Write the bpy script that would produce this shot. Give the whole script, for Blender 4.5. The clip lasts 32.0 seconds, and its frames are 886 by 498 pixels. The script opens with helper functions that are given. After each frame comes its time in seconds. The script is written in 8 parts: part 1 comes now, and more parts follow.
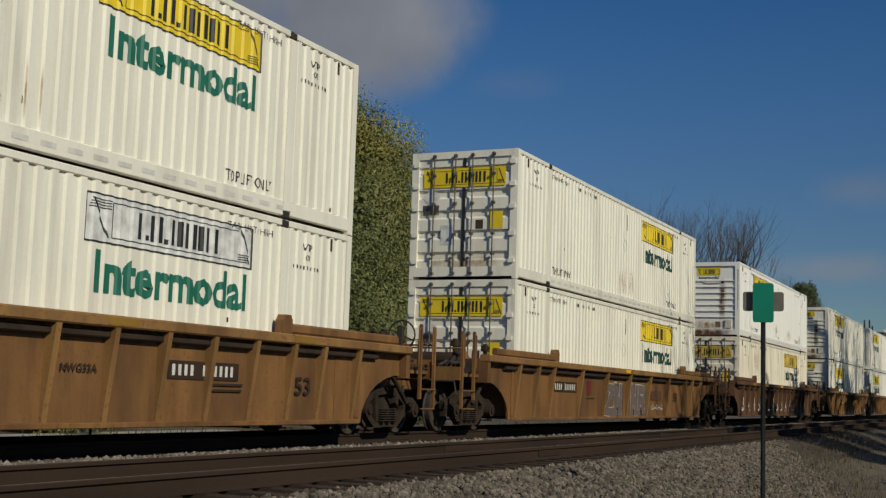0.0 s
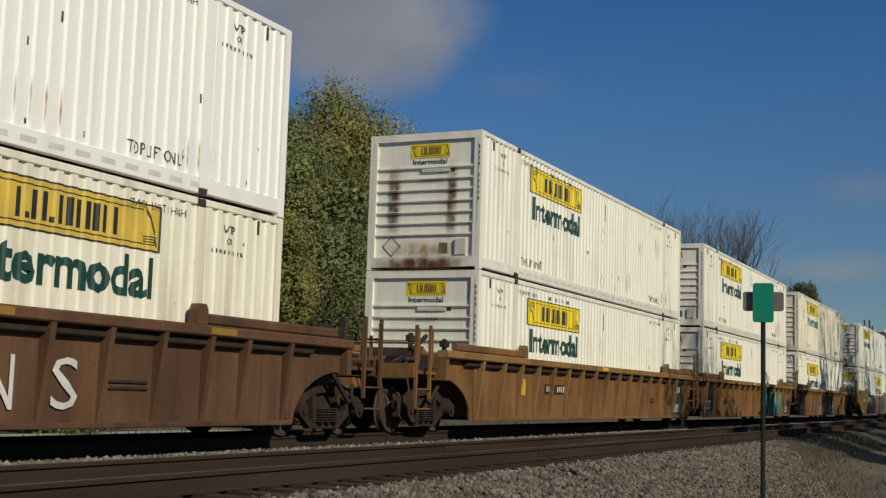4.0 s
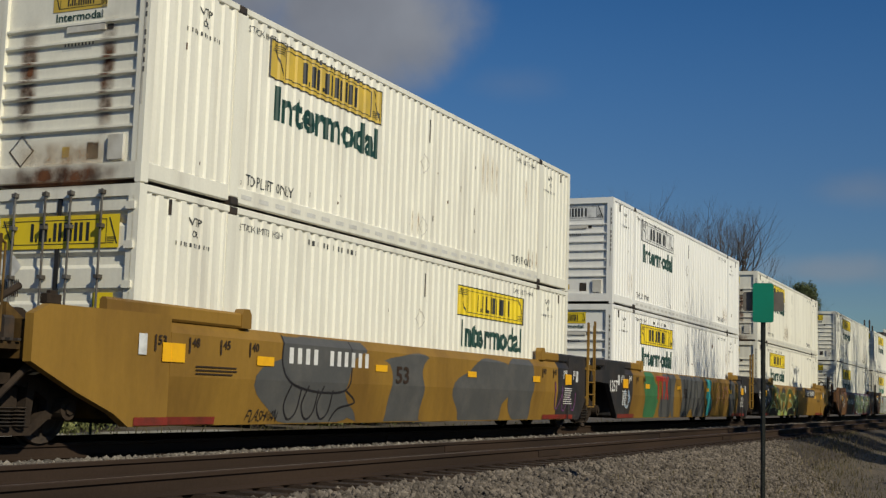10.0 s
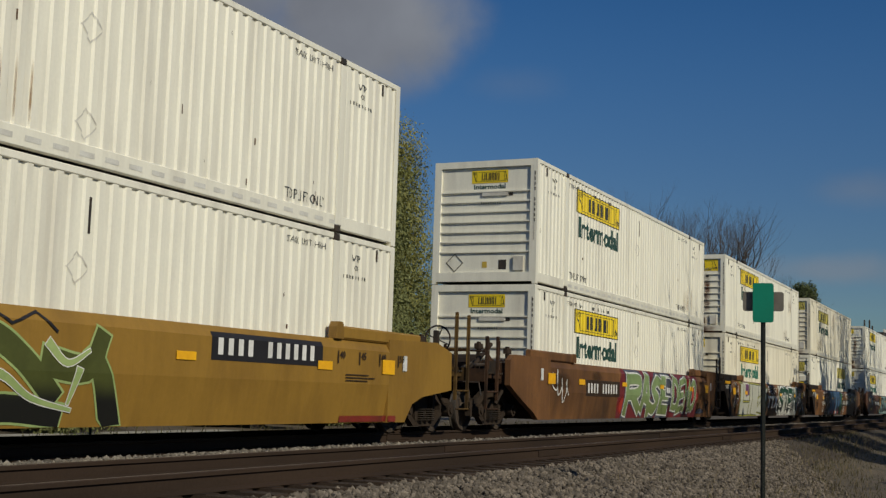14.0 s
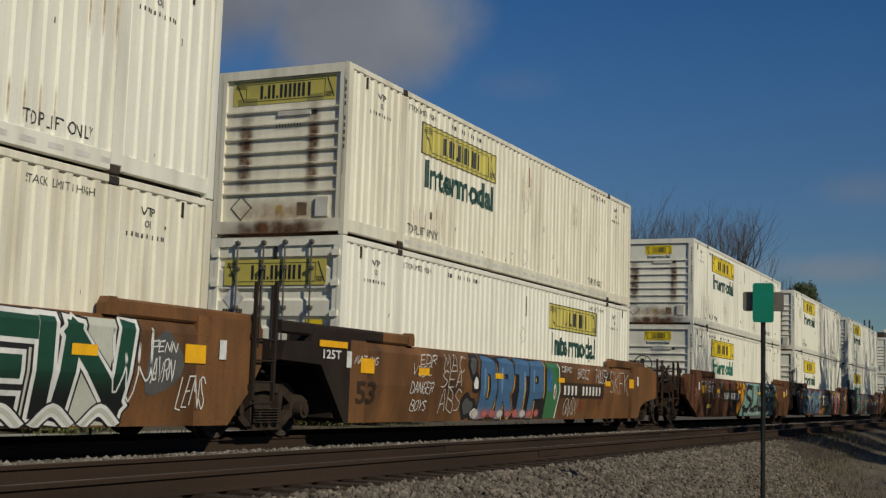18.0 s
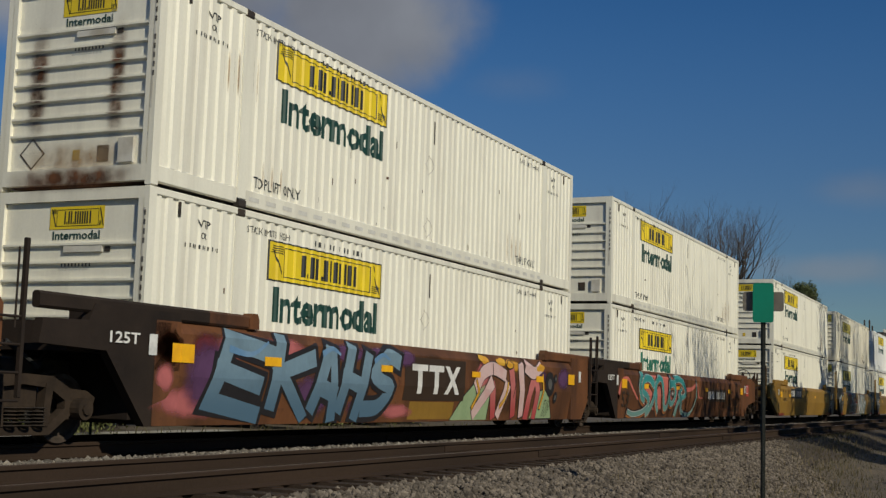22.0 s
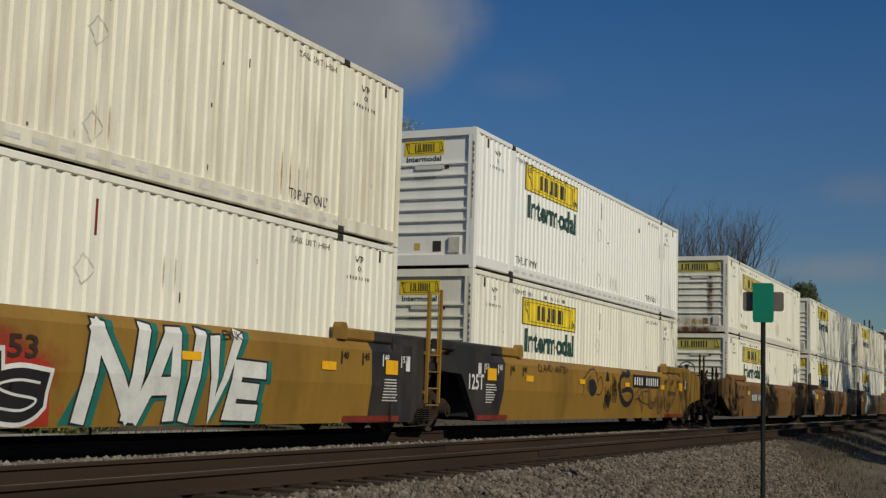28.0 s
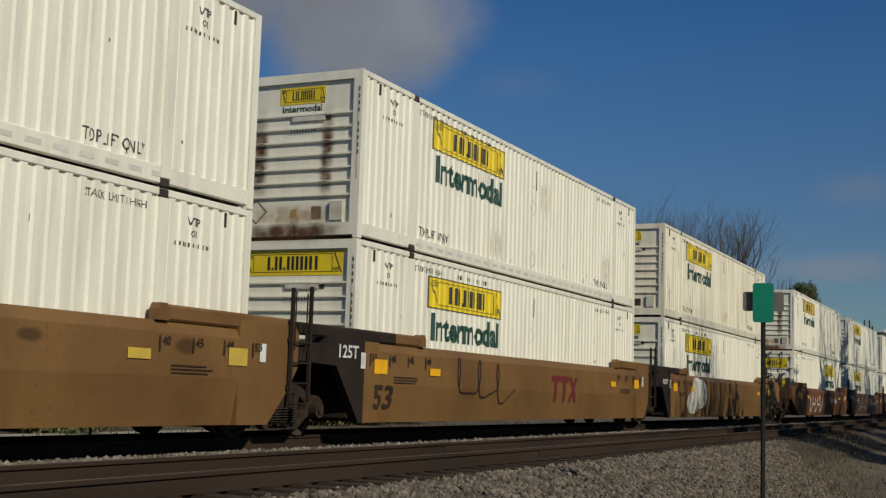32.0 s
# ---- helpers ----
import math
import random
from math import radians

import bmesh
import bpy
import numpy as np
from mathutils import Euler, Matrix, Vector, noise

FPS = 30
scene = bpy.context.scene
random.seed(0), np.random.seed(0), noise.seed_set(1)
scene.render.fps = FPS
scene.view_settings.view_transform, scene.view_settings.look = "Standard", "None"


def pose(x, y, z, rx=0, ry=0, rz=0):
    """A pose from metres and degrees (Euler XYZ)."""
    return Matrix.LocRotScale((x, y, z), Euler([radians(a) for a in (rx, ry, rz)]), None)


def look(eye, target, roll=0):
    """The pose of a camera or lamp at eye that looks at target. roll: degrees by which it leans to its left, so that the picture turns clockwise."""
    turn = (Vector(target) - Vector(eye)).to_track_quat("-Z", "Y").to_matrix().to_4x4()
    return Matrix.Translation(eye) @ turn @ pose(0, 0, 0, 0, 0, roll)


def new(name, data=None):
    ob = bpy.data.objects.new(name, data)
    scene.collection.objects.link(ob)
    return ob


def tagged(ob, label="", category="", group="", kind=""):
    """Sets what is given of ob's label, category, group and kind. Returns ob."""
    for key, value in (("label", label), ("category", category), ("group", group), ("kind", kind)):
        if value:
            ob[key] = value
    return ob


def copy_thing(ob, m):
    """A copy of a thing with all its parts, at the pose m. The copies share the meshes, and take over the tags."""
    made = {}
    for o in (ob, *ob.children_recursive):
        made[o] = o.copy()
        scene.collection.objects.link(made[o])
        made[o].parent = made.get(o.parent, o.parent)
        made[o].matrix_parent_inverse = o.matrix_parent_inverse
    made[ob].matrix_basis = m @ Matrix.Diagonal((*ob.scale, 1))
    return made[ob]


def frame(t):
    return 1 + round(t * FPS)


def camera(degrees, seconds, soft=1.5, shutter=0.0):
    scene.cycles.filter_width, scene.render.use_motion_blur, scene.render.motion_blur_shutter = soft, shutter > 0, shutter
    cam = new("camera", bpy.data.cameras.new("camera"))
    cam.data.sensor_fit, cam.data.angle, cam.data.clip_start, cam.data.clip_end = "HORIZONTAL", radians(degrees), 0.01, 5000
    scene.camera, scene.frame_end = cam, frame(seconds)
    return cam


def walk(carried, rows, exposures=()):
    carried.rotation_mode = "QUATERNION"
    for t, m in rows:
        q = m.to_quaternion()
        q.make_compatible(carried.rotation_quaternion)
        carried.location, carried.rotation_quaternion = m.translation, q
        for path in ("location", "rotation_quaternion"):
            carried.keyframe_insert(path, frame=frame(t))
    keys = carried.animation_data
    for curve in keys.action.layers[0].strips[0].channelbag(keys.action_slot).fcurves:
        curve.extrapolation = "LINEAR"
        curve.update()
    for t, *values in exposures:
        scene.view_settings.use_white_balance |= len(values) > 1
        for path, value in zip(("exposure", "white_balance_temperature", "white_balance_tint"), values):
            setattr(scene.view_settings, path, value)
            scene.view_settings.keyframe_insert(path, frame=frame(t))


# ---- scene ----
cam = camera(38.79, 32.0, soft=1.35)
EYE = Vector((0.0, 0.0, 0.74))
AIM = Vector((0.89984, 0.42108, 0.11388))
walk(cam, [(t, look(EYE, EYE + AIM, 1.77)) for t in (0.0, 32.0)],
     [(0.0, -0.2), (0.5, 0.0), (1.0, 0.02), (2.0, -0.07), (4.6, 0.0), (6.0, -0.24), (8.0, -0.08), (9.0, -0.10), (9.6, 0.04), (11.0, -0.28), (13.0, -0.17), (16.0, -0.26), (17.0, -0.17),
      (18.0, -0.26), (19.0, -0.22), (20.0, 0.08), (20.9, -0.27), (22.0, -0.17), (23.0, -0.24), (24.0, -0.2), (25.0, -0.15), (27.7, -0.28), (29.0, -0.22), (30.0, -0.2), (31.0, -0.18), (32.0, -0.15)])

# ---- plan (metres): X along the rails, train runs towards -X; rail tops at z = 0 ----
TRACK = 11.40          # centre line of the train's track
NEAR_TRACK = 7.30      # centre line of the empty track
BOX_L, BOX_W, BOX_H = 16.26, 2.59, 2.886
LOWER_Z, UPPER_Z = 0.375, 3.272
LAG = [(0, 0), (13.5, 0), (15.5, 0.45), (16, 0.70), (16.5, 0.85), (18.5, 0.85), (19, 0.90), (19.5, 0.98), (20, 1.07), (20.5, 1.18), (21, 1.25),
       (21.5, 1.33), (22, 1.40), (22.5, 1.45), (23, 1.93), (24, 2.13), (25.5, 2.45), (27.5, 2.75), (28, 2.85),
       (29, 3.15), (30, 3.45), (31, 3.80), (32, 4.10)]


def gone(t):
    """Metres that the train has run by t seconds."""
    lag = float(np.interp(t, [a for a, b in LAG], [b for a, b in LAG]))
    return 12.26 * t - lag


# left end of each stack of containers at the start
STACKS = [1.78, 25.36, 48.7, 72.38, 91.81, 111.35, 135.15, 154.96, 174.86, 198.1, 217.68, 237.57, 261.15, 281.07,
          300.57, 324.15, 343.88, 363.47, 387.05, 406.43, 425.85, 449.35, 469.05, 488.75, 512.35, 532.05]

# ---- world and light ----
SUN_TO = Vector((-0.42, -0.80, 0.58)).normalized()
world = bpy.data.worlds.new("world")
scene.world = world
world.use_nodes = True
wn, wl = world.node_tree.nodes, world.node_tree.links
sky = wn.new("ShaderNodeTexSky")
sky.sky_type, sky.sun_disc = "NISHITA", False
sky.sun_elevation = math.asin(SUN_TO.z)
sky.sun_rotation = math.atan2(SUN_TO.x, SUN_TO.y)
sky.air_density, sky.dust_density, sky.ozone_density = 1.0, 0.05, 1.6
CLOUD_DARK, CLOUD_LIGHT = 3.0, 4.8
bg = wn["Background"]
bg.inputs["Strength"].default_value = 0.06
coord = wn.new("ShaderNodeTexCoord")


def wnode(kind, operation=None, **values):
    n = wn.new(kind)
    if operation:
        n.operation = operation
    for k, v in values.items():
        n.inputs[k].default_value = v
    return n


def cloud_bank(centre, squash, inner, outer, amount, breakup):
    """Cover of one cloud bank: full within the inner reach of its centre, ragged out to the outer one."""
    c = Vector(centre).normalized()
    off = wnode("ShaderNodeVectorMath", "SUBTRACT")
    off.inputs[1].default_value = c
    wl.new(coord.outputs["Generated"], off.inputs[0])
    flat = wnode("ShaderNodeVectorMath", "MULTIPLY")
    flat.inputs[1].default_value = (1, 1, squash)
    wl.new(off.outputs[0], flat.inputs[0])
    far = wnode("ShaderNodeVectorMath", "LENGTH")
    wl.new(flat.outputs[0], far.inputs[0])
    nz = wnode("ShaderNodeTexNoise", Scale=9.0, Detail=7.0, Roughness=0.55)
    wl.new(coord.outputs["Generated"], nz.inputs["Vector"])
    add = wnode("ShaderNodeMath", "MULTIPLY_ADD")
    add.inputs[1].default_value = breakup
    wl.new(nz.outputs["Fac"], add.inputs[0])
    wl.new(far.outputs["Value"], add.inputs[2])
    r = wn.new("ShaderNodeMapRange")
    r.interpolation_type = "SMOOTHSTEP"
    for k, v in zip(("From Min", "From Max", "To Min", "To Max"), (inner + breakup / 2, outer + breakup / 2, amount, 0.0)):
        r.inputs[k].default_value = v
    wl.new(add.outputs[0], r.inputs["Value"])
    return r.outputs["Result"]


banks = [cloud_bank((0.7088, 0.6342, 0.3088), 2.9, 0.11, 0.23, 0.95, 0.13),
         cloud_bank((0.8380, 0.4640, 0.2866), 1.35, 0.040, 0.105, 0.93, 0.10),
         cloud_bank((0.9861, 0.1317, 0.1013), 5.5, 0.02, 0.10, 0.45, 0.16),
         cloud_bank((0.8977, 0.3676, 0.2429), 2.5, 0.0, 0.05, 0.12, 0.08),
         cloud_bank((0.9805, 0.1102, 0.1624), 2.5, 0.0, 0.05, 0.3, 0.08),
         cloud_bank((-0.6, 0.5, 0.35), 1.7, 0.2, 0.5, 0.8, 0.4)]
cover = banks[0]
for b_ in banks[1:]:
    mx_ = wnode("ShaderNodeMath", "MAXIMUM")
    wl.new(cover, mx_.inputs[0])
    wl.new(b_, mx_.inputs[1])
    cover = mx_.outputs[0]
cl2 = wnode("ShaderNodeTexNoise", Scale=6.0, Detail=6.0)
wl.new(coord.outputs["Generated"], cl2.inputs["Vector"])
cloud = wn.new("ShaderNodeValToRGB")
cloud.color_ramp.elements[0].position, cloud.color_ramp.elements[1].position = 0.35, 0.68
cloud.color_ramp.elements[0].color = (CLOUD_DARK, CLOUD_DARK * 1.04, CLOUD_DARK * 1.15, 1)
cloud.color_ramp.elements[1].color = (CLOUD_LIGHT * 0.95, CLOUD_LIGHT, CLOUD_LIGHT * 1.10, 1)
wl.new(cl2.outputs["Fac"], cloud.inputs["Fac"])
mixc = wn.new("ShaderNodeMix")
mixc.data_type = "RGBA"
wl.new(cover, mixc.inputs["Factor"])
deep = wn.new("ShaderNodeHueSaturation")
deep.inputs["Hue"].default_value = 0.512
deep.inputs["Saturation"].default_value, deep.inputs["Value"].default_value = 1.45, 1.0
wl.new(sky.outputs["Color"], deep.inputs["Color"])
# the sky deepens again towards the horizon, behind distant haze banks
up = wn.new("ShaderNodeSeparateXYZ")
wl.new(coord.outputs["Generated"], up.inputs[0])
low = wn.new("ShaderNodeMapRange")
low.interpolation_type = "SMOOTHSTEP"
low.inputs["From Min"].default_value, low.inputs["From Max"].default_value = 0.02, 0.30
wl.new(up.outputs["Z"], low.inputs["Value"])
haze = wn.new("ShaderNodeMix")
haze.data_type = "RGBA"
haze.inputs["A"].default_value, haze.inputs["B"].default_value = (0.46, 0.58, 0.74, 1), (1, 1, 1, 1)
wl.new(low.outputs["Result"], haze.inputs["Factor"])
tint = wn.new("ShaderNodeMix")
tint.data_type, tint.blend_type = "RGBA", "MULTIPLY"
tint.inputs["Factor"].default_value = 1.0
wl.new(deep.outputs["Color"], tint.inputs["A"])
wl.new(haze.outputs["Result"], tint.inputs["B"])
wl.new(tint.outputs["Result"], mixc.inputs["A"])
wl.new(cloud.outputs["Color"], mixc.inputs["B"])
wl.new(mixc.outputs["Result"], bg.inputs["Color"])

sun_data = bpy.data.lights.new("sun", "SUN")
sun_data.energy, sun_data.angle, sun_data.color = 3.6, radians(0.53), (1.0, 0.930, 0.74)
sun = new("sun", sun_data)
sun.matrix_world = look(SUN_TO * 200, (0, 0, 0))
scene.view_settings.exposure = -0.12


# ---- materials ----
def material(name, base, rough=0.6, metal=0.0, dark=None, grain=6.0, mix=(0.4, 0.75), second=None, fine=60.0, bump=0.12,
             stretch=(1, 1, 1), spec=0.4, amount=1.0, jitter=0.0, fine_amount=0.25, streak=0.0):
    """Paint, stone or soil: a base colour, broad patches of a second tone, fine grain and a little relief."""
    m = bpy.data.materials.new(name)
    m.use_nodes = True
    n, l = m.node_tree.nodes, m.node_tree.links
    b = n["Principled BSDF"]
    b.inputs["Roughness"].default_value, b.inputs["Metallic"].default_value = rough, metal
    b.inputs["Specular IOR Level"].default_value = spec
    tc = n.new("ShaderNodeTexCoord")
    mp = n.new("ShaderNodeMapping")
    mp.inputs["Scale"].default_value = stretch
    info = n.new("ShaderNodeObjectInfo")
    shift = n.new("ShaderNodeVectorMath")
    shift.operation = "MULTIPLY_ADD"
    l.new(info.outputs["Random"], shift.inputs[0])
    shift.inputs[1].default_value = (37.0, 53.0, 71.0)
    l.new(tc.outputs["Object"], shift.inputs[2])
    l.new(shift.outputs[0], mp.inputs["Vector"])
    big = n.new("ShaderNodeTexNoise")
    big.inputs["Scale"].default_value, big.inputs["Detail"].default_value = grain, 6.0
    l.new(mp.outputs["Vector"], big.inputs["Vector"])
    r1 = n.new("ShaderNodeMapRange")
    r1.inputs["From Min"].default_value, r1.inputs["From Max"].default_value = mix
    r1.inputs["To Max"].default_value = amount
    l.new(big.outputs["Fac"], r1.inputs["Value"])
    mx = n.new("ShaderNodeMix")
    mx.data_type = "RGBA"
    mx.inputs["A"].default_value = (*base, 1)
    mx.inputs["B"].default_value = (*(dark or [c * 0.6 for c in base]), 1)
    l.new(r1.outputs["Result"], mx.inputs["Factor"])
    out = mx.outputs["Result"]
    small = n.new("ShaderNodeTexNoise")
    small.inputs["Scale"].default_value, small.inputs["Detail"].default_value = fine, 4.0
    l.new(tc.outputs["Object"], small.inputs["Vector"])
    if second:
        r2 = n.new("ShaderNodeMapRange")
        r2.inputs["From Min"].default_value, r2.inputs["From Max"].default_value = 0.55, 0.72
        l.new(small.outputs["Fac"], r2.inputs["Value"])
        m2 = n.new("ShaderNodeMix")
        m2.data_type = "RGBA"
        l.new(r2.outputs["Result"], m2.inputs["Factor"])
        l.new(out, m2.inputs["A"])
        m2.inputs["B"].default_value = (*second, 1)
        out = m2.outputs["Result"]
    hsv = n.new("ShaderNodeHueSaturation")
    vary = n.new("ShaderNodeMapRange")
    vary.inputs["To Min"].default_value, vary.inputs["To Max"].default_value = 1 - fine_amount, 1 + fine_amount
    l.new(small.outputs["Fac"], vary.inputs["Value"])
    value = vary.outputs["Result"]
    if jitter:
        geo = n.new("ShaderNodeNewGeometry")
        j = n.new("ShaderNodeMapRange")
        j.inputs["To Min"].default_value, j.inputs["To Max"].default_value = 1 - jitter, 1 + jitter
        l.new(geo.outputs["Random Per Island"], j.inputs["Value"])
        times = n.new("ShaderNodeMath")
        times.operation = "MULTIPLY"
        l.new(value, times.inputs[0])
        l.new(j.outputs["Result"], times.inputs[1])
        value = times.outputs[0]
    if streak:
        # narrow upright runs of dirt
        run = n.new("ShaderNodeMapping")
        run.inputs["Scale"].default_value = (4.0, 4.0, 0.6)
        l.new(shift.outputs[0], run.inputs["Vector"])
        rn = n.new("ShaderNodeTexNoise")
        rn.inputs["Scale"].default_value, rn.inputs["Detail"].default_value, rn.inputs["Roughness"].default_value = 1.0, 7.0, 0.7
        l.new(run.outputs["Vector"], rn.inputs["Vector"])
        rr = n.new("ShaderNodeMapRange")
        rr.inputs["From Min"].default_value, rr.inputs["From Max"].default_value = 0.38, 0.66
        rr.inputs["To Min"].default_value, rr.inputs["To Max"].default_value = 1.0 + streak * 0.5, 1.0 - streak
        l.new(rn.outputs["Fac"], rr.inputs["Value"])
        both = n.new("ShaderNodeMath")
        both.operation = "MULTIPLY"
        l.new(value, both.inputs[0])
        l.new(rr.outputs["Result"], both.inputs[1])
        value = both.outputs[0]
    l.new(value, hsv.inputs["Value"])
    l.new(out, hsv.inputs["Color"])
    l.new(hsv.outputs["Color"], b.inputs["Base Color"])
    if bump:
        bp = n.new("ShaderNodeBump")
        bp.inputs["Strength"].default_value, bp.inputs["Distance"].default_value = bump, 0.02
        l.new(small.outputs["Fac"], bp.inputs["Height"])
        l.new(bp.outputs["Normal"], b.inputs["Normal"])
    return m


def leaf_material(name, base, dark):
    m = material(name, base, rough=0.6, dark=dark, grain=0.35, mix=(0.35, 0.65), bump=0, jitter=0.2, spec=0.1)
    # some of the sun comes through the blades
    n, l = m.node_tree.nodes, m.node_tree.links
    b = n["Principled BSDF"]
    tl = n.new("ShaderNodeBsdfTranslucent")
    l.new(b.inputs["Base Color"].links[0].from_socket, tl.inputs["Color"])
    mx = n.new("ShaderNodeMixShader")
    mx.inputs["Fac"].default_value = 0.28
    l.new(b.outputs[0], mx.inputs[1])
    l.new(tl.outputs[0], mx.inputs[2])
    l.new(mx.outputs[0], n["Material Output"].inputs["Surface"])
    return m


STREAK = (2.2, 2.2, 0.22)
WHITE = [material("white_paint", (0.80, 0.775, 0.665), 0.42, dark=(0.60, 0.57, 0.49), grain=1.1, mix=(0.5, 0.8), fine=24,
                  bump=0.03, stretch=STREAK, fine_amount=0.06, streak=0.06),
         material("cream_paint", (0.78, 0.735, 0.60), 0.45, dark=(0.55, 0.49, 0.37), grain=1.3, mix=(0.46, 0.78), fine=24,
                  bump=0.03, stretch=STREAK, fine_amount=0.07, streak=0.10),
         material("clean_white_paint", (0.83, 0.82, 0.775), 0.38, dark=(0.68, 0.68, 0.66), grain=0.9, mix=(0.52, 0.85), fine=24,
                  bump=0.02, stretch=STREAK, fine_amount=0.05)]
GALV = material("dull_galvanised_steel", (0.15, 0.145, 0.135), 0.5, 0.4, dark=(0.07, 0.055, 0.042), grain=4, fine=40)
GREY_RAIL = material("grey_rail_paint", (0.62, 0.60, 0.54), 0.5, dark=(0.42, 0.38, 0.31), grain=3, fine=40, fine_amount=0.1)
TAPE = material("reflective_tape", (0.66, 0.65, 0.60), 0.3, dark=(0.52, 0.50, 0.45), grain=5)
STEEL = material("dark_steel", (0.045, 0.04, 0.036), 0.65, 0.3, dark=(0.09, 0.06, 0.04), grain=5, fine=50)
SEAL = material("black_rubber", (0.02, 0.02, 0.02), 0.7)
YELLOW = material("yellow_film", (0.80, 0.60, 0.02), 0.45, dark=(0.66, 0.47, 0.03), grain=2, fine_amount=0.08, bump=0)
AMBER = material("faded_yellow_film", (0.62, 0.43, 0.06), 0.5, dark=(0.46, 0.33, 0.07), grain=2, fine_amount=0.08, bump=0)
OLIVE = material("pale_gold_film", (0.56, 0.48, 0.10), 0.5, dark=(0.42, 0.36, 0.10), grain=2, fine_amount=0.08, bump=0)
BLACK = material("black_lettering", (0.025, 0.028, 0.03), 0.5, grain=8, fine_amount=0.1, bump=0)
GREEN = material("green_lettering", (0.012, 0.13, 0.085), 0.5, dark=(0.03, 0.17, 0.12), grain=4, fine_amount=0.1, bump=0)
DKGREEN = material("dark_green_lettering", (0.015, 0.06, 0.048), 0.5, grain=4, fine_amount=0.1, bump=0)


def stain(name, base, dark, grain, lo, hi):
    """Rust and soot that fade out towards the edge of the patch."""
    m = material(name, base, 0.9, dark=dark, grain=grain, mix=(0.35, 0.65), bump=0)
    n, l = m.node_tree.nodes, m.node_tree.links
    tc = n.new("ShaderNodeTexCoord")
    sep = n.new("ShaderNodeSeparateXYZ")
    l.new(tc.outputs["Generated"], sep.inputs[0])
    fade = None
    for axis in ("X", "Y", "Z"):
        a = n.new("ShaderNodeMath")
        a.operation = "PINGPONG"
        a.inputs[1].default_value = 0.5
        l.new(sep.outputs[axis], a.inputs[0])
        r = n.new("ShaderNodeMapRange")
        r.interpolation_type = "SMOOTHSTEP"
        r.inputs["From Max"].default_value = 0.42
        r.inputs["To Min"].default_value = 1.0 if axis == "X" else 0.0
        l.new(a.outputs[0], r.inputs["Value"])
        if fade is None:
            fade = r.outputs["Result"]
        else:
            t = n.new("ShaderNodeMath")
            t.operation = "MULTIPLY"
            l.new(fade, t.inputs[0])
            l.new(r.outputs["Result"], t.inputs[1])
            fade = t.outputs[0]
    nz = n.new("ShaderNodeTexNoise")
    nz.inputs["Scale"].default_value, nz.inputs["Detail"].default_value = 5.0, 6.0
    l.new(tc.outputs["Object"], nz.inputs["Vector"])
    r2 = n.new("ShaderNodeMapRange")
    r2.inputs["From Min"].default_value, r2.inputs["From Max"].default_value = lo, hi
    l.new(nz.outputs["Fac"], r2.inputs["Value"])
    t2 = n.new("ShaderNodeMath")
    t2.operation = "MULTIPLY"
    l.new(fade, t2.inputs[0])
    l.new(r2.outputs["Result"], t2.inputs[1])
    l.new(t2.outputs[0], n["Principled BSDF"].inputs["Alpha"])
    return m


SOOT = stain("rust_and_soot", (0.15, 0.055, 0.020), (0.06, 0.026, 0.013), 4.0, 0.20, 0.62)
RUST_WASH = stain("pale_rust_wash", (0.46, 0.33, 0.20), (0.34, 0.21, 0.11), 2.2, 0.15, 0.95)
RUST_SPOT = material("rust_spot", (0.10, 0.045, 0.022), 0.9, grain=8, bump=0)
PAPER = material("white_sticker", (0.72, 0.72, 0.70), 0.5, grain=6, fine_amount=0.1)
ORANGE_REF = material("amber_reflector", (0.88, 0.46, 0.015), 0.35, dark=(0.75, 0.36, 0.02), grain=6, fine_amount=0.06, bump=0)
RED_STRIPE = material("red_warning_stripe", (0.22, 0.03, 0.02), 0.5, dark=(0.12, 0.03, 0.02), grain=4)

BROWN = material("weathered_orange_brown_paint", (0.225, 0.112, 0.037), 0.6, dark=(0.105, 0.052, 0.022), grain=0.9, mix=(0.38, 0.70),
                 second=(0.14, 0.066, 0.026), fine=14, stretch=(1, 1, 0.5), fine_amount=0.12, streak=0.24)
DULL_BROWN = material("dull_rusty_brown_paint", (0.165, 0.078, 0.030), 0.6, dark=(0.068, 0.034, 0.017), grain=0.9, mix=(0.38, 0.68),
                      second=(0.10, 0.046, 0.020), fine=14, stretch=(1, 1, 0.5), fine_amount=0.12, streak=0.24)
RIB_PAINT = material("worn_ochre_brown_paint", (0.275, 0.150, 0.052), 0.6, dark=(0.15, 0.078, 0.030), grain=1.2, mix=(0.42, 0.7),
                     second=(0.15, 0.075, 0.028), fine=14, stretch=(1, 1, 0.5), fine_amount=0.14, streak=0.15)
DKBROWN = material("dark_rusty_brown_paint", (0.125, 0.062, 0.030), 0.65, dark=(0.065, 0.032, 0.018), grain=0.9, mix=(0.4, 0.7),
                   second=(0.09, 0.045, 0.022), fine=14, stretch=(1, 1, 0.5), fine_amount=0.14, streak=0.24)
SIENNA = material("orange_brown_paint", (0.195, 0.088, 0.030), 0.62, dark=(0.070, 0.034, 0.016), grain=0.9, mix=(0.4, 0.72),
                  second=(0.11, 0.055, 0.025), fine=16, stretch=(1, 1, 0.5), fine_amount=0.16, streak=0.22)
# dark grey-brown end paint, deepened to stand for the shade between cars
DARK_END = material("shaded_grey_brown_paint", (0.030, 0.021, 0.016), 0.7, dark=(0.016, 0.012, 0.010), spec=0.2, grain=1.5, fine=20, fine_amount=0.15)
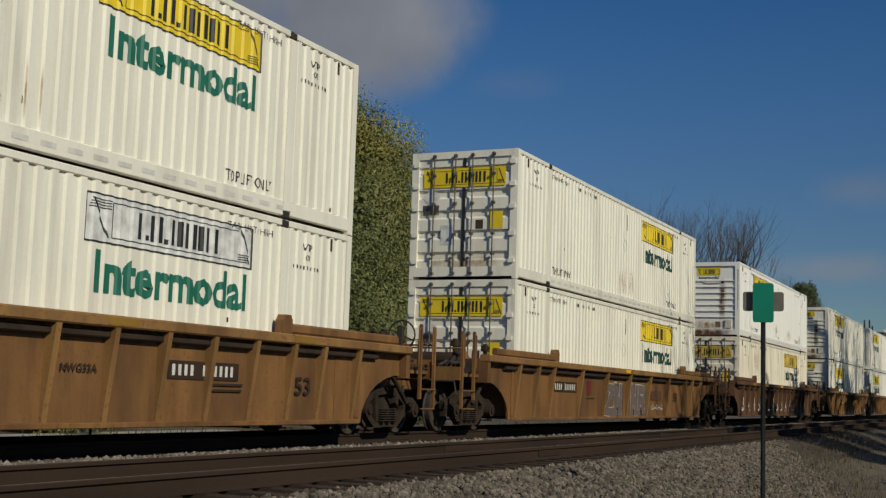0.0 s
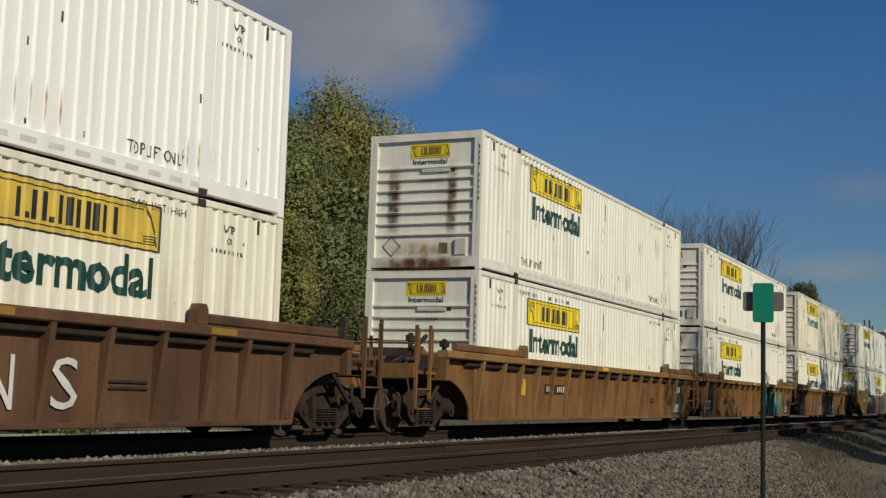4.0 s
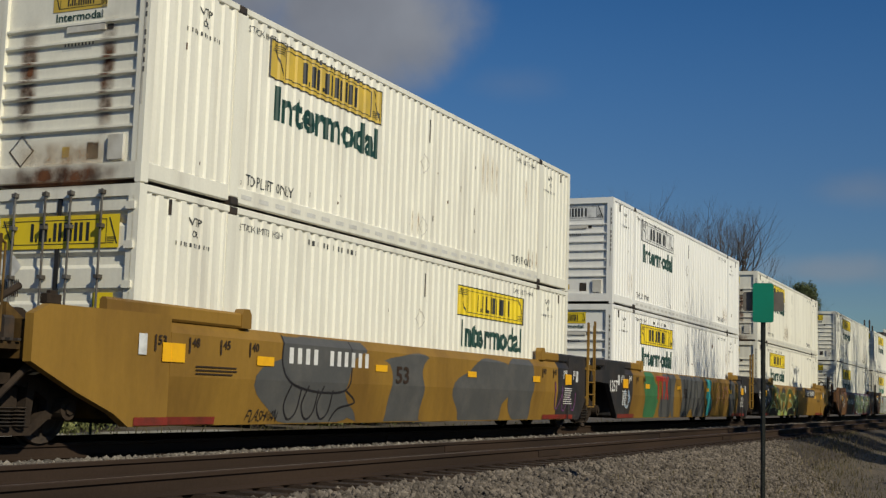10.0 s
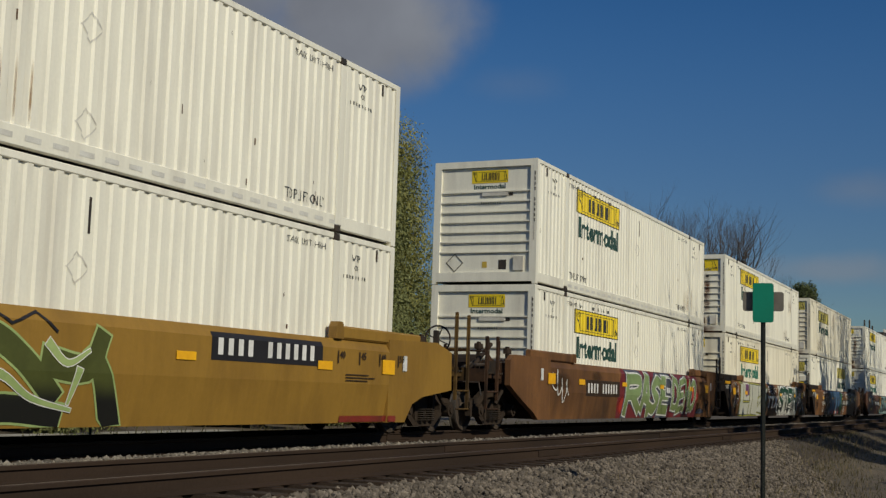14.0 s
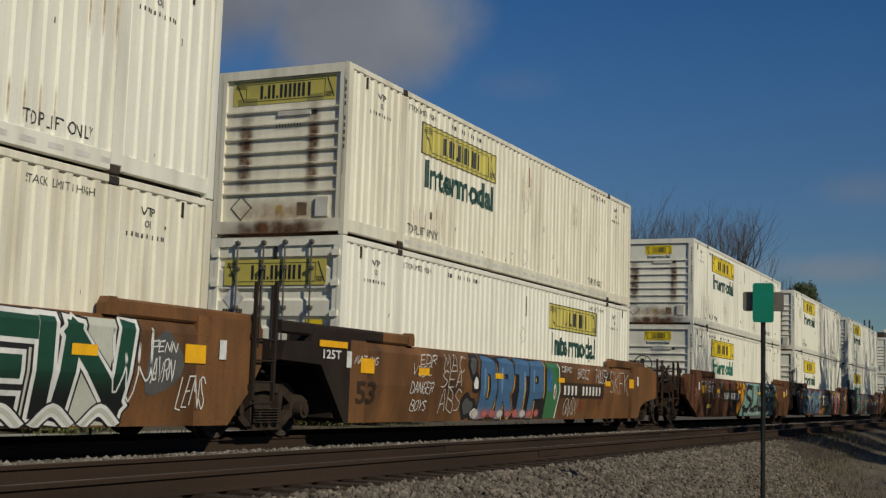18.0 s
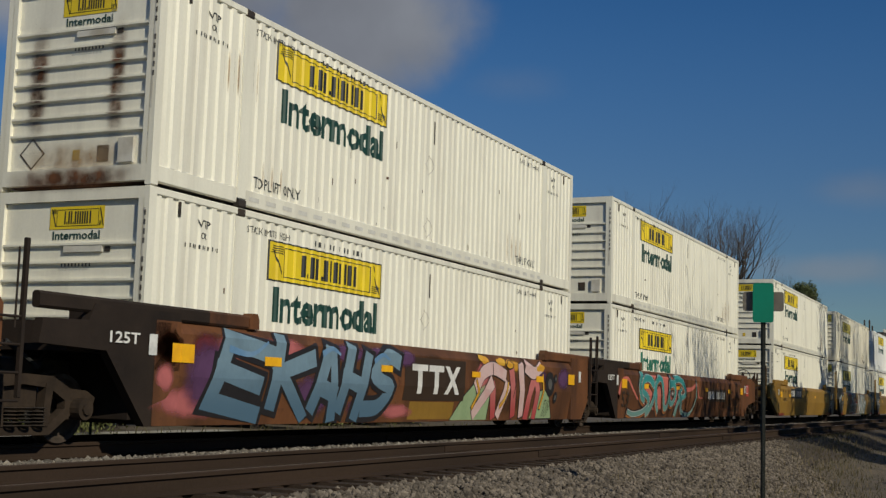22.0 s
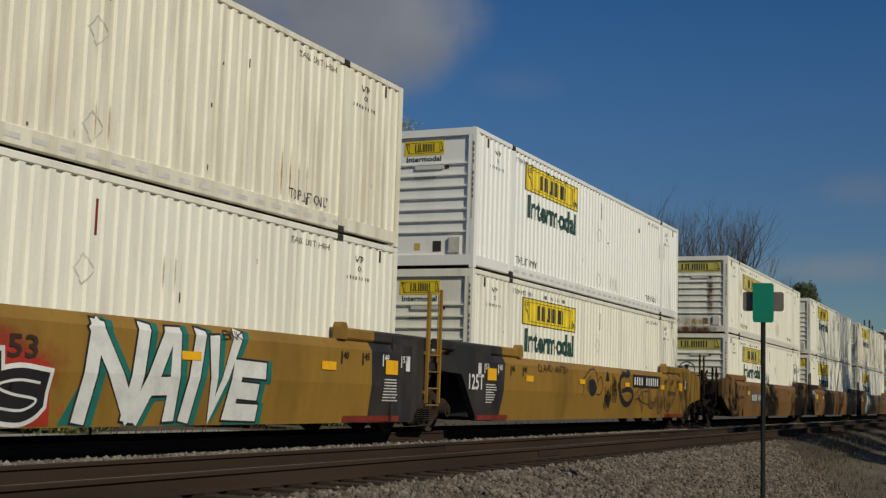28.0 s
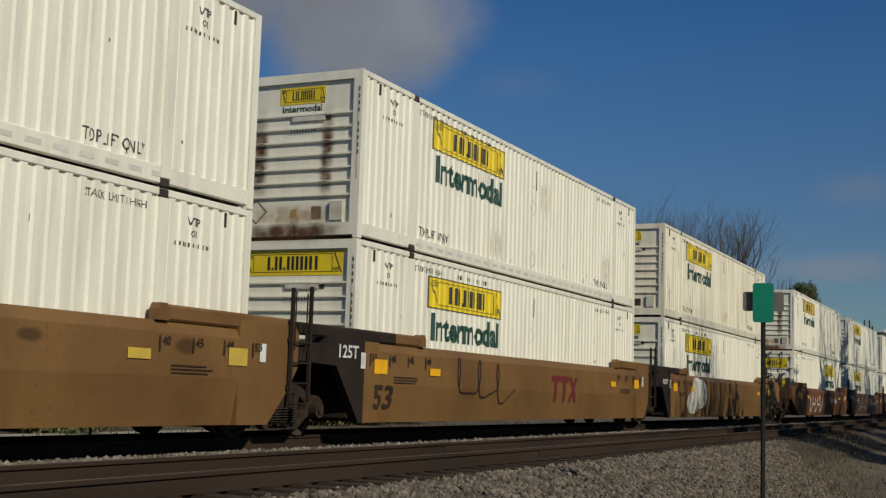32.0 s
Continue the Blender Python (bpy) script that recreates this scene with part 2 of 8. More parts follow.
RUSSET = material("rusty_red_brown_paint", (0.155, 0.060, 0.022), 0.62, dark=(0.048, 0.022, 0.012), grain=0.8, mix=(0.4, 0.72),
                  second=(0.085, 0.034, 0.015), fine=12, stretch=(1, 1, 0.5), fine_amount=0.16, streak=0.2)
GRIMY = material("sooty_rust_brown_steel", (0.072, 0.036, 0.019), 0.7, dark=(0.028, 0.017, 0.011), spec=0.2, grain=2.5, mix=(0.35, 0.65), fine=24, fine_amount=0.25)
GRIMY_OCHRE = material("grimy_ochre_steel", (0.15, 0.085, 0.022), 0.7, dark=(0.042, 0.026, 0.012), spec=0.2, grain=2.2, mix=(0.35, 0.62), fine=24, fine_amount=0.2)
OCHRE = material("ochre_yellow_paint", (0.285, 0.160, 0.028), 0.5, dark=(0.16, 0.086, 0.020), grain=0.7, mix=(0.45, 0.78), fine=12,
                 stretch=(1, 1, 0.5), fine_amount=0.08, streak=0.10)
TAN = material("tan_brown_paint", (0.200, 0.107, 0.035), 0.55, dark=(0.125, 0.062, 0.023), grain=0.6, mix=(0.4, 0.72), fine=14,
               second=(0.15, 0.074, 0.027), fine_amount=0.14, streak=0.05)
BLACK_PAINT = material("black_car_paint", (0.028, 0.027, 0.029), 0.5, dark=(0.055, 0.045, 0.04), grain=1.5, fine=20, streak=0.3)
TRUCK = material("grimy_cast_steel", (0.042, 0.029, 0.020), 0.85, 0.0, dark=(0.018, 0.013, 0.010), spec=0.2, grain=4, fine=30, fine_amount=0.3)
TREAD = material("polished_wheel_tread", (0.11, 0.095, 0.082), 0.35, 0.5, grain=6)
WHEEL = material("dusty_wheel_steel", (0.075, 0.055, 0.042), 0.7, 0.2, dark=(0.035, 0.028, 0.022), grain=6)
RAIL = material("rusty_rail_steel", (0.043, 0.027, 0.018), 0.8, 0.05, dark=(0.022, 0.015, 0.011), spec=0.2, grain=1.5, fine=40, stretch=(0.2, 1, 1))
RAIL_HEAD = material("worn_rail_head", (0.085, 0.056, 0.040), 0.55, 0.25, dark=(0.06, 0.04, 0.03), grain=1.5, stretch=(0.1, 1, 1))
TIE = material("creosoted_tie_wood", (0.050, 0.034, 0.024), 0.9, dark=(0.026, 0.019, 0.014), spec=0.2, grain=5, fine=25, stretch=(3, 0.4, 1), bump=0.4)
STONE = material("grey_tan_ballast_stone", (0.165, 0.137, 0.108), 0.9, dark=(0.078, 0.063, 0.049), grain=3, mix=(0.35, 0.7), fine=60,
                 jitter=0.5, bump=0.3)
PALE_STONE = material("pale_grey_ballast_stone", (0.215, 0.19, 0.155), 0.9, dark=(0.085, 0.072, 0.058), grain=3, mix=(0.35, 0.7), fine=60, jitter=0.45, bump=0.3)
BALLAST = material("packed_ballast", (0.072, 0.054, 0.040), 0.95, dark=(0.036, 0.028, 0.021), grain=9, mix=(0.35, 0.65),
                   second=(0.125, 0.102, 0.078), fine=22, bump=0.8)
DIRT = material("dark_trackside_soil", (0.125, 0.100, 0.074), 0.95, dark=(0.080, 0.066, 0.050), grain=0.8, mix=(0.38, 0.66),
                second=(0.16, 0.13, 0.09), fine=9, bump=0.7, fine_amount=0.35)
PALE = material("weathered_concrete", (0.40, 0.385, 0.35), 0.95, dark=(0.22, 0.20, 0.15), grain=1.2, fine=14, bump=0.5)
SIGN_GREEN = material("green_sign_sheet", (0.003, 0.20, 0.125), 0.4, dark=(0.005, 0.165, 0.10), grain=3, fine_amount=0.05, bump=0)
SIGN_BACK = material("dull_aluminium", (0.17, 0.15, 0.125), 0.55, 0.3, grain=4)
POST = material("dark_steel_post", (0.030, 0.032, 0.026), 0.5, 0.3, grain=8)
BARK = material("grey_brown_bark", (0.045, 0.036, 0.030), 0.9, dark=(0.05, 0.04, 0.03), grain=3, stretch=(1, 1, 0.3), bump=0.5)
LEAF = [leaf_material("dark_green_leaves", (0.265, 0.275, 0.115), (0.13, 0.15, 0.058)),
        leaf_material("yellow_green_leaves", (0.34, 0.31, 0.095), (0.17, 0.175, 0.055)),
        leaf_material("bluish_green_leaves", (0.125, 0.145, 0.062), (0.07, 0.088, 0.038))]
DRY_LEAF = leaf_material("dry_brown_leaves", (0.22, 0.175, 0.10), (0.13, 0.11, 0.065))
STRAW = leaf_material("dry_straw", (0.24, 0.19, 0.115), (0.13, 0.105, 0.062))
WEED = leaf_material("green_brown_weed", (0.105, 0.098, 0.046), (0.066, 0.058, 0.032))


# ---- building helpers ----
class Mesh:
    """Collects vertices and faces of one part."""

    def __init__(self):
        self.v, self.f = [], []

    def add(self, verts, faces):
        k = len(self.v)
        self.v += [tuple(v) for v in verts]
        self.f += [tuple(i + k for i in f) for f in faces]
        return self

    def box(self, x0, x1, y0, y1, z0, z1, b=0.0):
        """A box; b chamfers its upright and long edges a little."""
        if not b:
            return self.add([(x, y, z) for x in (x0, x1) for y in (y0, y1) for z in (z0, z1)],
                            [(0, 1, 3, 2), (4, 6, 7, 5), (0, 4, 5, 1), (2, 3, 7, 6), (0, 2, 6, 4), (1, 5, 7, 3)])
        pts = [(y0 + b, z0), (y1 - b, z0), (y1, z0 + b), (y1, z1 - b), (y1 - b, z1), (y0 + b, z1), (y0, z1 - b), (y0, z0 + b)]
        return self.loft(pts, x0, x1)

    def loft(self, yz, x0, x1):
        """A profile in y and z (counter-clockwise seen from +X) drawn out along X."""
        n = len(yz)
        return self.add([(x0, y, z) for y, z in yz] + [(x1, y, z) for y, z in yz],
                        [tuple(range(n - 1, -1, -1)), tuple(range(n, 2 * n))] +
                        [(i, (i + 1) % n, n + (i + 1) % n, n + i) for i in range(n)])

    def plate(self, xz, y0, y1):
        """An outline in x and z (counter-clockwise seen from -Y) with thickness from y0 to y1."""
        n = len(xz)
        return self.add([(x, y0, z) for x, z in xz] + [(x, y1, z) for x, z in xz],
                        [tuple(range(n)), tuple(range(2 * n - 1, n - 1, -1))] +
                        [(i, n + i, n + (i + 1) % n, (i + 1) % n) for i in range(n)])

    def rod(self, a, b, r, r2=None, n=8):
        """A round bar from a to b."""
        a, b = Vector(a), Vector(b)
        d = (b - a).normalized()
        u = d.orthogonal().normalized()
        w = d.cross(u)
        r2 = r if r2 is None else r2
        ring = [(math.cos(2 * math.pi * i / n), math.sin(2 * math.pi * i / n)) for i in range(n)]
        return self.add([a + u * c * r + w * s * r for c, s in ring] + [b + u * c * r2 + w * s * r2 for c, s in ring],
                        [tuple(range(n - 1, -1, -1)), tuple(range(n, 2 * n))] +
                        [(i, (i + 1) % n, n + (i + 1) % n, n + i) for i in range(n)])

    def turn(self, profile, n=20, axis="y"):
        """A profile of (radius, offset) turned round the y axis."""
        m = len(profile)
        vs = []
        for i in range(n):
            c, s = math.cos(2 * math.pi * i / n), math.sin(2 * math.pi * i / n)
            vs += [(r * c, o, r * s) for r, o in profile]
        fs = [(i * m + j, ((i + 1) % n) * m + j, ((i + 1) % n) * m + j + 1, i * m + j + 1) for i in range(n) for j in range(m - 1)]
        return self.add(vs, fs)

    def data(self, name, mat, smooth=False):
        me = bpy.data.meshes.new(name)
        me.from_pydata(self.v, [], self.f)
        me.materials.append(mat)
        if smooth:
            me.polygons.foreach_set("use_smooth", [True] * len(me.polygons))
        me.validate()
        me.update()
        return me


def part(name, mesh, mat, parent=None, label="", at=None, smooth=False):
    """One mesh object under a thing or a part."""
    ob = new(name, mesh.data(name, mat, smooth) if isinstance(mesh, Mesh) else mesh)
    ob.parent = parent
    if at is not None:
        ob.location = at
    if label:
        ob["label"] = label
    if name in ("marking", "stencil_text", "lettering", "rust_spot", "grab_rail", "ladder_rung", "mark", "vent", "reflective_tape", "graffiti_line", "tag", "scrawl", "graffiti_outline", "graffiti_highlight", "graffiti_shape"):
        ob["kind"] = "stuff"
    return ob


def thing(name, label, category, group="", kind=""):
    return tagged(new(name), label, category, group, kind)


LETTERS = {}


def letters(text, x0, x1, z0, z1, y, extra=0.0, shear=0.0):
    """Lettering as a flat mesh that fills the field x0..x1, z0..z1 on an upright plane facing -Y."""
    key = (text, round(extra, 3), shear)
    if key not in LETTERS:
        cu = bpy.data.curves.new("lettering", "FONT")
        cu.body, cu.size, cu.offset, cu.shear, cu.resolution_u = text, 1.0, extra, shear, 2
        ob = bpy.data.objects.new("lettering", cu)
        me = bpy.data.meshes.new_from_object(ob)
        pts = [tuple(v.co) for v in me.vertices]
        fcs = [tuple(q.vertices) for q in me.polygons]
        bpy.data.objects.remove(ob)
        bpy.data.curves.remove(cu)
        bpy.data.meshes.remove(me)
        LETTERS[key] = (pts, fcs)
    pts, fcs = LETTERS[key]
    xs, ys = [q[0] for q in pts], [q[1] for q in pts]
    ax, bx, ay, by = min(xs), max(xs), min(ys), max(ys)
    m = Mesh()
    m.add([(x0 + (q[0] - ax) / (bx - ax) * (x1 - x0), y, z0 + (q[1] - ay) / (by - ay) * (z1 - z0)) for q in pts], fcs)
    return m


# ---- containers ----
PITCH, DEPTH = 0.245, 0.028
FACE = -BOX_W / 2 + 0.012
CORR0 = -BOX_L / 2 + 0.16


def corr(x):
    """How far the corrugated side lies behind its outer face at x, and the breaks of its profile."""
    if abs(x) > BOX_L / 2 - 0.16 or abs(abs(x) - 6.09) < 0.10:
        return 0.0
    u = (x - CORR0) % PITCH
    if u < 0.10:
        return 0.0
    if u < 0.13:
        return DEPTH * (u - 0.10) / 0.03
    if u < 0.215:
        return DEPTH
    return DEPTH * (PITCH - u) / 0.03


def breaks(x0, x1):
    out = []
    for k in range(int((x0 - CORR0) / PITCH) - 1, int((x1 - CORR0) / PITCH) + 2):
        out += [CORR0 + k * PITCH + d for d in (0.0, 0.10, 0.13, 0.215)]
    return sorted(b for b in out if x0 < b < x1)


def clip(poly, axis, lo, hi):
    """The part of a convex polygon between two planes."""
    for keep, edge in ((1, lo), (-1, hi)):
        res = []
        for a, b in zip(poly, poly[1:] + poly[:1]):
            da, db = keep * (a[axis] - edge), keep * (b[axis] - edge)
            if da >= 0:
                res.append(a)
            if (da > 0 > db) or (da < 0 < db):
                k = da / (da - db)
                res.append(tuple(p + (q - p) * k for p, q in zip(a, b)))
        poly = res
        if len(poly) < 3:
            return []
    return poly


def drape(mesh, axis, cuts, depth, proud=0.004):
    """Lays a flat mesh over a folded side: cut along the folds, then pushed back by depth(point)."""
    out, seen = Mesh(), {}
    for f in mesh.f:
        pts = [mesh.v[i] for i in f]
        lo, hi = min(p[axis] for p in pts), max(p[axis] for p in pts)
        edges = [lo] + [c for c in cuts if lo < c < hi] + [hi]
        for a, b in zip(edges, edges[1:]):
            q = clip(pts, axis, a, b)
            if len(q) >= 3:
                face = []
                for x, y, z in q:
                    v = (x, depth((x, y, z)) - proud, z)
                    key = tuple(round(c, 5) for c in v)
                    if key not in seen:
                        seen[key] = len(out.v)
                        out.v.append(v)
                    if seen[key] not in face:
                        face.append(seen[key])
                if len(face) >= 3:
                    out.f.append(tuple(face))
    return out


def on_side(mesh, proud=0.004):
    xs = [v[0] for v in mesh.v]
    return drape(mesh, 0, breaks(min(xs), max(xs)), lambda p: FACE + corr(p[0]), proud)


def rect(x0, x1, z0, z1, y=0.0):
    return Mesh().add([(x0, y, z0), (x1, y, z0), (x1, y, z1), (x0, y, z1)], [(0, 1, 2, 3)])


def bars(x0, x1, z0, z1, n, y=0.0, fill=0.6):
    """A row of n plain bars in place of writing that is not spelled out."""
    m = Mesh()
    w = (x1 - x0) / n
    for i in range(n):
        m.add([(x0 + i * w, y, z0), (x0 + (i + fill) * w, y, z0), (x0 + (i + fill) * w, y, z1), (x0 + i * w, y, z1)], [(0, 1, 2, 3)])
    return m


def frame_outline(x0, x1, z0, z1, w):
    m = Mesh()
    for a in ((x0, x1, z0, z0 + w), (x0, x1, z1 - w, z1), (x0, x0 + w, z0 + w, z1 - w), (x1 - w, x1, z0 + w, z1 - w)):
        m.add(rect(*a).v, rect(*a).f)
    return m


def diamond(x, z, r, w=0.02):
    m = Mesh()
    o = [(x, 0, z + r), (x - r, 0, z), (x, 0, z - r), (x + r, 0, z)]
    k = 1 - w / r * 1.4
    i = [(x + (a - x) * k, 0, z + (c - z) * k) for a, b, c in o]
    m.add(o + i, [(j, (j + 1) % 4, 4 + (j + 1) % 4, 4 + j) for j in range(4)])
    return m


def emblem(x0, x1, z0, z1):
    """The company mark as plain shapes: a row of bold upright bars and dots, and two slanted strokes."""
    m = Mesh()
    h = z1 - z0
    a, b = x0 + (x1 - x0) * 0.25, x0 + (x1 - x0) * 0.79

    def block(u0, u1, w0, w1):
        m.add(rect(a + (b - a) * u0, a + (b - a) * u1, z0 + h * w0, z0 + h * w1).v, rect(0, 1, 0, 1).f)
    for u in (0.065, 0.20, 0.28, 0.42, 0.50, 0.58, 0.66, 0.74, 0.82, 0.92):
        block(u - 0.024, u + 0.024, 0.22, 0.78)
    for u in (0.135, 0.35):
        block(u - 0.017, u + 0.017, 0.22, 0.33)
    # a thin banner line round the blocks, with hatching at two of its corners
    u0, u1, v0, v1, q = x0 + (x1 - x0) * 0.13, x1 - (x1 - x0) * 0.10, z0 + h * 0.13, z1 - h * 0.13, h * 0.022
    for r_ in ((u0, u1, v0, v0 + q), (u0, u1, v1 - q, v1), (u0, u0 + q, v0 + q, v1 - q), (u1 - q, u1, v0 + q, v1 - q)):
        m.add(rect(*r_).v, rect(*r_).f)
    for k in range(4):
        f = 0.70 + 0.055 * k
        m.add(rect(u1 + h * 0.03, x1 - h * (0.10 + 0.03 * k), z0 + h * (1 - f), z0 + h * (1 - f) + q).v, rect(0, 1, 0, 1).f)
        m.add(rect(x0 + h * (0.10 + 0.03 * k), u0 - h * 0.03, z0 + h * f, z0 + h * f + q).v, rect(0, 1, 0, 1).f)
    for s, e in ((x0 + (x1 - x0) * 0.03, x0 + (x1 - x0) * 0.11), (x1 - (x1 - x0) * 0.085, x1 - (x1 - x0) * 0.02)):
        for k, w in ((0.0, 0.05),):
            g = (e - s) * k
            m.add([(s + g, 0, z1 - h * 0.10), (e + g * 0.3, 0, z0 + h * 0.12), (e + g * 0.3 + h * w, 0, z0 + h * 0.12), (s + g + h * w, 0, z1 - h * 0.10)],
                  [(0, 1, 2, 3)])
    return m


SHARED = {}


def shared(key, make):
    if key not in SHARED:
        SHARED[key] = make()
    return SHARED[key]


def corrugated(sign):
    m = Mesh()
    for a, b in ((-BOX_L / 2 + 0.15, -6.19), (-5.99, 5.99), (6.19, BOX_L / 2 - 0.15)):
        xs = [a] + breaks(a, b) + [b]
        vs, fs = [], []
        for x in xs:
            y = FACE + (corr(x) if abs(x) < BOX_L / 2 - 0.16 else DEPTH)
            vs += [(x, sign * -y, 0.27), (x, sign * -y, BOX_H - 0.09)]
        for i in range(len(xs) - 1):
            q = (2 * i, 2 * i + 2, 2 * i + 3, 2 * i + 1)
            fs.append(q if sign < 0 else q[::-1])
        m.add(vs, fs)
    return m


def end_panel():
    """Ribbed front wall, facing -X."""
    m = Mesh()
    x = -BOX_L / 2 + 0.055
    rows = [(BOX_H - 0.16, 0.0), (2.17, 0.0)]
    z = 2.17
    for k in range(7):
        rows += [(z, -0.045), (z - 0.03, -0.045), (z - 0.055, 0.0), (z - 0.235, 0.0)]
        z -= 0.235
    rows += [(0.27, 0.0)]
    for (za, oa), (zb, ob_) in zip(rows, rows[1:]):
        m.add([(x + oa, -1.13, za), (x + oa, 1.13, za), (x + ob_, 1.13, zb), (x + ob_, -1.13, zb)], [(0, 1, 2, 3)])
    for y in (-1.13, 1.13):
        m.add([(x - 0.05, y, 0.27), (x + 0.06, y, 0.27), (x + 0.06, y, BOX_H - 0.16), (x - 0.05, y, BOX_H - 0.16)], [(0, 1, 2, 3)])
    return m


def door_leaf():
    m = Mesh()
    x = -BOX_L / 2 + 0.03
    rows = [(BOX_H - 0.14, 0.0)]
    for z in (2.55, 2.02, 1.56, 1.10, 0.62):
        rows += [(z, 0.0), (z - 0.05, 0.045), (z - 0.16, 0.045), (z - 0.21, 0.0)]
    rows += [(0.20, 0.0)]
    for (za, oa), (zb, ob_) in zip(rows, rows[1:]):
        m.add([(x + oa, 0.02, za), (x + oa, 1.16, za), (x + ob_, 1.16, zb), (x + ob_, 0.02, zb)], [(0, 1, 2, 3)])
    for y in (0.02, 1.16):
        m.add([(x, y, 0.2), (x + 0.06, y, 0.2), (x + 0.06, y, BOX_H - 0.14), (x, y, BOX_H - 0.14)], [(0, 1, 2, 3)])
    return m


def turned(mesh, m4):
    out = Mesh()
    out.v = [tuple(m4 @ Vector(v)) for v in mesh.v]
    out.f = list(mesh.f)
    return out


FLIP = Matrix.Rotation(math.pi, 4, "Z")
MIRROR_Y = Matrix.Scale(-1, 4, (0, 1, 0))


def end_mesh(mesh, off=0.0):
    """A flat layout in x and z laid on the end that faces -X; x grows towards the near side."""
    out = Mesh()
    out.v = [(-BOX_L / 2 + off + v[1], -v[0], v[2]) for v in mesh.v]
    out.f = list(mesh.f)
    return out


def container(nose="L", paint=0, logo="yellow", end="small", word="dark", stained=0, drop=0.0, red=False):
    white = WHITE[paint]
    names = {"yellow": "bright yellow", "amber": "faded amber", "white": "white outlined", "olive": "pale gold"}
    tint = ("off-white", "cream", "clean white")[paint]
    label = "%s corrugated freight container with %s panel%s" % (
        tint, names[logo], ", doors and lock rods" if nose == "R" else ", rust-streaked end" if stained else "")
    ob = thing("container", label, "container", "stacked containers on the train")
    S_ = lambda key, make, mat, name, lab="", smooth=False: part(
        name, shared((key, mat.name), lambda: make().data(name, mat, smooth)), None, ob, lab)
    S_("side-", lambda: corrugated(-1), white, "side_panel")
    S_("side+", lambda: corrugated(1), white, "side_panel")
    # roof, floor and rails
    S_("roof", lambda: Mesh().box(-BOX_L / 2 + 0.06, BOX_L / 2 - 0.06, -1.24, 1.24, BOX_H - 0.05, BOX_H - 0.012), white, "roof")
    S_("floor", lambda: Mesh().box(-BOX_L / 2 + 0.1, BOX_L / 2 - 0.1, -1.22, 1.22, 0.06, 0.20), STEEL, "underframe")
    for s in (-1, 1):
        y0, y1 = sorted((s * 1.295, s * 1.20))
        S_(("top", s), lambda: Mesh().box(-BOX_L / 2 + 0.1, BOX_L / 2 - 0.1, y0, y1, BOX_H - 0.10, BOX_H, 0.012), white, "top_rail")
        S_(("bot", s), lambda: Mesh().box(-5.98, 5.98, y0, y1, 0.04, 0.275, 0.012), white, "bottom_rail")
        for e in (-1, 1):
            xa, xb = sorted((e * 6.20, e * (BOX_L / 2 - 0.15)))
            S_(("bote", s, e), lambda: Mesh().box(xa, xb, y0 + 0.008 * (s < 0), y1 - 0.008 * (s > 0), 0.055, 0.275, 0.012), white, "bottom_rail")
            S_(("post", s, e), lambda: Mesh().box(min(e * 5.99, e * 6.20), max(e * 5.99, e * 6.20), y0 - 0.004 * (s < 0), y1 + 0.004 * (s > 0), 0.12, BOX_H - 0.12, 0.01), white, "lift_post")
            ca, cb = sorted((e * 5.98, e * 6.16))
            for zc in (0.0, BOX_H - 0.12):
                S_(("cast", s, e, zc), lambda: Mesh().box(ca, cb, y0 - 0.008 * (s < 0), y1 + 0.008 * (s > 0), zc, zc + 0.12, 0.02), STEEL, "corner_casting", "dark steel casting")
            xc, xd = sorted((e * BOX_L / 2, e * (BOX_L / 2 - 0.15)))
            S_(("corner", s, e), lambda: Mesh().box(xc, xd, y0, y1, 0.0, BOX_H, 0.012), white, "corner_post")
    for e in (-1, 1):
        xe, xf = sorted((e * BOX_L / 2, e * (BOX_L / 2 - 0.10)))
        S_(("head", e), lambda: Mesh().box(xe, xf, -1.20, 1.20, BOX_H - 0.16, BOX_H - 0.005), white, "header")
        S_(("sill", e), lambda: Mesh().box(xe, xf, -1.20, 1.20, 0.06, 0.27), white, "end_sill")
        for ym, nm in ((-1.17, "a"), (1.17, "b")):
            S_(("inner", e, nm), lambda: Mesh().box(xe, xf, ym - 0.045, ym + 0.045, 0.27, BOX_H - 0.16), white, "end_stile")
    flip_end = nose == "R"
    # the ribbed front wall and the doors
    nose_m4 = FLIP if flip_end else Matrix.Identity(4)
    door_m4 = Matrix.Identity(4) if flip_end else FLIP
    S_(("nose", nose), lambda: turned(end_panel(), nose_m4), white, "end_panel")
    for y_s, nm in ((1, "a"), (-1, "b")):
        fl = door_m4 if y_s > 0 else door_m4 @ MIRROR_Y
        S_(("door", nose, nm), lambda: turned(door_leaf(), fl), white, "door_leaf")
    if flip_end:
        for y in (-0.73, -0.22, 0.20, 0.72):
            rod = Mesh().rod((-BOX_L / 2 - 0.035, y, 0.10), (-BOX_L / 2 - 0.035, y, BOX_H - 0.06), 0.016)
            for z in (0.13, 0.55, 1.0, 1.7, 2.35, BOX_H - 0.10):
                rod.box(-BOX_L / 2 - 0.07, -BOX_L / 2 + 0.02, y - 0.035, y + 0.035, z - 0.025, z + 0.025)
            S_(("rod", y), lambda: rod, GALV, "lock_rod", "dull galvanised lock rod")
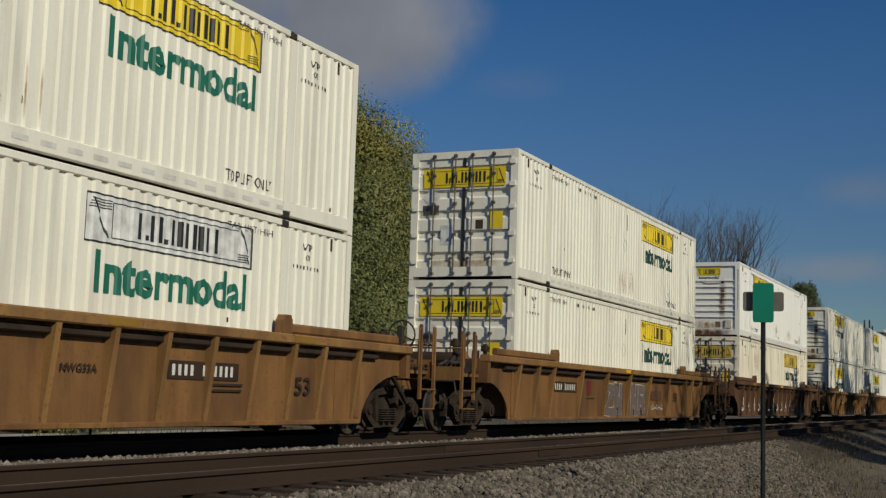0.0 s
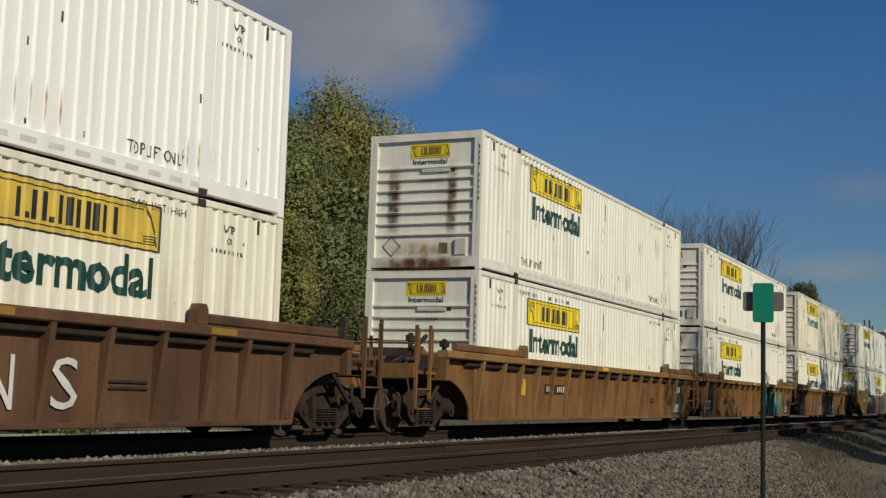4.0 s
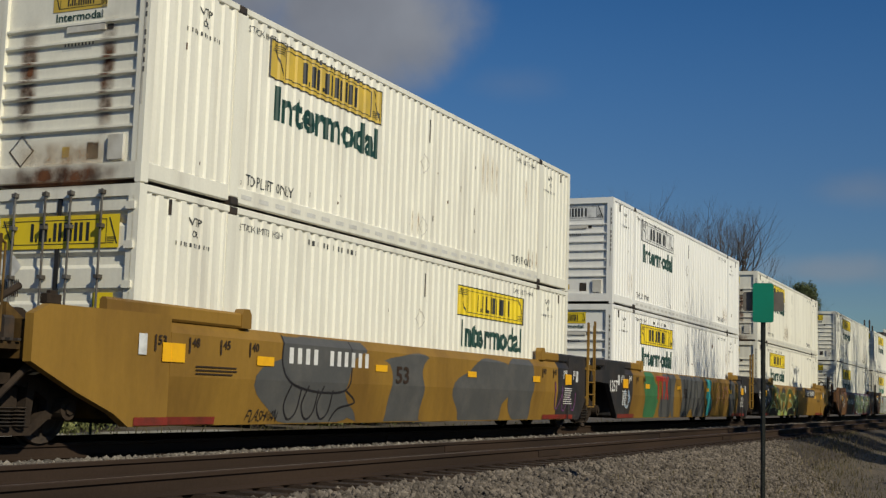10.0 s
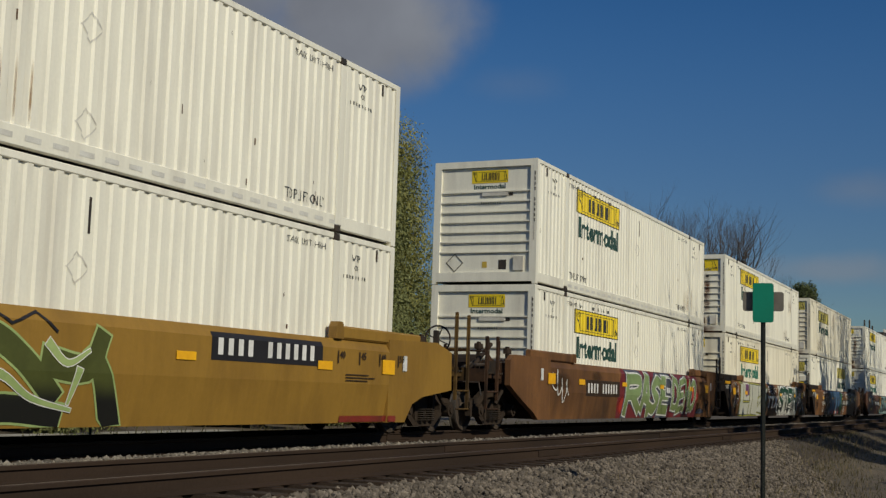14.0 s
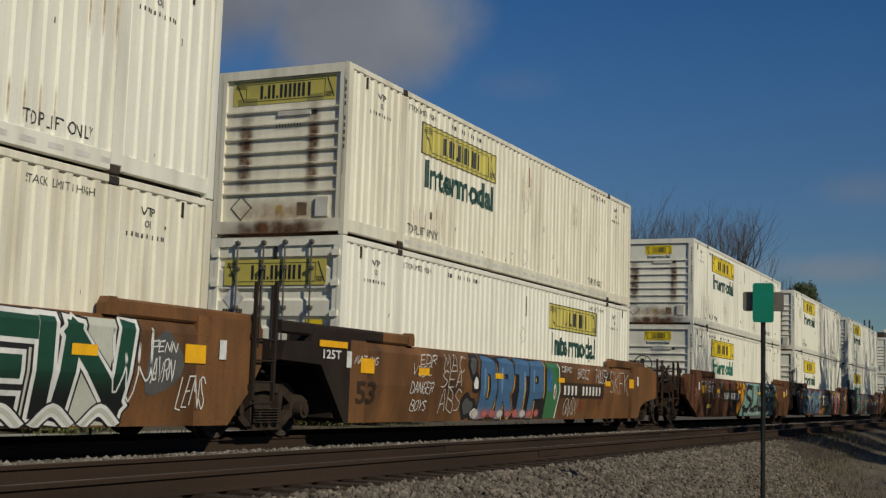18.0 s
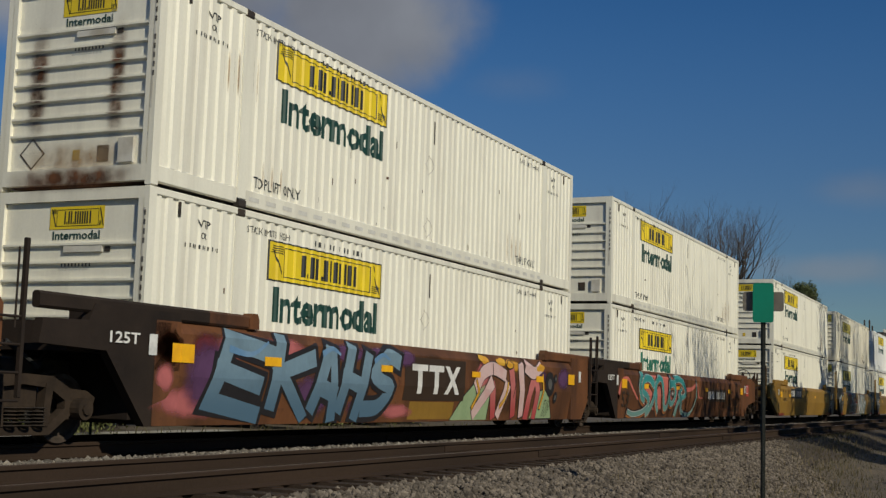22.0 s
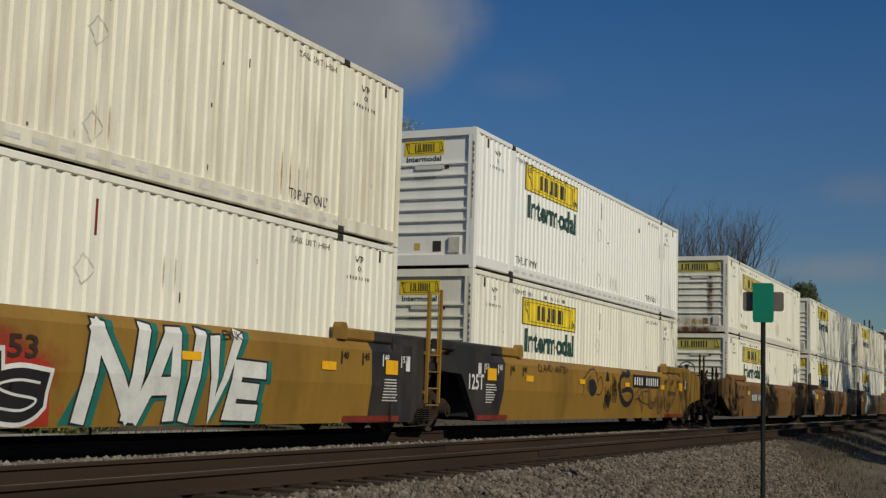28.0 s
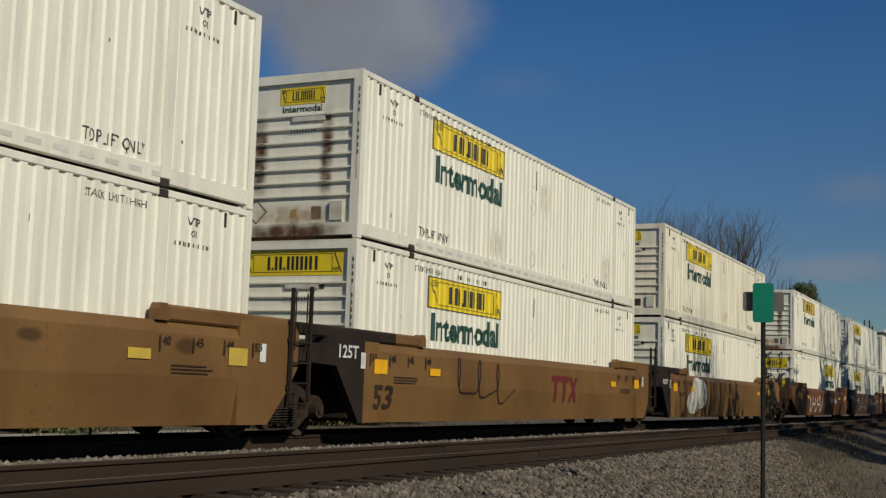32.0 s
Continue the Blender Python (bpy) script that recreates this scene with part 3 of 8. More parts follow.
        for y in (-1.18, 1.18):
            for z in (0.4, 1.0, 1.6, 2.1, 2.6):
                S_(("hinge", y, z), lambda: Mesh().box(-BOX_L / 2 - 0.035, -BOX_L / 2 + 0.02, y - 0.07, y + 0.07, z - 0.05, z + 0.05, 0.01), white, "hinge")
        S_("gasket", lambda: Mesh().box(-BOX_L / 2 + 0.015, -BOX_L / 2 + 0.05, -0.035, 0.035, 0.2, BOX_H - 0.14), SEAL, "door_gasket", "black rubber gasket")
        for y in (-1.20, 1.20):
            S_(("gask", y), lambda: Mesh().box(-BOX_L / 2 + 0.008, -BOX_L / 2 + 0.05, y - 0.012, y + 0.012, 0.2, BOX_H - 0.14), SEAL, "door_gasket", "black rubber gasket")
    # marks on the end
    film = {"yellow": YELLOW, "amber": AMBER, "white": PAPER, "olive": OLIVE}[logo]
    off = 0.020 if flip_end else 0.048
    if flip_end:
        S_(("dfilm", logo), lambda: end_mesh(rect(-1.0, 1.0, 2.07, 2.5), 0.012), film, "mark_panel", names[logo] + " film")
        S_("dmark", lambda: end_mesh(emblem(-1.0, 1.0, 2.07, 2.5), 0.008), BLACK, "mark")
        S_("dplate", lambda: end_mesh(rect(-0.55, -0.22, 0.78, 1.22), 0.022), PAPER, "data_plate")
        S_("dsticker", lambda: end_mesh(rect(0.62, 0.95, 1.12, 1.5), 0.024), YELLOW, "warning_sticker", "yellow sticker")
        S_("dplate2", lambda: end_mesh(rect(0.30, 0.48, 1.12, 1.32), 0.024), STEEL, "document_holder")
        S_("diamond", lambda: end_mesh(diamond(-0.80, 1.85, 0.22, 0.16), 0.02), PAPER, "placard", "white diamond placard")
        S_("doorwash", lambda: end_mesh(rect(-1.15, 1.15, 0.08, 0.62), 0.018), RUST_WASH, "rust_wash", "rust-washed foot of the doors")
        S_("vent", lambda: end_mesh(bars(-1.0, -0.6, 1.45, 1.68, 12), 0.02), STEEL, "vent")
    else:
        x = 0.0
        if end == "small":
            S_(("efilm", logo), lambda: end_mesh(rect(-0.36, 0.55, 2.36, 2.66), off), film, "mark_panel", names[logo] + " film")
            S_("emark", lambda: end_mesh(emblem(-0.36, 0.55, 2.36, 2.66), off - 0.004), BLACK, "mark")
            S_("eword", lambda: end_mesh(letters("Intermodal", -0.30, 0.49, 2.22, 2.335, 0.0, 0.02), off), DKGREEN, "lettering")
        else:
            f2 = {"big": film, "bigwhite": PAPER}[end]
            S_(("bfilm", f2.name), lambda: end_mesh(rect(-1.02, 1.02, 2.28, 2.70), off), f2, "mark_panel", names[logo] + " film")
            S_("bmark", lambda: end_mesh(emblem(-1.02, 1.02, 2.28, 2.70), off - 0.004), BLACK, "mark")
        S_("eholder", lambda: end_mesh(Mesh().box(-0.08, 0.56, -0.03, 0.0, 2.05, 2.15), off), GREY_RAIL, "document_holder")
        S_("event", lambda: end_mesh(rect(0.58, 0.68, 2.05, 2.15), off - 0.004), STEEL, "vent")
        S_("enum", lambda: end_mesh(bars(-0.1, 0.42, 1.86, 1.93, 9, fill=0.4), off - 0.03), BLACK, "marking")
        S_("estick", lambda: end_mesh(rect(-0.05, 0.07, 0.38, 0.52), off), AMBER, "sticker", "small yellow sticker")
        S_("event2", lambda: end_mesh(rect(0.36, 0.55, 0.34, 0.56), off), STEEL, "vent")
        S_("ebox", lambda: end_mesh(Mesh().box(0.74, 0.98, -0.05, 0.0, 0.30, 0.64, 0.01), off), GREY_RAIL, "junction_box")
        S_("eplac", lambda: end_mesh(diamond(-0.75, 0.50, 0.22, 0.02), off), STEEL, "placard", "diamond placard frame")
        S_("eside", lambda: end_mesh(bars(1.215, 1.265, 1.0, 2.6, 1), -0.004), GREY_RAIL, "marking")
        vnum = Mesh()
        for k in range(10):
            if k != 4:
                vnum.add(rect(1.225, 1.255, 2.5 - k * 0.12, 2.57 - k * 0.12).v, rect(0, 1, 0, 1).f)
        S_("evert", lambda: end_mesh(vnum, -0.006), GALV, "marking")
        if stained:
            for u, w in ((-0.72, 0.20), (0.62, 0.16)):
                def streak():
                    st = Mesh()
                    for k in range(8):
                        z = 2.365 - k * 0.235
                        st.add(rect(u - w, u + w, z - 0.20, z + 0.03).v, rect(0, 1, 0, 1).f)
                        st.add([(u - w, -0.048, z - 0.205), (u + w, -0.048, z - 0.205), (u + w, -0.048, z - 0.232), (u - w, -0.048, z - 0.232)], [(3, 2, 1, 0)])
                    return end_mesh(st, off)
                S_(("stain", u), streak, SOOT, "rust_stain", "brown rust and soot streak")
            S_("wash", lambda: end_mesh(rect(-1.12, 1.12, 0.16, 0.66), off - 0.002), RUST_WASH, "rust_wash", "rust-washed lower wall")
            S_("washsill", lambda: end_mesh(rect(-1.29, 1.29, -0.08, 0.34), -0.006), SOOT, "rust_stain", "sooty end sill")
    # marks on the near side
    a = -5.30 if nose == "L" else 1.70
    za, zb = 2.04 - drop, 2.64 - drop
    S_(("film", nose, logo, drop), lambda: on_side(rect(a, a + 3.55, za, zb)), film, "mark_panel", names[logo] + " film")
    S_(("edge", nose, drop), lambda: on_side(frame_outline(a, a + 3.55, za, zb, 0.022), 0.007), BLACK, "mark_outline")
    S_(("mark", nose, drop), lambda: on_side(emblem(a, a + 3.55, za, zb), 0.008), BLACK, "mark")
    ink = GREEN if word == "green" else DKGREEN
    S_(("word", nose, word, drop), lambda: on_side(letters("Intermodal", a + 0.2, a + 3.45, 1.43 - drop, 1.96 - drop, 0.0, 0.034), 0.006), ink, "lettering")
    for e in (-1, 1):
        o = -5.9 if e < 0 else 3.9
        S_(("lift", e), lambda: on_side(letters("TOP LIFT ONLY", o + (0.12 if e < 0 else 0.6), o + (1.4 if e < 0 else 1.78), 0.34, 0.50, 0.0, 0.0), 0.006), BLACK, "lettering")
        S_(("stack", e), lambda: on_side(letters("STACK LIMIT 3 HIGH", o + (0.05 if e < 0 else 0.7), o + (1.15 if e < 0 else 1.85), BOX_H - 0.31, BOX_H - 0.21, 0.0, -0.006), 0.006), BLACK, "lettering")
        v = -7.1 if e < 0 else 6.6
        S_(("vtp", e), lambda: on_side(letters("VTP", v + 0.06, v + 0.34, BOX_H - 0.40, BOX_H - 0.29, 0.0, 0.01), 0.006), BLACK, "lettering")
        S_(("or", e), lambda: on_side(letters("OR", v + 0.12, v + 0.28, BOX_H - 0.55, BOX_H - 0.46, 0.0, 0.01), 0.006), BLACK, "lettering")
        S_(("lif", e), lambda: on_side(bars(v - 0.2, v + 0.6, BOX_H - 0.69, BOX_H - 0.635, 11, fill=0.3), 0.006), BLACK, "marking")
        k = e * 7.48
        S_(("slot", e), lambda: Mesh().box(k - 0.02, k + 0.02, FACE - 0.012, FACE + 0.01, BOX_H - 0.32, BOX_H - 0.12), STEEL, "bracket", "dark steel bracket")
    S_("num", lambda: on_side(bars(1.9 if nose == "L" else -4.0, 3.6 if nose == "L" else -2.3, BOX_H - 0.295, BOX_H - 0.215, 11, fill=0.24), 0.006), BLACK, "marking")
    S_("plac1", lambda: on_side(diamond(0.05, 1.70, 0.20, 0.02), 0.006), GREY_RAIL, "placard", "diamond placard frame")
    S_("plac2", lambda: on_side(diamond(0.05, 0.52, 0.20, 0.02), 0.006), GREY_RAIL, "placard", "diamond placard frame")
    S_("seam", lambda: Mesh().box(0.185, 0.225, FACE - 0.006, FACE + 0.02, 2.12, 2.56), RED_STRIPE if red else STEEL, "bracket", "dull red bracket" if red else "dark steel bracket")
    rng = random.Random(paint * 31 + stained * 7 + len(logo) + (nose == "R"))

    def spots():
        m = Mesh()
        for k in range(16 if stained or paint == 1 else 8):
            x, z = rng.uniform(-7.8, 7.8), 0.3 + 2.2 * rng.random() ** 2.2
            w, hh = rng.uniform(0.006, 0.018), rng.uniform(0.03, 0.14)
            m.add(rect(x - w, x + w, z, z + hh).v, rect(0, 1, 0, 1).f)
        return on_side(m, 0.005)
    S_(("spots", paint, stained, logo, nose), spots, RUST_SPOT, "rust_spot", "small rust spots")
    for k in range(4 if stained or paint == 1 else 2):
        x, w = rng.uniform(-7, 7), rng.uniform(0.2, 0.5)
        z0_ = rng.choice((0.27, 0.27, 1.5))
        S_(("run", paint, stained, logo, nose, k), lambda: on_side(rect(x - w, x + w, z0_, z0_ + rng.uniform(0.5, 1.1)), 0.0045), RUST_WASH, "rust_wash", "faint rust run")
    tape = Mesh()
    for k in range(27):
        x = -5.9 + k * 0.45
        tape.add(rect(x, x + 0.26, 0.12, 0.185, -1.2985).v, rect(0, 1, 0, 1).f)
    S_("tape", lambda: tape, TAPE, "reflective_tape", "grey reflective tape")
    return ob


# ---- well cars ----
HALF = BOX_L / 2
SIDE_Y = -1.53


def side_depth(z):
    """The near face of a smooth car side at height z."""
    if z < 0.85:
        return -1.425 - 0.105 * (z - 0.22) / 0.63
    if z < 1.40:
        return SIDE_Y
    return SIDE_Y + 0.09 * (z - 1.40) / 0.15


def side_loft(m, x0, x1, s):
    pts = [(side_depth(0.22), 0.22), (-1.38, 0.22), (-1.38, 1.55), (side_depth(1.55), 1.55), (SIDE_Y, 1.40), (SIDE_Y, 0.85)]
    if s > 0:
        pts = [(-y, z) for y, z in pts][::-1]
    return m.loft(pts, x0, x1)


def end_outline(kind, e):
    """Outline of a side's end in x and z; e is -1 for the left end, 1 for the right."""
    if kind == "end":
        pts = [(-0.25, 0.22), (0.5, 0.22), (0.5, 1.62), (-1.70, 1.60), (-1.95, 1.48), (-1.95, 0.95), (-1.18, 0.62), (-0.53, 0.38)]
        if e > 0:
            pts = [(-0.15, 0.22), (0.5, 0.22), (0.5, 1.62), (-1.40, 1.66), (-2.05, 1.50), (-2.08, 0.80), (-0.83, 0.66), (-0.43, 0.53)]
    else:
        pts = [(-0.28, 0.22), (0.5, 0.22), (0.5, 1.66), (-0.95, 1.66), (-1.05, 1.55), (-1.05, 1.05), (-0.76, 0.68)]
        if e < 0:
            # a long arm reaches over the shared truck
            pts = [(-0.14, 0.22), (0.5, 0.22), (0.5, 1.66), (-1.15, 1.66), (-1.25, 1.46), (-2.0, 1.44), (-2.05, 1.16), (-0.92, 1.12)]
    pts = [(e * (HALF - x) if e > 0 else -HALF + x, z) for x, z in pts]
    return pts if e < 0 else pts[::-1]


def rib_outline(kind, e):
    """The end of a ribbed side, with its arch over the truck."""
    reach = -1.85 if kind == "end" else -1.10
    c, r = -1.9, 1.50
    arch = [(c + r * math.cos(a), 0.22 + 0.82 * math.sin(a)) for a in [i * math.pi / 14 for i in range(0, 15)]]
    arch = [(x, z) for x, z in arch if x > reach]
    pts = [(0.5, 0.22), (0.5, 1.42), (reach, 1.42), (reach, max(0.9, arch[-1][1]))] + arch[::-1]
    pts = [(e * (HALF - x) if e > 0 else -HALF + x, z) for x, z in pts]
    return pts if e < 0 else pts[::-1]


def side_frame():
    """One cast side frame of a truck: an arched top, slanting arms, a spring seat and open windows between them."""
    m = Mesh()
    for e in (-1, 1):
        def limb(pts, y0=-0.06, y1=0.06):
            q = [(e * x, z) for x, z in pts]
            m.plate(q if e > 0 else q[::-1], y0, y1)
        limb([(0.0, 0.70), (0.42, 0.66), (0.72, 0.50), (1.02, 0.50), (1.16, 0.44), (1.20, 0.56), (1.04, 0.64), (0.76, 0.66), (0.46, 0.80), (0.0, 0.82)])
        limb([(0.0, 0.12), (0.44, 0.12), (0.80, 0.36), (0.74, 0.46), (0.42, 0.24), (0.0, 0.24)])
        limb([(0.30, 0.22), (0.40, 0.22), (0.46, 0.70), (0.34, 0.72)], -0.075, 0.05)
        limb([(0.68, 0.30), (0.76, 0.30), (0.78, 0.52), (0.68, 0.52)])
        limb([(1.04, 0.30), (1.12, 0.30), (1.12, 0.50), (1.04, 0.50)])
    return m


def truck(parent, x):
    tr = part("truck_frame", shared("tframe", lambda: (lambda m: m.box(-0.28, 0.28, -1.0, 1.0, 0.40, 0.70, 0.04).box(-0.12, 0.12, -0.2, 0.2, 0.7, 0.92))(Mesh()).data("truck_frame", TRUCK)),
              None, parent, "grimy cast steel truck")
    tr.location = (x, 0, 0)
    for s in (-1, 1):
        part("side_frame", shared("sframe", lambda: side_frame().data("side_frame", TRUCK)), None, tr, at=(0, s * 1.02, 0))
        for k in (-0.22, 0.0, 0.22):
            def coil():
                m = Mesh()
                for i in range(6):
                    m.turn([(0.06, 0), (0.095, 0.012), (0.06, 0.024)], 10)
                    n = 30
                    m.v[-n:] = [(a, c, b + i * 0.04) for a, b, c in m.v[-n:]]
                return m.data("spring", STEEL)
            part("spring", shared("coil", coil), None, tr, at=(k, s * 1.10, 0.22))
        for e in (-1, 1):
            part("bearing", shared("bearing", lambda: Mesh().rod((0, -0.10, 0), (0, 0.10, 0), 0.13, n=14).rod((0, -0.13, 0), (0, -0.10, 0), 0.07, n=8).data("bearing", TRUCK)),
                 None, tr, at=(e * 0.89, s * 1.12, 0.42))
    for e in (-1, 1):
        def wheels():
            m = Mesh()
            for s in (-1, 1):
                prof = [(0.09, -0.10), (0.12, -0.09), (0.16, -0.04), (0.33, -0.02), (0.36, -0.065), (0.415, -0.068), (0.42, -0.06)]
                m.turn([(r, s * (0.76 - o)) for r, o in prof], 24)
                for k in range(6):
                    a = k * math.pi / 3
                    m.rod((0.24 * math.cos(a), s * 0.775, 0.24 * math.sin(a)), (0.24 * math.cos(a), s * 0.795, 0.24 * math.sin(a)), 0.025, n=6)
            m.rod((0, -1.15, 0), (0, 1.15, 0), 0.08, n=12)
            plain = len(m.f)
            for s in (-1, 1):
                m.turn([(0.4195, s * 0.825), (0.425, s * 0.80), (0.425, s * 0.715), (0.455, s * 0.70), (0.455, s * 0.685), (0.40, s * 0.68)], 28)
            me = m.data("wheelset", WHEEL)
            me.materials.append(TREAD)
            for q in me.polygons[plain:]:
                q.material_index = 1
            return me
        part("wheelset", shared("wheels", wheels), None, tr, "wheelset with polished treads", at=(e * 0.89, 0, 0.42))
    return tr


def brake_ring(centre, r, w, n=18, k=6):
    """A hand wheel's rim, facing along X."""
    m = Mesh()
    for i in range(n):
        a = 2 * math.pi * i / n
        for j in range(k):
            b = 2 * math.pi * j / k
            q = r + w * math.cos(b)
            m.v.append((centre.x + w * math.sin(b), centre.y + q * math.cos(a), centre.z + q * math.sin(a)))
    m.f = [(i * k + j, ((i + 1) % n) * k + j, ((i + 1) % n) * k + (j + 1) % k, i * k + (j + 1) % k) for i in range(n) for j in range(k)]
    return m


def end_gear(car, kind, e, paint, dark, tall=2.28):
    """Deck, sill, coupler, handrails and brake gear at one end."""
    X = lambda x: e * (HALF - x) if e > 0 else -HALF + x
    sp = lambda a, b: tuple(sorted((X(a), X(b))))
    K = (kind, e, paint.name, tall)
    P = lambda key, make, mat, name, lab="": part(name, shared((key, K, mat.name), lambda: make().data(name, mat)), None, car, lab)
    # at joints the deep shade is put into the colour of bulkhead, sill and deck
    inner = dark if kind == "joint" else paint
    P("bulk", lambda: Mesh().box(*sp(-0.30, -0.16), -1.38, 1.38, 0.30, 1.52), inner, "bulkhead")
    P("bolster", lambda: Mesh().box(*sp(-2.2, -0.3), -0.45, 0.45, 0.72, 1.02, 0.03), STEEL, "body_bolster")
    if kind == "end":
        P("sill", lambda: Mesh().box(*sp(-3.35, -0.3), -0.32, 0.32, 0.78, 1.06, 0.03), paint, "draft_sill")
        P("coupler", lambda: Mesh().box(*sp(-3.72, -3.3), -0.10, 0.10, 0.78, 1.0, 0.04).box(*sp(-3.76, -3.55), -0.17, 0.14, 0.74, 1.04, 0.05), STEEL, "coupler", "dark cast steel coupler")
        P("deck", lambda: Mesh().box(*sp(-3.05, -1.1), -1.30, 1.30, 1.08, 1.16).box(*sp(-3.10, -3.02), -1.42, 1.42, 1.0, 1.26), paint, "end_deck")
        P("shelf", lambda: Mesh().box(*sp(-1.9, -1.75), -1.50, 1.50, 0.98, 1.42), paint, "end_beam")
        grate = Mesh()
        for k in range(9):
            grate.box(*sp(-2.95 + k * 0.12, -2.90 + k * 0.12), -1.35, -0.55, 1.17, 1.20)
        P("grate", lambda: grate, STEEL, "walkway_grating")
        for k, (x, y, z0, z1) in enumerate(((-3.02, -1.43, 0.45, tall), (-2.45, -1.43, 0.62, tall + 0.02), (-3.02, -0.5, 1.2, 1.75))):
            P(("post", k), lambda: Mesh().box(*sp(x - 0.027, x + 0.027), y - 0.027, y + 0.027, z0, z1, 0.01), paint, "handrail_post")
        for z in (0.45, 0.80):
            P(("step", z), lambda: Mesh().rod((X(-3.02), -1.46, z), (X(-2.45), -1.46, z), 0.016), paint, "step")
        for x in (-2.93, -2.36):
            rail = Mesh()
            rail.rod((X(x), -1.44, 1.25), (X(x), -1.44, tall - 0.08), 0.014).rod((X(x), -1.44, tall - 0.08), (X(x - 0.07), -1.44, tall - 0.04), 0.014)
            P(("grab", x), lambda: rail, paint, "grab_rail")
        P("cross_rail", lambda: Mesh().rod((X(-3.06), -1.42, 1.62), (X(-3.06), 1.42, 1.62), 0.018).rod((X(-3.06), -0.5, 1.2), (X(-3.06), -0.5, 1.62), 0.016).rod((X(-3.06), 0.6, 1.2), (X(-3.06), 0.6, 1.62), 0.016), paint, "cross_rail")
        P("locker", lambda: Mesh().box(*sp(-1.7, -0.6), -1.20, -0.62, 1.16, 1.40, 0.03).box(*sp(-1.6, -0.7), -1.22, -0.6, 1.40, 1.43), STEEL, "equipment_box")
        P("pipe", lambda: Mesh().rod((X(-2.9), -1.05, 1.33), (X(-0.4), -1.05, 1.47), 0.035).rod((X(-2.7), -0.7, 1.26), (X(-1.6), -0.7, 1.52), 0.03), STEEL, "brake_pipe")
        P("brace", lambda: Mesh().plate(([(X(-1.78), 1.18), (X(-1.05), 1.18), (X(-1.78), 1.62)] if e < 0 else [(X(-1.78), 1.18), (X(-1.78), 1.62), (X(-1.05), 1.18)]), -0.95, -0.88), paint, "deck_brace")
        if e > 0:
            hub = Vector((X(-2.62), -0.95, 1.78))
            P("brakewheel", lambda: brake_ring(hub, 0.27, 0.018), STEEL, "brake_wheel", "dark brake wheel")
            for k in range(4):
                tip = hub + Vector((0, 0.27 * math.cos(k * math.pi / 2 + 0.4), 0.27 * math.sin(k * math.pi / 2 + 0.4)))
                P(("spoke", k), lambda: Mesh().rod(hub, tip, 0.012, n=5), STEEL, "brake_wheel_spoke")
            P("brakepost", lambda: Mesh().box(*sp(-2.60, -2.52), -1.0, -0.9, 1.16, 1.95, 0.01), STEEL, "brake_stand")
        # air tank, lever, inner stanchions and a leaning brace crowd the end platform
        P("tank", lambda: Mesh().rod((X(-0.95), -0.35, 1.42), (X(-0.95), 0.75, 1.42), 0.2, n=14), dark if dark is DARK_END else TRUCK, "air_tank", "grimy air tank")
        P("lever", lambda: Mesh().rod((X(-3.2), -1.35, 0.98), (X(-3.2), -0.1, 0.98), 0.016).rod((X(-3.2), -1.35, 0.98), (X(-3.2), -1.4, 0.72), 0.016), STEEL, "uncoupling_lever")
        for k, (x, y, z1) in enumerate(((-2.1, -0.85, 1.85), (-1.35, -1.2, 1.78), (-2.45, 0.55, 1.9))):
            P(("stanchion", k), lambda: Mesh().box(*sp(x - 0.05, x + 0.05), y - 0.03, y + 0.03, 1.14, z1, 0.01).box(*sp(x - 0.12, x + 0.12), y - 0.05, y + 0.05, z1 - 0.16, z1 - 0.04, 0.01), TRUCK, "stanchion", "grimy bracketed stanchion")
        P("strut", lambda: Mesh().rod((X(-2.75), -0.9, 1.18), (X(-1.55), -0.9, 1.82), 0.045).rod((X(-2.2), -1.3, 0.55), (X(-1.5), -1.3, 1.1), 0.04), TRUCK, "brake_strut")
        P("airhose", lambda: Mesh().rod((X(-3.45), -0.38, 0.86), (X(-3.55), -0.42, 0.55), 0.03).rod((X(-3.55), -0.42, 0.55), (X(-3.72), -0.40, 0.42), 0.03), SEAL, "air_hose")
        P("valve", lambda: Mesh().box(*sp(-2.1, -1.95), -1.25, -0.95, 1.16, 1.45, 0.03).rod((X(-2.0), -0.9, 1.3), (X(-1.3), -0.9, 1.32), 0.09, n=12), STEEL, "brake_valve")
    else:
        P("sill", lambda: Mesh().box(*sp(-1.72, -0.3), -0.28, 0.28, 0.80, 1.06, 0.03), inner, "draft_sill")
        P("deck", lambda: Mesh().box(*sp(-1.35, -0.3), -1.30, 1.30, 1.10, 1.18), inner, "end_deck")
        if e > 0:
            for k, (x, z1) in enumerate(((-0.76, tall + 0.30), (-1.28, tall + 0.36))):
                P(("post", k), lambda: Mesh().box(*sp(x - 0.024, x + 0.024), -1.60, -1.55, 0.55, z1, 0.01), paint if paint is not BLACK_PAINT else OCHRE, "handrail_post")
            for z in (0.52, 0.82, 1.12, 1.42):
                P(("rung", z), lambda: Mesh().rod((X(-0.76), -1.58, z), (X(-1.28), -1.58, z), 0.015), paint, "ladder_rung")
            for z in (0.75, 1.45):
                P(("hold", z), lambda: Mesh().box(*sp(-0.80, -0.72), -1.56, -1.38, z - 0.03, z + 0.03), paint, "ladder_bracket")
            for x in (-0.86, -1.18):
                P(("grab", x), lambda: Mesh().rod((X(x), -1.57, 1.3), (X(x), -1.57, tall + 0.25), 0.012), paint, "grab_rail")
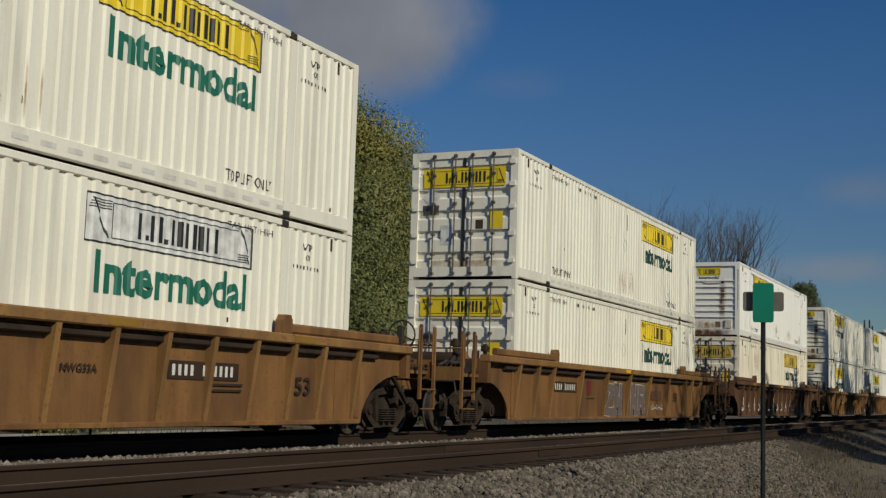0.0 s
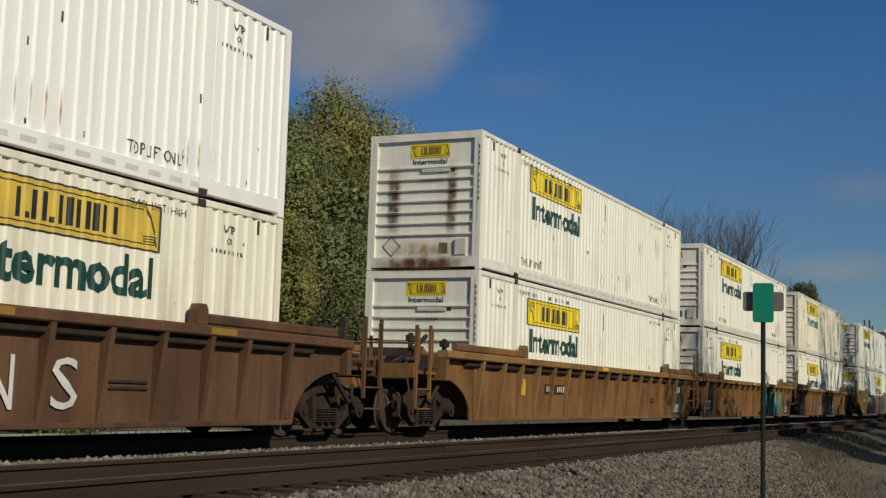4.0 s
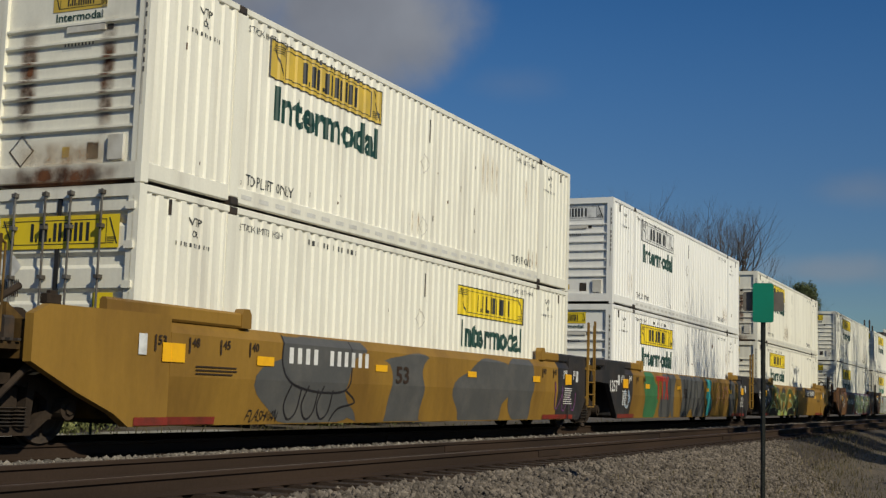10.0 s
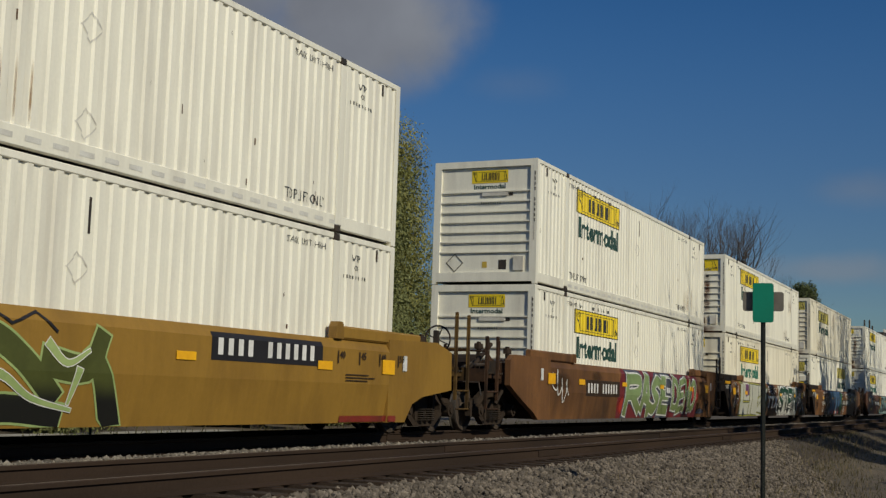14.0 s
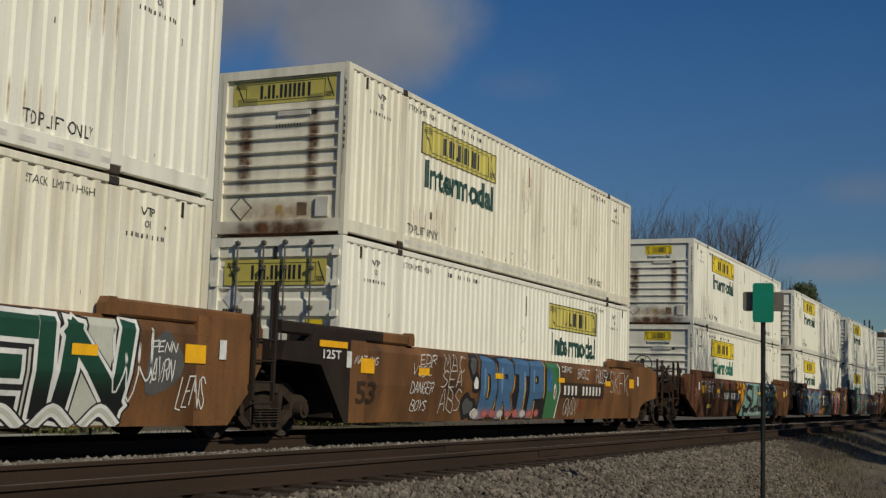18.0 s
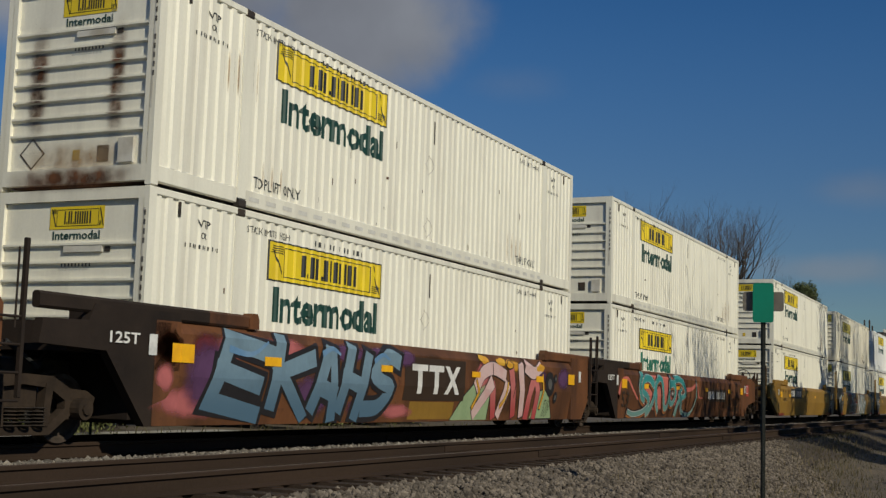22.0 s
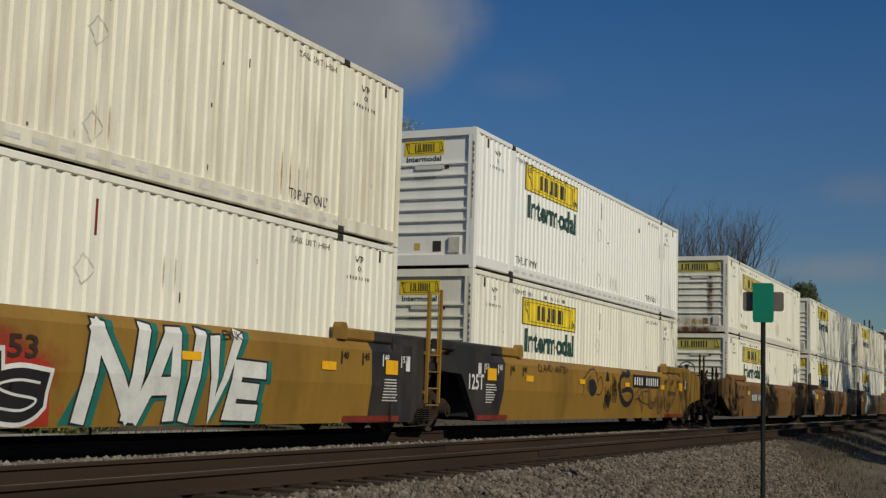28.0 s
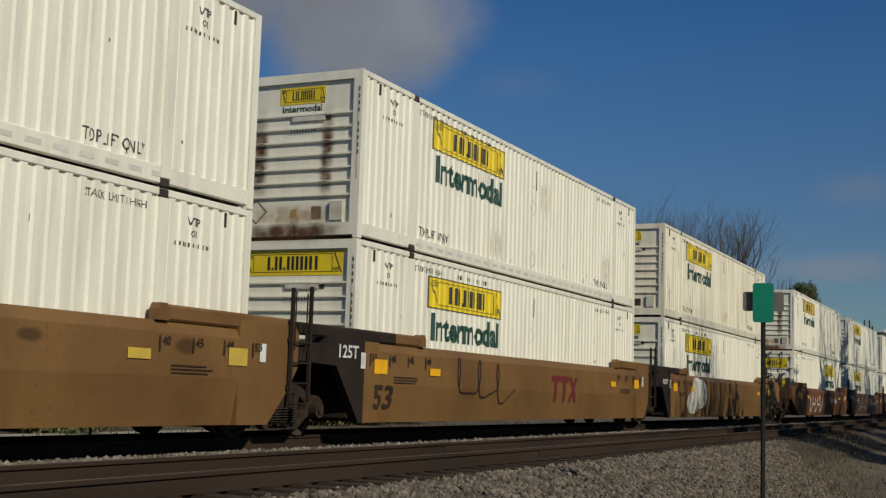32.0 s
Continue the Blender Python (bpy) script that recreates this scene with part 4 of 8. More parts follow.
        P("hose", lambda: Mesh().rod((X(-1.6), -0.6, 1.2), (X(-1.2), -0.75, 0.9), 0.03).rod((X(-1.2), -0.75, 0.9), (X(-0.9), -0.6, 1.15), 0.03), SEAL, "brake_hose")
        P("guide", lambda: Mesh().plate([(X(-0.95), 1.20), (X(-0.75), 1.20), (X(-0.75), 1.52), (X(-0.80), 1.60), (X(-0.95), 1.60)] if e < 0 else
                                        [(X(-0.95), 1.20), (X(-0.95), 1.60), (X(-0.80), 1.60), (X(-0.75), 1.52), (X(-0.75), 1.20)], -1.25, -0.95), paint, "stop_bracket")


def well_car(style, left, right, paint, ends=None, label="", gap_ribs=1):
    car = thing("well_car", label, "rail car", "well cars of the train")
    body_end = ends or paint
    for s in (-1, 1):
        rib_paint = RIB_PAINT if paint in (BROWN, DULL_BROWN) else paint
        if style == "smooth":
            key = ("smooth", s, paint.name, left, right)
            part("side", shared(key, lambda: side_loft(Mesh(), -HALF + 0.5, HALF - 0.5, s).data("side", paint)), None, car)
            for e, kd in ((-1, left), (1, right)):
                def cap():
                    m = Mesh().plate(end_outline(kd, e), SIDE_Y + 0.008, -1.40)
                    return (turned(m, Matrix.Scale(-1, 4, (0, 1, 0))) if s > 0 else m).data("side_end", cm)
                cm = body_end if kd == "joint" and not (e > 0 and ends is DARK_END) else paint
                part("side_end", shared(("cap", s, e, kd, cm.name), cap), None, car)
        else:
            def plate():
                m = Mesh().box(-HALF + 0.5, HALF - 0.5, -1.35, -1.315, 0.22, 1.42)
                return (turned(m, Matrix.Scale(-1, 4, (0, 1, 0))) if s > 0 else m).data("side", paint)
            part("side", shared(("rplate", s, paint.name), plate), None, car)
            for e, kd in ((-1, left), (1, right)):
                def cap():
                    m = Mesh().plate(rib_outline(kd, e), -1.36, -1.315)
                    return (turned(m, Matrix.Scale(-1, 4, (0, 1, 0))) if s > 0 else m).data("side_end", body_end)
                part("side_end", shared(("rcap", s, e, kd, body_end.name), cap), None, car)
            lx, rx = -HALF - (1.9 if left == "end" else 1.15), HALF + (1.9 if right == "end" else 1.15)
            ya, yb = sorted((s * -1.54, s * -1.36)) if s > 0 else (-1.54, -1.32)
            if s > 0:
                ya, yb = 1.32, 1.54
            part("top_chord", shared(("chord", s, paint.name, left, right), lambda: Mesh().box(lx, rx, ya, yb, 1.40, 1.545, 0.02).data("top_chord", rib_paint)), None, car)
            part("bottom_chord", shared(("bchord", s, paint.name), lambda: Mesh().box(-HALF - 0.3, HALF + 0.3, min(s * 1.345, s * 1.40), max(s * 1.345, s * 1.40), 0.20, 0.27, 0.01).data("bottom_chord", paint)), None, car)
            if s < 0:
                step = round(1.02 * gap_ribs, 3)
                xs = [0.08 + step * k for k in range(-6 // gap_ribs, 6 // gap_ribs + 1)] + [-8.2, -7.05, 7.08, 8.2]
                for x in xs:
                    part("rib", shared(("rib", paint.name), lambda: Mesh().loft([(-1.378, 0.25), (-1.345, 0.25), (-1.345, 1.40), (-1.525, 1.40)], -0.045, 0.045).data("rib", rib_paint)),
                         None, car, at=(x, 0, 0))
                part("conduit", shared(("conduit", paint.name), lambda: Mesh().box(-HALF - 0.8, HALF + 0.8, -1.45, -1.36, 1.27, 1.36, 0.02).data("conduit", TRUCK)), None, car, "dark pipe under the chord")
    # raised lips over both ends, with the stacking guides
    for e, kd in ((-1, left), (1, right)):
        reach = -1.42 if kd == "end" else -0.95
        if style == "smooth" and kd == "end":
            reach = -0.73
        if style == "smooth" and kd == "joint" and e < 0:
            reach = -2.05
        xa, xb = sorted((e * (HALF - reach), e * (HALF - 2.2)))
        for s in (-1, 1):
            ya, yb = (-1.50, -1.385) if s < 0 else (1.385, 1.50)
            if ends is not None and kd == "joint" and not (e > 0 and ends is DARK_END):
                xm = e * (HALF - 1.15)
                for u, v, mm in ((min(e * (HALF - reach), xm), max(e * (HALF - reach), xm), ends), (min(xm, e * (HALF - 2.2)), max(xm, e * (HALF - 2.2)), paint)):
                    part("raised_lip", shared(("lip2", e, s, mm.name), lambda: Mesh().box(u, v, ya, yb, 1.548, 1.74, 0.03).data("raised_lip", mm)), None, car)
            else:
                part("raised_lip", shared(("lip", e, s, kd, style, paint.name), lambda: Mesh().box(xa, xb, ya, yb, 1.548, 1.70 if style == "ribbed" else 1.76, 0.03).data("raised_lip", paint)), None, car)
            t_ = 0.0 if style == "ribbed" or ends is BLACK_PAINT else 0.05
            ear = Mesh().plate([(-0.12, 1.55), (0.12, 1.55), (0.12, 1.74 - t_), (0.07, 1.82 - t_), (-0.07, 1.82 - t_), (-0.12, 1.74 - t_)], ya - 0.015, yb + 0.015)
            part("stacking_guide", shared(("ear", s, paint.name), lambda: ear.data("stacking_guide", paint)), None, car, at=(e * (HALF - 2.2), 0, 0))
    # floor of the well
    for k in range(9):
        x = -HALF + 0.6 + k * (BOX_L - 1.2) / 8
        part("floor_beam", shared("fbeam", lambda: Mesh().box(-0.15, 0.15, -1.30, 1.30, 0.22, 0.36, 0.02).data("floor_beam", STEEL)), None, car, at=(x, 0, 0))
    for e, kd in ((-1, left), (1, right)):
        gear = paint
        if style == "smooth" and (ends is DARK_END or kd == "end"):
            gear = ends if kd == "joint" else GRIMY if ends is DARK_END else GRIMY_OCHRE
        end_gear(car, kd, e, gear, body_end, 1.95 if style == "ribbed" else 1.92 if ends is DARK_END else 2.28)
    # trucks: each car end has one of its own, a joint's truck belongs to the car on its far side
    if left == "end":
        truck(car, -HALF - 1.85)
    else:
        truck(car, -HALF - 1.75)
    if right == "end":
        truck(car, HALF + 1.85)
    return car


MOVING = []


def placed(ob, x, z):
    ob.location = (x, TRACK, z)
    MOVING.append((ob, x, z))
    return ob


# ---- ground and tracks ----
def ground():
    xs = [-3000, -400, -60, -10] + [5 + 1.5 * i for i in range(70)] + [130, 200, 400, 900, 3000]
    prof = [(-3000, -0.9), (-300, -0.9), (-20, -0.92), (-4, -0.9), (1, -0.88), (3.2, -0.80), (4.4, -0.62), (5.6, -0.30), (6.0, -0.24), (8.25, -0.25), (8.75, -0.19), (9.2, -0.165), (9.7, -0.175), (10.25, -0.24),
            (12.9, -0.24), (13.4, -0.34), (14.8, -0.74), (16, -0.84), (60, -0.84), (300, -0.7), (3000, -0.6)]
    m = Mesh()
    n = len(prof)
    for x in xs:
        for y, z in prof:
            b = 0.05 * noise.noise((x * 0.4, y * 0.7, 0)) if -5 < y < 5 and abs(x) < 130 else 0
            m.v.append((x, y, z + b))
    for i in range(len(xs) - 1):
        for j in range(n - 1):
            m.f.append((i * n + j, (i + 1) * n + j, (i + 1) * n + j + 1, i * n + j + 1))
    ob = part("ground", m, DIRT)
    ob.data.materials.append(BALLAST)
    for k, q in enumerate(ob.data.polygons):
        y = sum(ob.data.vertices[v].co.y for v in q.vertices) / 4
        q.material_index = 1 if 4.4 < y < 13.4 else 0
    tagged(ob, "dark trackside soil with a ballast strip along the tracks", "ground", kind="structure")


ground()


def stones(name, count, seed, pick, size, label, mat=None):
    """Loose broken stones, as one heap."""
    rng = np.random.default_rng(seed)
    ico = np.array([(0, 0, 1), (0.89, 0, 0.45), (0.28, 0.85, 0.45), (-0.72, 0.53, 0.45), (-0.72, -0.53, 0.45), (0.28, -0.85, 0.45),
                    (0.72, 0.53, -0.45), (-0.28, 0.85, -0.45), (-0.89, 0, -0.45), (-0.28, -0.85, -0.45), (0.72, -0.53, -0.45), (0, 0, -1)])
    tri = np.array([(0, 1, 2), (0, 2, 3), (0, 3, 4), (0, 4, 5), (0, 5, 1), (1, 6, 2), (2, 7, 3), (3, 8, 4), (4, 9, 5), (5, 10, 1),
                    (6, 7, 2), (7, 8, 3), (8, 9, 4), (9, 10, 5), (10, 6, 1), (11, 7, 6), (11, 8, 7), (11, 9, 8), (11, 10, 9), (11, 6, 10)])
    base = pick(rng, count)
    r = rng.uniform(size[0], size[1], (count, 1, 1)) * rng.uniform(0.65, 1.25, (count, 1, 3))
    v = ico[None] * (1 + rng.uniform(-0.28, 0.28, (count, 12, 1))) * r
    a = rng.uniform(0, 6.28, count)
    c, s = np.cos(a)[:, None], np.sin(a)[:, None]
    v = np.stack([v[..., 0] * c - v[..., 1] * s, v[..., 0] * s + v[..., 1] * c, v[..., 2]], -1) + base[:, None, :]
    f = tri[None] + 12 * np.arange(count)[:, None, None]
    me = bpy.data.meshes.new(name)
    me.from_pydata(v.reshape(-1, 3).tolist(), [], f.reshape(-1, 3).tolist())
    me.materials.append(mat or STONE)
    return tagged(new(name, me), label, "gravel", kind="stuff")


def ground_z(y):
    return np.interp(y, [1, 3.2, 4.4, 5.6, 6.0, 8.25, 8.75, 9.2, 9.7, 10.25, 12.9, 13.4, 14.8, 16, 60], [-0.88, -0.80, -0.62, -0.30, -0.24, -0.25, -0.19, -0.165, -0.175, -0.24, -0.24, -0.34, -0.74, -0.84, -0.84])


def shoulder(rng, n):
    x = rng.uniform(9, 34, n)
    y = rng.uniform(2.6, 6.05, n)
    keep = y > 2.7 + np.clip((x - 21.5) * 0.28, 0, 3.4) + rng.normal(0, 0.18, n)
    x, y = x[keep], y[keep]
    while len(x) < n:
        x, y = np.concatenate([x, x])[:n] + rng.normal(0, 0.05, min(n, 2 * len(x))), np.concatenate([y, y])[:n] + rng.normal(0, 0.05, min(n, 2 * len(y)))
    return np.stack([x, y, ground_z(y) + rng.uniform(-0.01, 0.035, n)], -1)


def between(rng, n):
    x = 6 + 84 * rng.uniform(0, 1, n) ** 1.5
    y = rng.uniform(8.3, 10.2, n)
    return np.stack([x, y, ground_z(y) + rng.uniform(-0.01, 0.05, n)], -1)


stones("gravel", 30000, 3, shoulder, (0.019, 0.042), "grey-tan crushed stone on the ballast shoulder")
stones("ballast_stones", 20000, 4, between, (0.022, 0.045), "pale crushed stone ballast between the two tracks", PALE_STONE)



def concrete_lane():
    """A paved lane beyond the tracks, cast in slabs with open joints."""
    ob = thing("pavement", "pale weathered concrete lane in jointed slabs", "pavement", kind="structure")
    ob.location = (0, 0, -0.86)
    for i in range(9):
        part("slab", shared(("slab", i % 3), lambda: Mesh().box(0, 3.96, 0, 5.4, 0, 0.055 + 0.004 * (i % 3), 0.01).data("slab", PALE)), None, ob, at=(2 + 4 * i, 21.2, 0))


concrete_lane()

RAIL_PROFILE = [(-0.07, -0.178), (0.07, -0.178), (0.07, -0.165), (0.012, -0.142), (0.010, -0.046), (0.036, -0.036), (0.036, -0.006),
                (0.026, 0.0), (-0.026, 0.0), (-0.036, -0.006), (-0.036, -0.036), (-0.010, -0.046), (-0.012, -0.142), (-0.07, -0.165)]


def track(name, y, label, joints):
    tr = thing(name, label, "track", kind="structure")
    tr.location = (0, y, 0)
    for s in (-1, 1):
        part("rail", Mesh().loft(RAIL_PROFILE, -300, 1200), RAIL, tr, "rust-brown steel rail", at=(0, s * 0.753, 0))
        part("rail_head", Mesh().box(-300, 1200, -0.024, 0.024, 0.0, 0.003), RAIL_HEAD, tr, "worn running surface", at=(0, s * 0.753, 0))
        for x in joints:
            part("joint_bar", shared("joint", lambda: Mesh().box(-0.45, 0.45, -0.03, 0.03, -0.145, -0.05, 0.008).data("joint_bar", RAIL)), None, tr, at=(x, s * 0.753, 0))
    rng = random.Random(int(y * 10))
    for k in range(150):
        ob = part("tie", shared(("tie", k % 3), lambda: Mesh().box(-0.115, 0.115, -1.32 + 0.02 * (k % 3), 1.30 + 0.02 * (k % 2), -0.36, -0.185, 0.012).data("tie", TIE)), None, tr, at=(6 + k * 0.52, 0, 0))
        ob.rotation_euler = (0, 0, rng.uniform(-0.015, 0.015))
    far = Mesh()
    for k in range(420):
        far.box(6 + (150 + k) * 0.52 - 0.115, 6 + (150 + k) * 0.52 + 0.115, -1.3, 1.3, -0.36, -0.19)
    tagged(part("ties", far, TIE, tr), kind="stuff")
    plates = Mesh()
    for k in range(110):
        for s in (-1, 1):
            plates.box(6 + k * 0.52 - 0.1, 6 + k * 0.52 + 0.1, s * 0.753 - 0.17, s * 0.753 + 0.17, -0.186, -0.174)
    tagged(part("tie_plates", plates, RAIL, tr), kind="stuff")
    return tr


track("track_near", NEAR_TRACK, "empty track with rusty rails on dark ties", (17.9, 30.1))
track("track_far", TRACK, "track with rusty rails carrying the train", (21.0, 33.0))

# ---- signs ----
def marker(x, y, top, scale, label, yaw):
    ob = thing("trackside_sign", label, "sign")
    ob.matrix_world = pose(x, y, -0.88, 0, 0, yaw)
    h = top + 0.88
    post = Mesh().box(-0.027, 0.027, -0.006, 0.006, 0, h - 0.35).box(-0.006, 0.006, -0.03, -0.004, 0, h - 0.35)
    part("post", post, POST, ob, "slim dark steel post")

    def blade(w, hh, y0, y1, z):
        r = 0.03
        o = []
        for cx, cz, a0 in ((w / 2 - r, hh / 2 - r, 0), (-w / 2 + r, hh / 2 - r, 90), (-w / 2 + r, -hh / 2 + r, 180), (w / 2 - r, -hh / 2 + r, 270)):
            o += [(cx + r * math.cos(radians(a0 + k * 22.5)), z + cz + r * math.sin(radians(a0 + k * 22.5))) for k in range(5)]
        return Mesh().plate(o, y0, y1)
    part("sign_blade", blade(0.235 * scale, 0.455 * scale, -0.045, -0.041, h - 0.228 * scale), SIGN_GREEN, ob, "tall green blade")
    part("cross_blade", blade(0.46 * scale, 0.225 * scale, 0.012, 0.016, h - 0.21 * scale), SIGN_BACK, ob, "dull grey-brown cross blade")
    return ob


marker(14.74, 2.785, 2.12, 1.0, "green marker sign with grey cross blade on a post", -80)
marker(21.2, 18.0, 2.62, 1.08, "green marker sign beyond the track", -45)


# ---- trees and weeds ----
def crown_mesh(name, blobs, count, size, mat, seed, droop=0.0):
    """Many small leaves in uneven clumps."""
    rng = np.random.default_rng(seed)
    w = np.array([b[3] * b[4] * b[5] for b in blobs])
    which = rng.choice(len(blobs), count, p=w / w.sum())
    B = np.array(blobs)[which]
    # leaves gather in twigs of a few dozen
    clump = rng.normal(0, 1, (max(12, count // 170), 3))
    clump /= np.linalg.norm(clump, axis=1)[:, None]
    rad = rng.uniform(0.5, 0.95, (len(clump), 1))
    which_c = rng.integers(0, len(clump), count)
    c = (clump * rad)[which_c]
    sway = np.clip(rng.normal(0, 0.13, (count, 3)), -0.22, 0.22)
    p = B[:, :3] + c * B[:, 3:6] + sway * np.minimum(B[:, 3:6], 2.2)
    n = clump[which_c] * 0.8 + sway * 5 + rng.normal(0, 0.28, (count, 3)) + np.array([0, -0.1, 0.3])
    n /= np.linalg.norm(n, axis=1)[:, None]
    u = np.cross(n, rng.normal(0, 1, (count, 3)))
    u /= np.linalg.norm(u, axis=1)[:, None]
    t = np.cross(n, u)
    s = rng.uniform(size[0], size[1], (count, 1))
    q = np.stack([p + u * s, p + t * s * 0.5, p - u * s * 0.9, p - t * s * 0.5], 1)
    me = bpy.data.meshes.new(name)
    me.from_pydata(q.reshape(-1, 3).tolist(), [], (np.arange(count * 4).reshape(-1, 4)).tolist())
    me.materials.append(mat)
    return me


def branch(m, rng, a, d, length, r, depth, spread=0.5, up=0.12):
    """A limb that bends, tapers and forks."""
    steps = 3
    for i in range(steps):
        b = a + d * (length / steps)
        r2 = r * (0.86 if depth else 0.6)
        m.rod(a, b, r, r2, n=3 if r < 0.035 else 5 if r < 0.08 else 8)
        a, r = b, r2
        d = (d + Vector((rng.gauss(0, 0.10), rng.gauss(0, 0.10), rng.gauss(up * 0.6, 0.06)))).normalized()
    if depth:
        for k in range(rng.choice((2, 3, 3))):
            e = (d + Vector((rng.gauss(0, spread), rng.gauss(0, spread), rng.gauss(up, spread * 0.4)))).normalized()
            branch(m, rng, a, e, length * rng.uniform(0.6, 0.85), r * rng.uniform(0.6, 0.8), depth - 1, spread, up)


def tree(x, y, height, width, seed, leaf, count, label, base=-0.85, name="tree", crown_from=0.12, leaf_size=(0.050, 0.105), cone=False):
    rng = random.Random(seed)
    ob = thing(name, label, "tree", "trees beyond the track")
    ob.location = (x, y, base)
    m = Mesh()
    m.rod((0, 0, 0), (0.1, 0, height * 0.3), width * 0.045, width * 0.032, n=10)
    for k in range(5):
        d = Vector((rng.gauss(0, 0.5), rng.gauss(0, 0.5), 1)).normalized()
        branch(m, rng, Vector((0.1, 0, height * rng.uniform(0.15, 0.3))), d, height * 0.22, width * 0.022, 2)
    part("trunk", m, BARK, ob, "grey-brown trunk and limbs")
    blobs = []
    for k in range(34):
        f = crown_from + (0.95 - crown_from) * ((k + rng.random()) / 34)
        reach = width * 0.5 * (1 - abs(f - 0.42) ** 1.6 * 1.5)
        if cone:
            reach = width * 0.5 * min(1.0, 1.95 * (1 - f) ** 0.8)
        a = k * 2.4 + rng.uniform(-0.6, 0.6)
        q = rng.uniform(0.3, 0.72) * reach
        rr = width * rng.uniform(0.10, 0.17)
        if cone:
            rr *= 1.2 - 0.42 * f
        # upright sprays of foliage near the top
        tall = rng.uniform(0.9, 1.2) if f < 0.6 else rng.uniform(1.0, 1.4)
        blobs.append((q * math.cos(a), q * math.sin(a), f * height * 0.93, rr, rr, rr * tall))
    part("crown", crown_mesh("crown", blobs, count, leaf_size, leaf, seed), None, ob)
    if count > 20000:
        inner = [(b[0] * 0.8, b[1] * 0.8, b[2] * 0.97, b[3] * 0.8, b[4] * 0.8, b[5] * 0.8) for b in blobs]
        part("inner_foliage", crown_mesh("inner_foliage", inner, count // 7, (leaf_size[0] * 2.6, leaf_size[1] * 2.6), leaf, seed + 500), None, ob)
    return ob


def bare_tree(x, y, height, seed, label, base=-0.4, spread=0.42, twigs=4, limbs=6, thick=1.0):
    rng = random.Random(seed)
    ob = thing("bare_tree", label, "tree", "bare trees in the distance")
    ob.location = (x, y, base)
    m = Mesh()
    m.rod((0, 0, 0), (0, 0, height * 0.3), height * 0.018, height * 0.013, n=8)
    part("trunk", m, BARK, ob)
    lim = Mesh()
    for k in range(limbs):
        d = Vector((rng.gauss(0, 0.42), rng.gauss(0, 0.42), 1)).normalized()
        branch(lim, rng, Vector((0, 0, height * rng.uniform(0.2, 0.3))), d, height * 0.22, height * 0.0145 * thick, twigs, spread, 0.2)
    part("crown", lim, BARK, ob, "leafless spreading limbs")
    return ob


tree(30.5, 30, 8.5, 13.8, 11, LEAF[0], 150000, "rounded green tree with dense small leaves")
tree(20.5, 31, 9.4, 12, 12, LEAF[0], 80000, "rounded green tree with dense small leaves")
tree(48.2, 31, 14.6, 17.0, 13, LEAF[0], 170000, "tall green tree tapering to a narrow top", cone=True)
tree(55.0, 32, 16.2, 15.5, 14, LEAF[1], 165000, "tall yellow-green tree with dense small leaves")
tree(41.6, 27.2, 9.6, 6.4, 15, LEAF[1], 60000, "yellow-green young tree before the taller ones", leaf_size=(0.045, 0.095))
tree(52.5, 29, 8.2, 9, 17, LEAF[2], 54000, "dark bluish-green understorey tree")


def bushes(name, spots, leaf, seed, label, size=(0.06, 0.14)):
    for k, (x, y, r, h, n) in enumerate(spots):
        ob = thing(name, label, "bush", "bushes beyond the track")
        ob.location = (x, y, -0.86)
        rng = random.Random(seed + k)
        st = Mesh()
        for i in range(7):
            st.rod((rng.gauss(0, 0.15), rng.gauss(0, 0.15), 0), (rng.gauss(0, r * 0.5), rng.gauss(0, r * 0.4), h * 0.8), 0.03, 0.01, n=5)
        part("stem", st, BARK, ob)
        blobs = [(rng.gauss(0, r * 0.4), rng.gauss(0, r * 0.4), h * rng.uniform(0.25, 0.75), r * 0.5, r * 0.5, h * 0.28) for i in range(6)]
        part("foliage", crown_mesh("foliage", blobs, n, size, leaf, seed + k), None, ob)


bushes("bush", [(20 + 4.2 * k, 29.6 + (k % 3), 3.0, 3.0 + 0.9 * (k * 7 % 5) / 4, 5000) for k in range(13)], LEAF[2], 60, "dark green shrub at the foot of the trees")
bushes("dry_bush", [(36.0, 30, 2.6, 7.3, 12000), (38.3, 31, 2.4, 6.7, 11000), (34.5, 29.5, 2.2, 5.5, 8000), (40.6, 30, 2.4, 6.3, 9000)], DRY_LEAF, 80, "brownish half-bare shrub between the trees", (0.05, 0.11))

for x_, h_, sd_ in ((133, 23.6, 5), (127, 22.0, 6), (104, 19.0, 7), (108.5, 18.0, 16), (158, 18.0, 8), (166, 18.2, 19), (173, 18.6, 9), (181, 18.8, 21)):
    bare_tree(x_, 31, h_, sd_, "leafless grey tree with upright spreading limbs", twigs=5 if x_ < 150 else 4, limbs=7, thick=1.0 if x_ < 150 else 1.5)
tree(197, 31, 21.8, 9.0, 40, LEAF[2], 15000, "dark green tree with a rounded crown on a bare trunk", crown_from=0.74, leaf_size=(0.10, 0.2))
